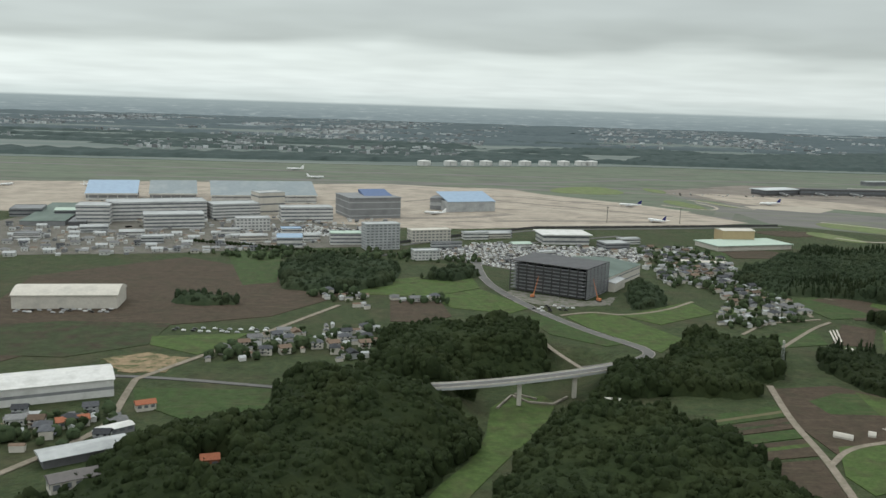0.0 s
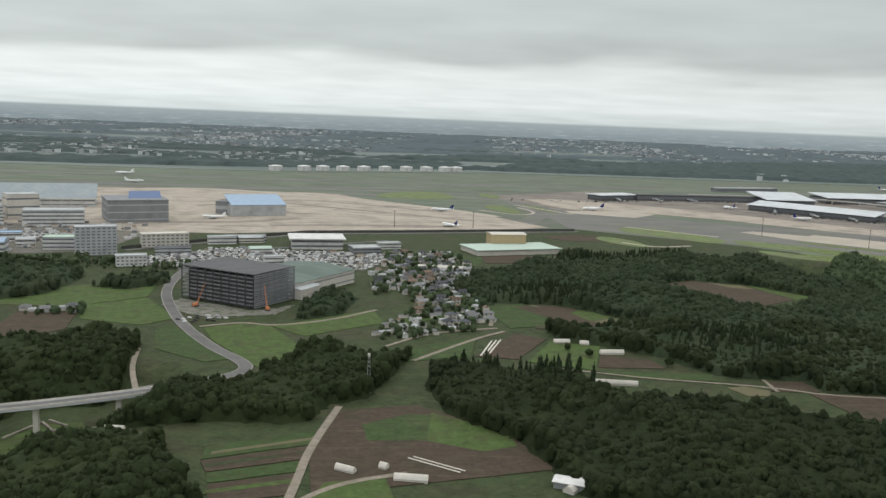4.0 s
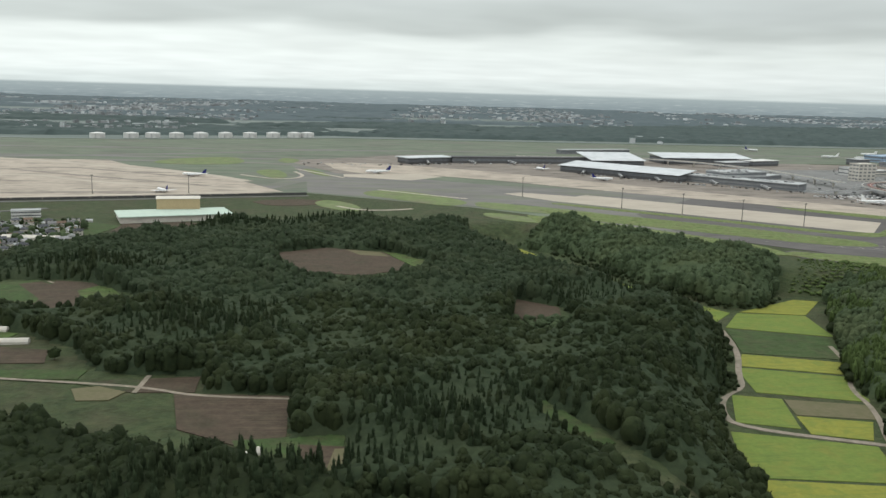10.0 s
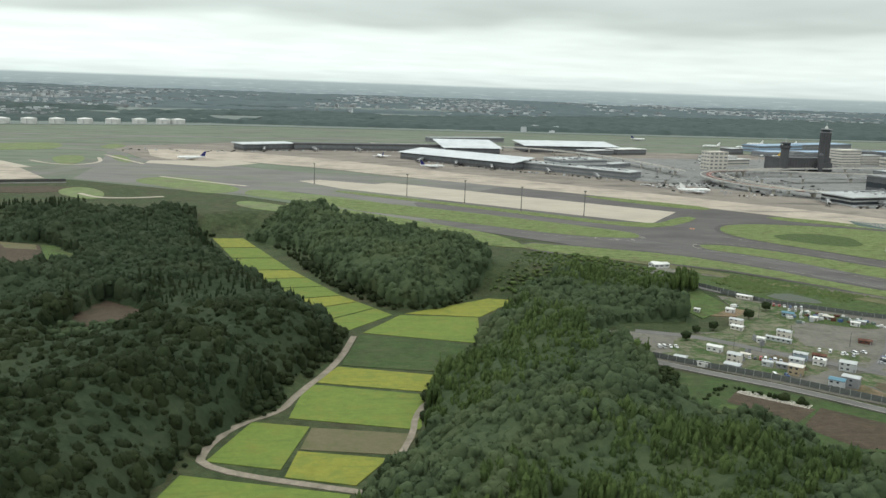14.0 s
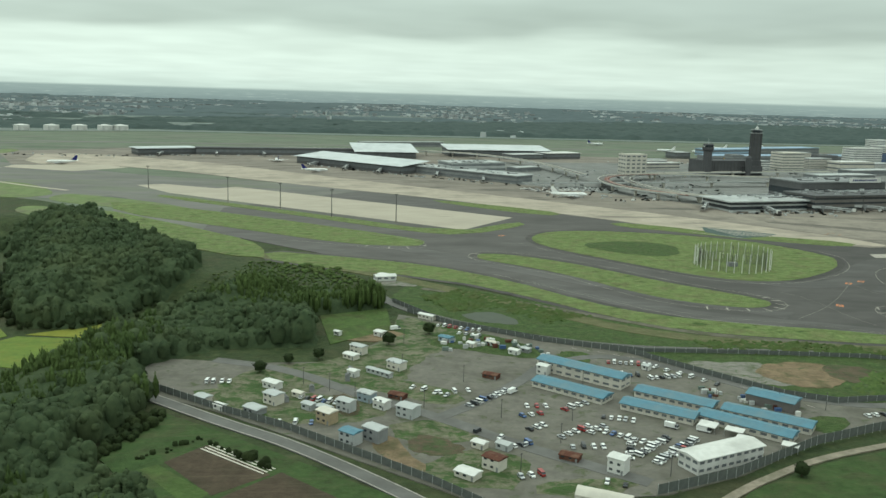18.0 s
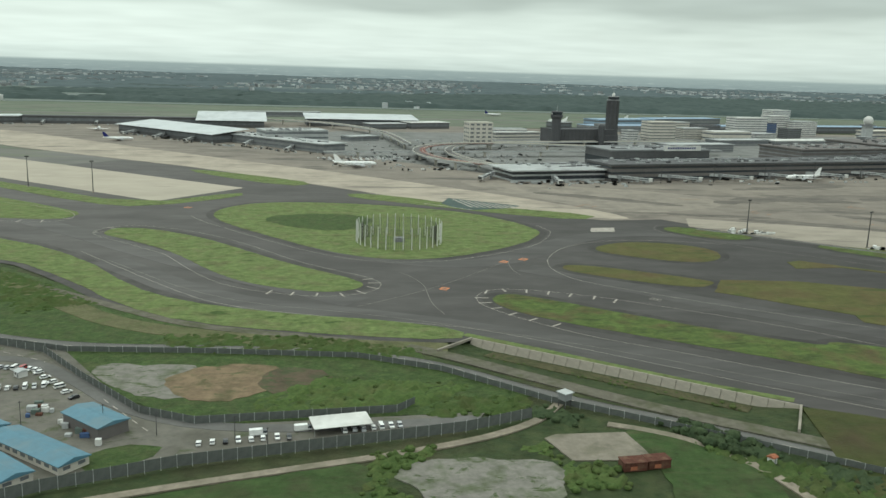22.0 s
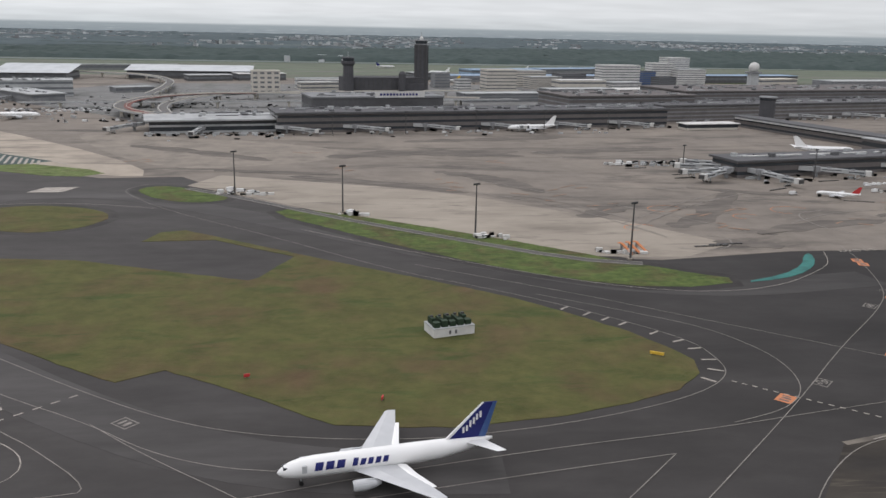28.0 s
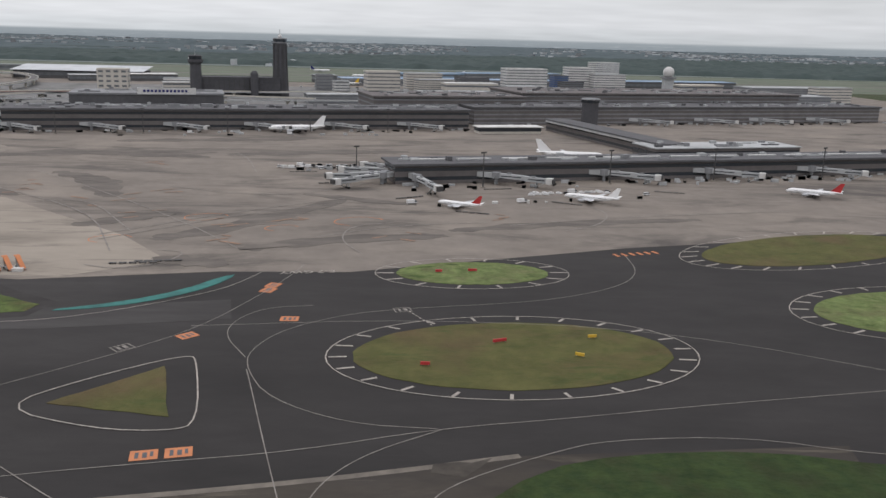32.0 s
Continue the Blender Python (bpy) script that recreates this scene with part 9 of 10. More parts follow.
for x, y, a in ((1660, 679.5, 4), (1669, 680.5, 6)):
    t = thing("container", pose(x, y, 0.05, 0, 0, a), "rusty brown steel container beside a gravel plot", "container", "rusty containers")
    part("shell", boxes("shell", "rust", [(0, 8.4, 0, 5.2, 0, 3.0)]), t)
    part("roof", boxes("roof", "rust", [(-0.2, 8.6, -0.2, 5.4, 3.0, 3.25)]), t)
    for k in range(7):
        part("rib", boxes("rib", "rust", [(0.5 + 1.15 * k, 0.75 + 1.15 * k, -0.12, -0.01, 0.1, 2.9)]), t)
    part("panel", boxes("panel", "terracotta", [(2.2, 4.6, -0.2, -0.13, 0.5, 1.9)]), t, "faded red sheet")
t = thing("kiosk", pose(1715, 682, 0.05, 0, 0, 30), "small white kiosk with a red roof by the track", "kiosk")
part("body", boxes("body", "white", [(-1.2, 1.2, -1.2, 1.2, 0, 2.6)]), t)
part("roof", roof_mesh("gable", "terracotta", 2.4, 2.4, 2.6, 0.7, 0.3), t, at=pose(-1.2, -1.2, 0))
part("door", boxes("door", "grey", [(-0.4, 0.4, -1.28, -1.2, 0, 2.0)]), t)
spots = [[(1687, 721), (1700, 718), (1721, 694), (1727, 684), (1717, 683), (1704, 690), (1694, 705)], [(1727, 673), (1736, 683), (1743, 676), (1752, 664), (1735, 655)], [(1644, 742), (1662, 728), (1655, 718), (1636, 730)]]
wood("bushes", "leaf_mid", scatter(spots, [], 3.9), BUSH, (1.6, 3.6), 1.3, "dark bushes between the road and the track", canopy(spots, [], 1.8, 2.0))
spots = [[(1628, 703), (1640, 707), (1644, 690), (1658, 684), (1660, 668), (1638, 668), (1640, 690)], [(1575, 700), (1600, 706), (1596, 696), (1578, 680), (1590, 664), (1570, 668)]]
wood("bushes", "scrub", scatter(spots, [], 4.2), BUSH, (0.8, 2.2), 1.8, "rank green shrubs round the gravel plots", canopy(spots, [], 0.9, 2.2))
wood("bushes", "scrub", scatter([[(1640, 812), (1736, 738), (1731, 733), (1636, 808)]], [], 3.4), BUSH, (0.5, 1.4), 2.0, "low weeds in the ditch below the wall")

for mat, pts, lb in (("weeds", [(1317, 843), (1336, 858), (1357, 863), (1382, 829), (1382, 806), (1362, 811), (1341, 825), (1326, 829)], "small gardens with weeds in the yard"), ("weeds", [(1388, 815), (1399, 824), (1411, 818), (1408, 800), (1397, 794)], "weedy island in the yard"),
                     ("bare_earth", [(1293, 693), (1301, 705), (1317, 691), (1317, 680), (1301, 681)], "bare brown soil in the yard"), ("bare_earth", [(1257, 751), (1273, 757), (1278, 731), (1269, 722)], "bare brown soil in the yard"), ("bare_tan", [(1275, 704), (1289, 705), (1302, 664), (1291, 664)], "bare tan soil in the yard"), ("bare_tan", [(1259, 861), (1283, 872), (1311, 862), (1296, 846), (1270, 846)], "sandy track in the yard")):
    patch("bare_ground", mat, pts, 0.13, lb, "ground", 2)
for mat, word, seed, n in (("white", "white", 71, 14), ("grey_light", "grey", 72, 14), ("blue_deep", "blue", 73, 7), ("green_grey", "green", 74, 9), ("rust", "rusty", 75, 7)):
    clutter("yard_stores", mat, [(1322, 842), (1345, 850), (1365, 842), (1384, 826)], n, 20, (1.2, 4.0), f"{word} crates, sheds and covered stores in the yard gardens", seed)
    clutter("yard_stores", mat, [(1440, 760), (1462, 742), (1478, 724)], n // 2, 14, (1.2, 3.5), f"{word} crates and stores beside the blue-roofed huts", seed + 10)
shed = building("store_shed", (1297, 1010), (1313, 1013), 9, 3.6, "white", "white", "white store shed beside a gravel patch", 1, 3, "gable", 1.2, 0.4, "shed")
patch("bare_ground", "gravel", [(1285, 1002), (1296, 1018), (1322, 1018), (1336, 1000), (1316, 990)], 0.02, "grey gravel round a white shed", "ground", 2)

# ---- airfield furniture ----
t = thing("antenna_ring", pose(1621, 1076, 0.16), "ring of slim white antenna poles round a dark wire screen", "antenna")
post = pole_mesh("pole", "white", 16.5, 0.4, 0.3, 6)
for k in range(32):
    part("pole", post, t, at=pose(33 * math.cos(2 * math.pi * k / 32), 33 * math.sin(2 * math.pi * k / 32), 0))
ring_v, ring_f = [], []
for k in range(120):
    c_, s_ = math.cos(2 * math.pi * k / 120), math.sin(2 * math.pi * k / 120)
    n = len(ring_v)
    ring_v += [(29 * c_ + px_, 29 * s_ + py_, pz_) for px_, py_, pz_ in box_pts(-0.08, 0.08, -0.08, 0.08, 0, 14.5)]
    ring_f += [tuple(q + n for q in f) for f in BOX_FACES]
tagged(part("wire_screen", mesh_of("wire_screen", ring_v, ring_f, "steel_dark"), t, "dark screen of upright wires"), kind="stuff")
for zz in (8.0, 14.5):
    part("hoop", tube("hoop", "steel_dark", [((29 * math.cos(2 * math.pi * k / 60), 29 * math.sin(2 * math.pi * k / 60), zz), (math.cos(2 * math.pi * k / 60), math.sin(2 * math.pi * k / 60), 0), W, 0.09, 0.09) for k in range(61)], 4, False), t)
part("hut", boxes("hut", "grey", [(-4, 4, -3, 3, 0, 3.4)]), t, "small grey hut in the middle")
part("centre_mast", pole_mesh("centre_mast", "steel_dark", 19, 0.3, 0.15, 6), t)
hut = building("equipment_hut", (2040, 826), (2056, 831), 10, 3.4, "white", "grey_light", "white equipment hut with dark green plant on its roof", 0, 0, "slab", 0.3, 0.1, "hut")
part("character_bars", boxes("character_bars", "grey_dark", [(6.2, 7.0, -0.05, 0.02, 1.0, 2.6), (8.6, 9.4, -0.05, 0.02, 1.0, 2.6)]), hut, "dark painted marks")
for k in range(5):
    part("roof_unit", boxes("roof_unit", "unit_green", [(0.6 + 3.2 * k, 3.0 + 3.2 * k, 1.0, 3.6, 3.7, 5.6 + 0.5 * (k % 2)), (0.9 + 3.2 * k, 2.4 + 3.2 * k, 4.6, 8.8, 3.7, 6.3 - 0.4 * (k % 2))]), hut, "dark green roof unit")
    part("cowl", boxes("cowl", "steel_dark", [(1.2 + 3.2 * k, 2.2 + 3.2 * k, 6.2, 7.2, 6.3, 7.0)]), hut)
part("apron_slab", boxes("apron_slab", "grass_dry", [(-1.5, 17, -7, -0.1, -0.1, 0.05)]), hut, "worn ground before the hut")
t = thing("retaining_wall", pose(0, 0, 0), "weathered concrete retaining wall in separate panels", "wall")
A, B = Vector((1634, 828, 0)), Vector((1755, 731, 0))
a = math.degrees(math.atan2(B.y - A.y, B.x - A.x))
n = 24
L = (B - A).length / n
slab_me = mesh_of("panel", [(0.1, 0, 0.45), (L - 0.1, 0, 0.45), (L - 0.1, -3.4, -4.6), (0.1, -3.4, -4.6), (0.1, 0.8, 0.45), (L - 0.1, 0.8, 0.45), (L - 0.1, -2.6, -4.8), (0.1, -2.6, -4.8)], [(0, 3, 2, 1), (4, 5, 6, 7), (0, 1, 5, 4), (1, 2, 6, 5), (2, 3, 7, 6), (3, 0, 4, 7)], "concrete_wall")
for k in range(n):
    p = A.lerp(B, k / n)
    part("panel", slab_me, t, at=pose(p.x, p.y, 0.15, 0, 0, a))
for x0, y0, x1, y1 in ((1755, 731, 1740, 707), (1634, 828, 1614, 810)):
    m, LL = stand((x0, y0), (x1, y1), 0.1)
    part("kerb", boxes("kerb", "concrete_wall", [(0, LL, -0.5, 0.5, -0.4, 0.9)]), t, at=m)
t = thing("guard_post", pose(1656, 738, 0, 0, 0, 30), "small grey guard post on stilts", "guard post")
part("cabin", boxes("cabin", "grey", [(-2, 2, -2, 2, 3.2, 6.2)]), t)
part("roof", boxes("roof", "grey_light", [(-2.6, 2.6, -2.6, 2.6, 6.2, 6.5)]), t)
for sx in (-1.7, 1.7):
    for sy in (-1.7, 1.7):
        part("stilt", boxes("stilt", "steel_dark", [(sx - 0.15, sx + 0.15, sy - 0.15, sy + 0.15, -0.3, 3.2)]), t)
for x, y, a, mat, lb, s in ((2357, 866, 20, "red", "red painted wind cone frame on the grass", 5), (2331, 844, 0, "red", "small red marker board on grass", 3), (2390, 871, 10, "yellow", "small yellow guidance sign on grass", 3), (2382, 853, -30, "yellow", "small yellow guidance sign on grass", 3), (2356, 753, -35, "steel_dark", "dark drain cover strip in grass", 8), (2119, 805, -30, "yellow", "yellow guidance sign on grass", 5), (2355, 957, 5, "red", "red marker board on grass", 4), (2340, 955, 5, "red", "red marker board on grass", 3), (1975, 792, 20, "red", "small red marker on grass", 2), (2019, 772, 80, "red", "small red marker on grass", 2), (1895, 740, -40, "yellow", "small yellow sign on grass", 3)):
    t = thing("guidance_sign", pose(x, y, 0.16, 0, 0, a), lb, "sign", "airfield signs")
    part("board", boxes("board", mat, [(-s / 2, s / 2, -0.25, 0.25, 0.3, 1.3)]), t)
    part("foot", boxes("foot", "steel", [(-s / 2 + 0.2, -s / 2 + 0.5, -0.15, 0.15, 0, 0.3), (s / 2 - 0.5, s / 2 - 0.2, -0.15, 0.15, 0, 0.3)]), t)

# ---- bridge and elevated roads ----
def viaduct(name, line, z, width, piers, label, base=0.0, mat="grey_light", rail=True):
    t = thing(name, pose(0, 0, 0), label, "bridge")
    pts = rounded(line, 2, False)
    v, f, rl, rr = [], [], [], []
    for k, (x, y) in enumerate(pts):
        p, q = pts[max(k - 1, 0)], pts[min(k + 1, len(pts) - 1)]
        d = math.hypot(q[0] - p[0], q[1] - p[1]) or 1
        nx_, ny_ = -(q[1] - p[1]) / d * width / 2, (q[0] - p[0]) / d * width / 2
        v += [(x + nx_, y + ny_, z), (x - nx_, y - ny_, z), (x - nx_, y - ny_, z - 1.6), (x + nx_, y + ny_, z - 1.6)]
        rl.append((x + nx_, y + ny_)), rr.append((x - nx_, y - ny_))
        if k:
            i, j = 4 * k - 4, 4 * k
            f += [(i + a_, i + (a_ + 1) % 4, j + (a_ + 1) % 4, j + a_) for a_ in range(4)]
    f += [(3, 2, 1, 0), tuple(len(v) - 4 + q for q in range(4))]
    part("deck", mesh_of("deck", v, f, mat), t)
    ribbon("roadway", "road", pts, width * 0.8, z + 0.03, 0, parent=t)
    if rail:
        for side in (rl, rr):
            rv, rf = [], []
            for k, (x, y) in enumerate(side):
                rv += [(x, y, z), (x, y, z + 1.1)]
                if k:
                    rf.append((2 * k - 2, 2 * k, 2 * k + 1, 2 * k - 1))
            rail_ob = part("parapet", mesh_of("parapet", rv, rf, "white_soft"), t, "pale concrete parapet")
            md = rail_ob.modifiers.new("thick", "SOLIDIFY")
            md.thickness = 0.3
    for u in piers:
        x, y = pts[int(u * (len(pts) - 1))]
        part("pier", boxes("pier", "white_soft", [(-1.6, 1.6, -1.6, 1.6, base, z - 2.8), (-3.2, 3.2, -3.2, 3.2, z - 2.8, z - 1.6)]), t, at=pose(x, y, 0))
    return t


viaduct("road_bridge", [(-116, 598), (-60, 598), (5, 609), (56, 626), (121, 657), (150, 675)], 0.4, 11, (0.62, 0.78), "white concrete road bridge over a stream valley", -20)
viaduct("elevated_road", [(2200, 1840), (2051, 1863), (1902, 1899), (1783, 1874), (1722, 1798), (1706, 1702), (1725, 1609), (1784, 1545), (1864, 1520), (2000, 1560)], 11, 15, [k / 14 for k in range(1, 14)], "curved grey elevated approach road")
viaduct("elevated_road", [(1800, 1545), (1755, 1692), (1775, 1837), (1860, 1932), (2087, 2000), (2300, 2040)], 9, 12, [k / 12 for k in range(1, 12)], "curved grey elevated ramp")
viaduct("elevated_road", [(1150, 2420), (1360, 2440), (1506, 2420), (1610, 2324), (1678, 2169), (1700, 2001), (1708, 1850)], 11, 14, [k / 14 for k in range(1, 14)], "curved grey elevated road to the far terminal")
viaduct("moving_walk_corridor", [(1570, 1716), (1704, 1740), (1790, 1752)], 9, 14, (0.3, 0.7), "pale grey enclosed corridor", 0, "grey_light", False)
viaduct("moving_walk_corridor", [(1780, 1745), (2000, 1795), (2260, 1850)], 10, 14, (0.2, 0.4, 0.6, 0.8), "pale grey enclosed corridor", 0, "grey_light", False)

t = thing("stream_wall", pose(0, 0, 0), "low pale concrete walls of a stream weir under the bridge", "wall")
for p, q in (((48, 621), (61, 651)), ((61, 651), (73, 636)), ((73, 636), (92, 633)), ((92, 633), (105, 651)), ((64, 655), (80, 644))):
    m, L = stand(p, q, -20.0)
    part("wall_run", boxes("wall_run", "concrete_wall", [(0, L, -0.7, 0.7, -0.4, 1.7)]), t, at=m)
ribbon("footway", "path", [(73, 639), (92, 636), (103, 650)], 3.0, -19.4, 0, "pale concrete apron of the weir", "path")
t = thing("perimeter_wall", pose(0, 0, 0), "long dark noise wall before the maintenance apron", "wall")
run = [(-64, 1266), (48, 1376), (164, 1480), (326, 1523), (550, 1588), (640, 1612)]
for p, q in zip(run, run[1:]):
    m, L = stand(p, q)
    n = round(L / 20)
    bay = boxes("panel", "steel_dark", [(0.3, L / n - 0.3, -0.2, 0.2, 0, 4.0)])
    for k in range(n):
        part("panel", bay, t, at=m @ pose(k * L / n, 0, 0))
ribbon("road", "road", along(run, -12), 10, 0.15, 1, "grey road along the noise wall", "road")
for k in range(9):
    u = k / 9
    ribbon("bridge_dash", "line", [(-40 + 150 * u, 601 + 52 * u * u), (-33 + 150 * u, 601.6 + 52 * u * u + 2 * u)], 0.7, 0.5, 0, "white painted lane dash on the bridge", "marking")

# lattice mast in the fields
t = thing("lattice_mast", pose(277, 663, 0), "slim grey lattice telephone mast", "mast")
for sx, sy in ((-1, -1), (1, -1), (1, 1), (-1, 1)):
    part("leg", tube("leg", "steel", [((1.5 * sx, 1.5 * sy, -0.4), (1, 0, 0), (0, 1, 0), 0.15, 0.15), ((0.5 * sx, 0.5 * sy, 28), (1, 0, 0), (0, 1, 0), 0.1, 0.1)], 6), t)
for k in range(9):
    s = 1.5 - k * 0.11
    part("brace", boxes("brace", "steel", [(-s, s, -s - 0.05, -s + 0.05, 3 * k + 2, 3 * k + 2.15), (-s, s, s - 0.05, s + 0.05, 3 * k + 2, 3 * k + 2.15), (-s - 0.05, -s + 0.05, -s, s, 3 * k + 2.2, 3 * k + 2.35), (s - 0.05, s + 0.05, -s, s, 3 * k + 2.2, 3 * k + 2.35)]), t)
part("antenna_drum", pole_mesh("antenna_drum", "white_soft", 2.0, 0.9, 0.9, 10, 27), t)

building("shed", (377, 511), (392, 505), 9, 3.6, "grey", "white", "open farm shed with a white roof", 0, 0, "gable", 1.0, 0.8, "shed")
# greenhouses in the fields
for x, y, a, L, D in ((260, 532, -31, 15, 5), (292, 518, -9, 23, 7), (439, 811, 4, 18, 6), (461, 808, -7, 10, 6), (472, 778, 3, 26, 6), (443, 695, -7, 44, 5), (284, 534, -27, 6, 5), (386, 502, 50, 20, 8), (1352, 640, -30, 26, 9), (650, 585, 45, 18, 6), (120, 585, -5, 16, 6)):
    L, D = L * 0.8, D * 0.8
    m = pose(x, y, 0, 0, 0, a)
    t = thing("greenhouse", m, "low white plastic tunnel greenhouse in a field", "greenhouse", "greenhouses")
    part("cover", roof_mesh("arch", "white_soft", L, D, 0.8, 2.2, 0), t)
    part("base", boxes("base", "white_soft", [(0, L, 0, D, -0.4, 0.8)]), t)

ribbon("red_bend", "brick_red", [(1778, 1545), (1735, 1610), (1714, 1702), (1729, 1795), (1786, 1868), (1860, 1884)], 8.5, 11.2, 2, "brick red paving on the bend of the elevated road", "road")

# ---- far terminal quarter ----
for A, B, D, h, wall, roof, lb, fl in (
    ((2532, 2329), (2617, 2345), 40, 44, "white", "white", "white hotel block behind the terminal", 8), ((2677, 2440), (2729, 2446), 40, 46, "white", "white", "white office block behind the terminal", 9), ((2770, 2600), (2830, 2615), 40, 54, "white", "white", "stepped white hotel tower", 12), ((2405, 2179), (2502, 2200), 40, 20, "white_soft", "white", "low white cargo building", 2),
    ((2262, 2173), (2321, 2186), 40, 38, "white_soft", "white_soft", "cream office block", 6), ((2334, 2287), (2403, 2300), 40, 32, "white_soft", "grey_light", "striped office block", 7), ((2640, 2390), (2670, 2396), 30, 30, "blue_deep", "grey_dark", "blue glass office block", 7), ((2730, 2420), (2800, 2435), 40, 34, "white", "grey_light", "white office block", 7),
    ((2166, 2220), (2196, 2226), 30, 28, "grey", "grey", "grey office block", 5), ((2875, 2030), (3069, 2070), 50, 18, "grey", "grey_light", "grey multi-storey car park", 4), ((1905, 2150), (1990, 2168), 30, 18, "white", "grey_light", "low white building by the tower", 2), ((2200, 2400), (2700, 2520), 60, 14, "grey", "blue_pale", "long blue-grey cargo shed", 1), ((2804, 2520), (3100, 2590), 60, 16, "grey_dark", "blue_pale", "long dark cargo shed with a bluish roof", 1),
    ((2440, 2330), (2500, 2345), 40, 24, "grey_dark", "grey_dark", "dark office block", 6), ((3000, 2250), (3200, 2300), 60, 22, "grey", "grey_light", "grey hotel block", 6), ((3080, 2140), (3150, 2156), 30, 30, "white_soft", "grey_light", "banded office block", 6)):
    building("office_block", A, B, D, h, wall, roof, lb, fl, 0, "flat", 1, 0.2, "building", "window_row", 0.34)
for A, B, D, h, wall, roof, lb, fl, kd in (
    ((1476, 1884), (1579, 1918), 60, 24, "grey_light", "grey_light", "pale grey glazed terminal block", 3, "flat"),
    ((1620, 2000), (1675, 2035), 30, 8, "grey", "grey_light", "low grey hall between the elevated roads", 1, "flat"),
    ((1772, 2370), (1865, 2411), 50, 13, "grey_dark", "white", "low hall with a white disc roof", 1, "slab"),
    ((1678, 2328), (1760, 2365), 40, 11, "grey_dark", "grey_light", "low dark hall with a pale roof", 1, "slab"),
    ((1914, 2119), (2014, 2154), 24, 13, "white_soft", "white", "low white building by the elevated road", 2, "flat"),
    ((2205, 2160), (2230, 2168), 22, 20, "white", "grey_light", "small white office block", 4, "flat"),
    ((2288, 2598), (2473, 2680), 60, 18, "blue_pale", "blue_pale", "blue-grey cargo shed by the far apron", 2, "flat"),
    ((2482, 2706), (2729, 2817), 60, 18, "grey", "blue_pale", "long blue-grey cargo shed with a pale roof", 2, "flat"),
    ((2356, 2225), (2424, 2248), 30, 23, "white_soft", "grey_light", "banded pale office block", 6, "flat"),
    ((2524, 2229), (2590, 2250), 40, 14, "white", "grey_light", "low white office building", 3, "flat"),
    ((2900, 2366), (3000, 2400), 40, 18, "white_soft", "white_soft", "cream flat-roofed office building", 2, "flat"),
    ((2644, 2296), (2684, 2309), 30, 22, "grey_dark", "grey_dark", "dark glazed office block", 5, "flat"),
    ((2357, 2053), (2485, 2091), 40, 11, "grey", "grey_light", "grey hall behind the terminal", 1, "flat"),
    ((2492, 2081), (2700, 2142), 40, 10, "grey_light", "white", "pale canopy hall behind the terminal", 1, "slab"),
    ((2185, 1893), (2326, 1930), 40, 13, "grey", "grey_light", "grey banded terminal parking building", 3, "flat"),
    ((2824, 2248), (2840, 2253), 40, 10, "grey", "grey_light", "low grey hall by the radar tower", 1, "flat"),
    ((2140, 2484), (2185, 2500), 40, 15, "grey_dark", "grey_light", "low long hall beside the apron", 1, "slab"),
    ((1340, 2696), (1572, 2776), 30, 12, "grey", "grey_light", "far pale service building", 1, "flat")):
    building("service_building", A, B, D, h, wall, roof, lb, fl, 0, kd, 1.2, 1.0, "building", "window_row", 0.4)
t = thing("radar_tower", pose(2853, 2310, 0), "grey radar tower with a white radome", "radar tower")
part("shaft", boxes("shaft", "grey_light", [(-9, 9, -9, 9, -0.4, 34)]), t)
part("platform", boxes("platform", "grey", [(-13, 13, -13, 13, 34, 37)]), t)
dome = bmesh.new()
bmesh.ops.create_icosphere(dome, subdivisions=3, radius=11, matrix=Matrix.Translation((0, 0, 46)))
dm = bpy.data.meshes.new("radome")
dome.to_mesh(dm)
dome.free()
dm.materials.append(M["white"])
part("radome", dm, t, "white spherical radome")
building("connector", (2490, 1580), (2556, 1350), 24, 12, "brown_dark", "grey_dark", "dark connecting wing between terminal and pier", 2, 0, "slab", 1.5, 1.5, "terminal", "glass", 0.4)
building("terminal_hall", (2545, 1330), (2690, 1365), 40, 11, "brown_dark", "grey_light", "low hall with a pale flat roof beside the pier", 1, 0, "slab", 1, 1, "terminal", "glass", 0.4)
building("terminal_hall", (2408, 1525), (2478, 1540), 20, 7, "white_soft", "white", "low canopy building with a white roof", 1, 0, "slab", 0.8, 2, "terminal", "glass", 0.6)
t = thing("apron_tower", pose(2546, 1608, 0), "dark round apron control tower with a flat cap", "control tower")
part("shaft", tube("shaft", "tower_grey", [((0, 0, -0.4), (1, 0, 0), (0, 1, 0), 10, 10), ((0, 0, 31), (1, 0, 0), (0, 1, 0), 10, 10)], 12), t)
part("cab", tube("cab", "glass", [((0, 0, 31), (1, 0, 0), (0, 1, 0), 10.6, 10.6), ((0, 0, 34.5), (1, 0, 0), (0, 1, 0), 11.4, 11.4)], 12), t)
part("roof", tube("roof", "grey", [((0, 0, 34.5), (1, 0, 0), (0, 1, 0), 12, 12), ((0, 0, 36), (1, 0, 0), (0, 1, 0), 10.6, 10.6)], 12), t)
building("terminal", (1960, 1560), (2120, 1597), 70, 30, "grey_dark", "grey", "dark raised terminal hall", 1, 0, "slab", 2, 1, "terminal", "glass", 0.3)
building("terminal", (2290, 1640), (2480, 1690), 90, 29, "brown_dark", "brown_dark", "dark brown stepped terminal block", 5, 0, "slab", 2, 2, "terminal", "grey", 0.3)
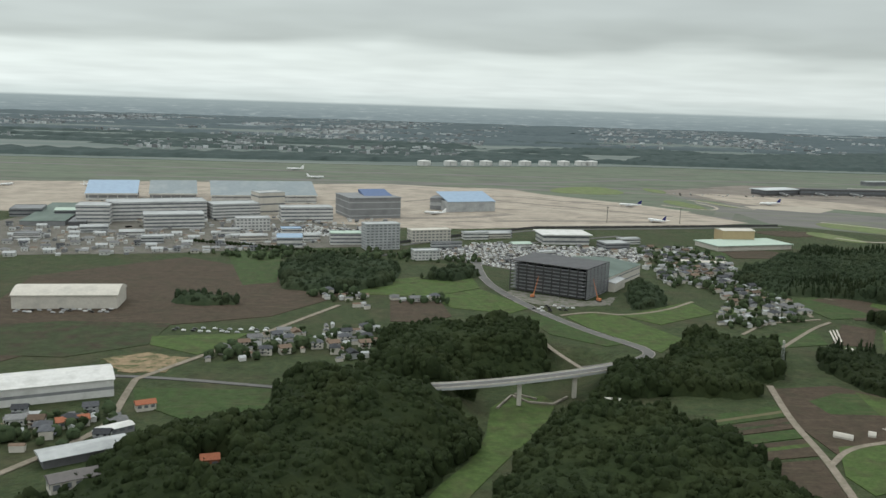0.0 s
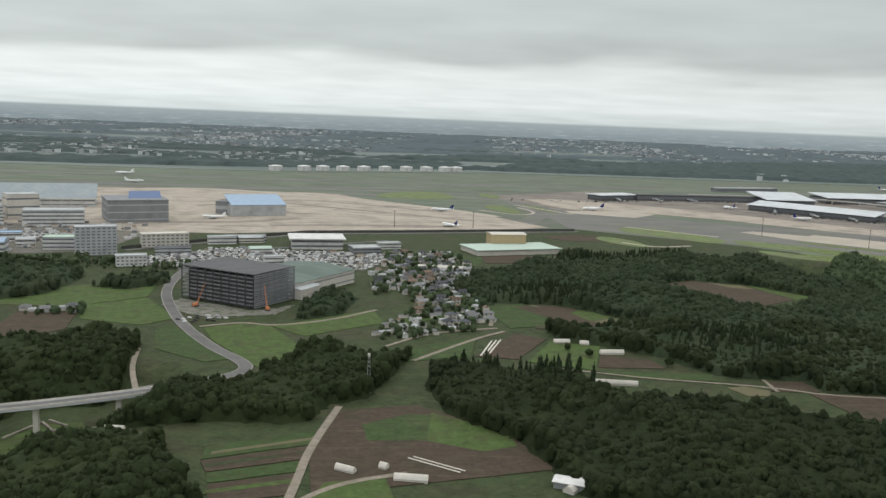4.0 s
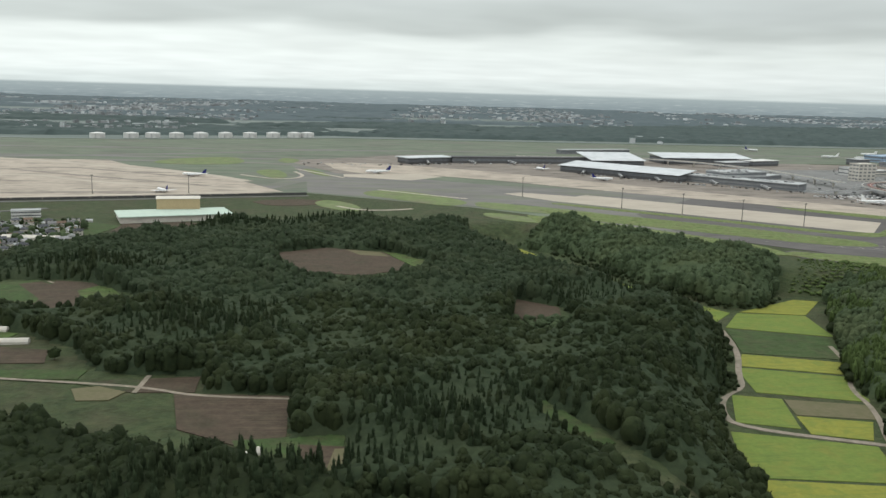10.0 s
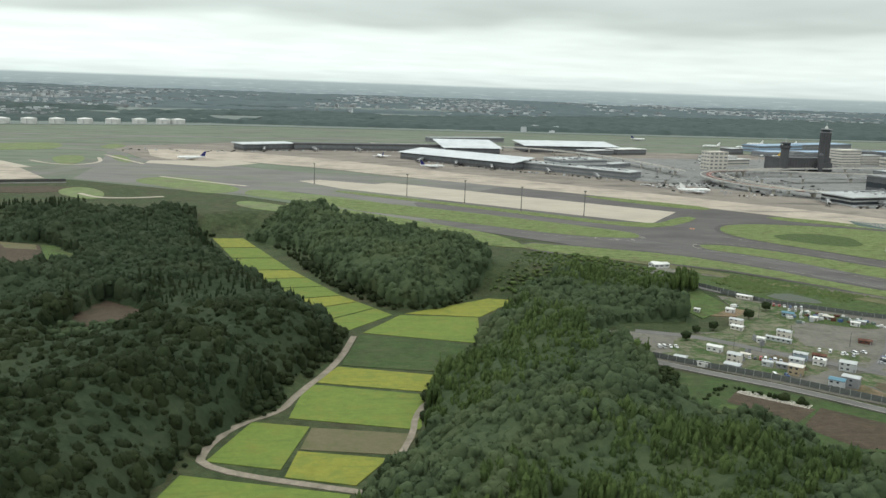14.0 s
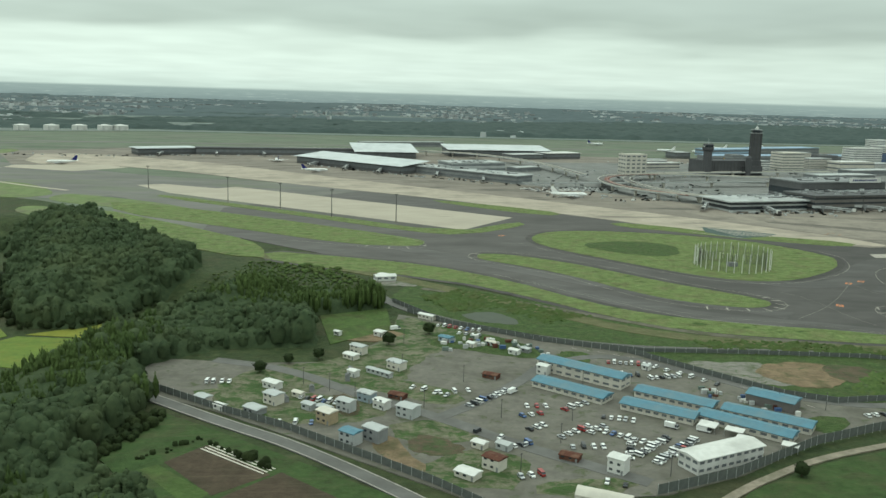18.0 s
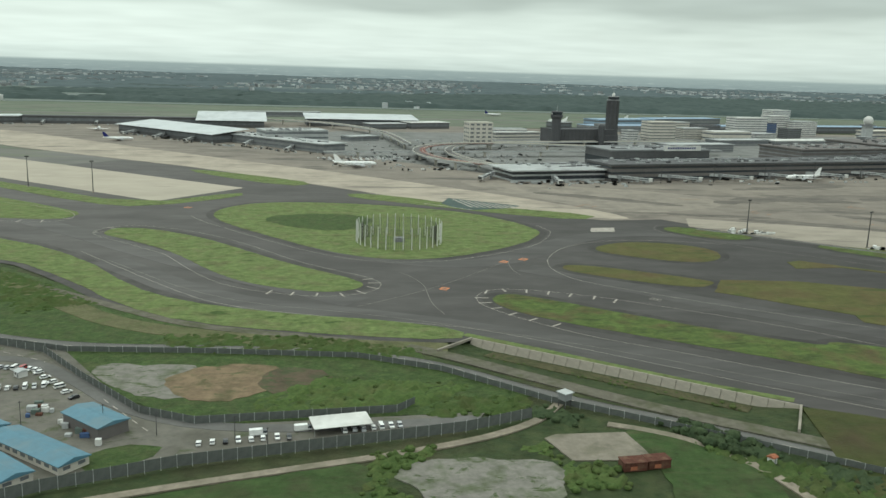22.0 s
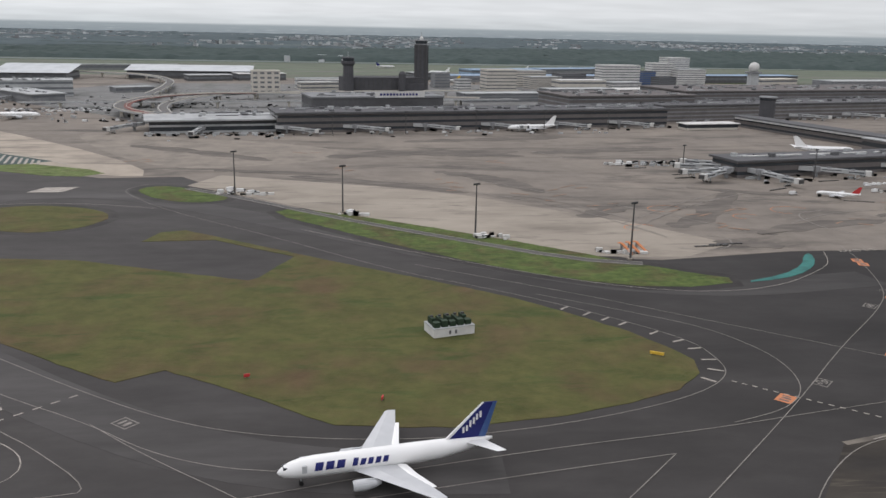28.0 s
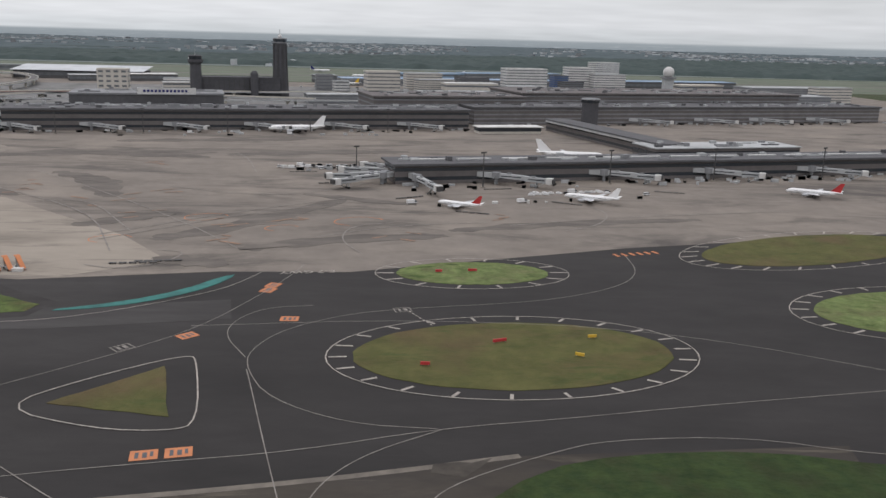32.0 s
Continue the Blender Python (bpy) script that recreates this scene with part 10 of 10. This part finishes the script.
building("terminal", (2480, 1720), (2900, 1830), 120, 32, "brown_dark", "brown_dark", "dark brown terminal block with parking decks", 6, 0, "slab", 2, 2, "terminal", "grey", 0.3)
m, L = stand((2490, 1580), (2556, 1350))
t = thing("roof_walkway", m, "long white walkway strip on the connecting wing", "walkway")
part("deck", boxes("deck", "white", [(4, L - 2, -2.6, -1.2, 10.2, 11.2)]), t)
part("rail", boxes("rail", "steel", [(4, L - 2, -2.8, -2.65, 11.2, 12.2)]), t)
m, L = stand((2035, 1557), (2095, 1571), 33)
t = thing("sign_band", m, "white sign band on the terminal with unreadable dark letters", "sign")
part("board", boxes("board", "white", [(0, L, 1.0, 2.0, -1.0, 6)]), t)
for k in range(12):
    part("letter_bar", boxes("letter_bar", "navy", [(6 + 4 * k, 8.6 + 4 * k, 0.9, 1.05, 1.2, 3.8)]), t, "dark blue letter bar")
pier_line = [(2330 + 34 * k, 1188.6 + 8.0 * k) for k in range(12)]
for k, (x, y) in enumerate(pier_line):
    t = thing("roof_skylight", pose(x, y + 14, 14.5, 0, 0, 13.3), "long pale rooflight on the pier", "rooflight", "pier rooflights")
    part("frame", boxes("frame", "steel", [(0, 26, 0, 3.2, 0, 0.9)]), t)
    part("pane", boxes("pane", "white", [(0.4, 25.6, 0.3, 2.9, 0.9, 1.2)]), t)
for k in range(14):
    t = thing("roof_unit", pose(1945 + 33 * k, 1490 + 7.6 * k, 22, 0, 0, 13), "grey rooftop plant unit on the terminal", "roof unit", "rooftop units")
    part("casing", boxes("casing", "grey", [(0, random.uniform(5, 14), 0, random.uniform(4, 9), 0, random.uniform(1.5, 3.5))]), t)

for k, (ln, n, dp) in enumerate((([(1790, 1450), (1928, 1466), (2400, 1575)], 150, 26), ([(2319, 1186), (2760, 1290)], 130, 30), ([(1570, 1700), (1790, 1640)], 70, 120), ([(1191, 2126), (1386, 1914), (1570, 1770)], 120, 40), ([(854, 2250), (965, 2300), (1330, 2350)], 110, 40), ([(2420, 1625), (3000, 1790)], 90, 25), ([(-690, 1690), (-250, 1765)], 60, 40), ([(2240, 1262), (2290, 1270)], 40, 22), ([(1600, 2060), (1900, 2110), (2300, 2180)], 150, 260), ([(1580, 1850), (1900, 1800)], 150, 150), ([(1880, 2330), (2500, 2480)], 120, 160), ([(2200, 2130), (2800, 2260)], 120, 90), ([(600, 2240), (840, 2240)], 40, 60), ([(-500, 1480), (-100, 1560)], 90, 160), ([(1800, 1445), (2350, 1560)], 60, 60))):
    for mat, word in (("grey_light", "pale"), ("grey_light", "light"), ("grey", "grey")):
        clutter("service_gear", mat, ln, n // 3, dp, (1.5, 6), f"{word} carts and service gear along the terminal front", 10 * k + len(word))

# ---- rooftop plant of the terminals ----
def roof_plant(A, B, D, z, n, seed):
    """Air handling units, ducts and stair heads on a flat roof, joined by colour."""
    m, L = stand(A, B, z)
    r = random.Random(seed)
    groups = {"grey_light": [], "grey": [], "grey_dark": []}
    for k in range(n):
        x, y = r.uniform(2, L - 14), r.uniform(3, D - 8)
        w, d, h = r.choice(((r.uniform(3, 7), r.uniform(2, 5), r.uniform(1.2, 3.2)), (r.uniform(9, 26), r.uniform(1.2, 2.4), r.uniform(0.7, 1.4))))
        groups[r.choices(list(groups), (3, 3, 2))[0]].append((x, min(x + w, L), y, y + d, 0, h))
    for mat, items in groups.items():
        if items:
            tagged(new("roof_plant", boxes("roof_plant", mat, items)), f"{mat.replace('_', ' ')} ventilation plant on a terminal roof", "roof plant", kind="stuff").matrix_basis = m


for k, (A, B, D, z, n) in enumerate((((2319, 1186), (2760, 1290), 34, 14.5, 40), ((1928, 1466), (2400, 1575), 60, 22, 70), ((2410, 1620), (3000, 1790), 80, 22, 90), ((1797, 1450), (1925, 1480), 60, 17, 26), ((2290, 1640), (2480, 1690), 90, 31, 36), ((2480, 1720), (2900, 1830), 120, 34, 80), ((1960, 1560), (2120, 1597), 70, 32, 24), ((2545, 1330), (2690, 1365), 40, 12, 20), ((1400, 1960), (1570, 1770), 45, 14.5, 24), ((1476, 1884), (1579, 1918), 60, 24.6, 18))):
    roof_plant(A, B, D, z, n, 300 + k)
for k, ln in enumerate(([(1915, 1120), (1948, 1118)], [(2000, 1054), (2014, 1050)], [(2074, 992), (2092, 988)], [(2135, 958), (2160, 952)], [(2225, 1258), (2300, 1272)], [(2330, 1110), (2480, 1150)])):
    for mat, word in (("white", "white"), ("grey", "dull"), ("grey_light", "grey")):
        clutter("stand_gear", mat, ln, 9 if word == "white" else 5, 9, (1.2, 4.5), f"{word} ground gear parked at a stand", 500 + 10 * k + len(word))

# ---- far town and land behind the airfield ----
def town_stuff(name, mat, n, y0, y1, seed, label):
    r = np.random.default_rng(int(seed * 10))
    x, y = r.uniform(-3600, 8600, n), r.uniform(y0, y1, n)
    s = np.sin(x * 0.0023 + 3) + np.sin(y * 0.0052 + x * 0.0006 + 1) + 0.9 * np.sin(x * 0.0061 - y * 0.001) + r.normal(0, 0.25, n) - 2.0 * np.clip((x - 300) / 1500, 0, 1) * (y < 4900)
    items = []
    for a_, b_ in zip(x[s > 0.6], y[s > 0.6]):
        w, d, h = r.uniform(7, 20) * (1 + (b_ - 3300) / 4000) * (2.6 if r.random() < 0.07 else 1), r.uniform(8, 14), r.uniform(5, 9) * (2.4 if r.random() < 0.03 else 1) + (11 if r.random() < 0.4 and (a_ > 300 or b_ > 4900) else 5 if a_ < 300 else 0)
        items.append((a_ - w / 2, a_ + w / 2, b_ - d / 2, b_ + d / 2, -0.4, h))
    tagged(new(name, boxes(name, mat, items)), label, "town", kind="stuff")


town_stuff("far_town", "town_pale", 12000, 3380, 10000, 3, "pale houses of distant towns")
town_stuff("far_town", "town_grey", 8000, 3380, 10000, 3.2, "grey houses of distant towns")

# the whole model stands at a reduced scale of 0.485
for ob in list(scene.objects):
    if ob.parent is None and ob.type in {"MESH", "EMPTY", "FONT", "CURVE"}:
        ob.matrix_basis = Matrix.Scale(0.485, 4) @ ob.matrix_basis
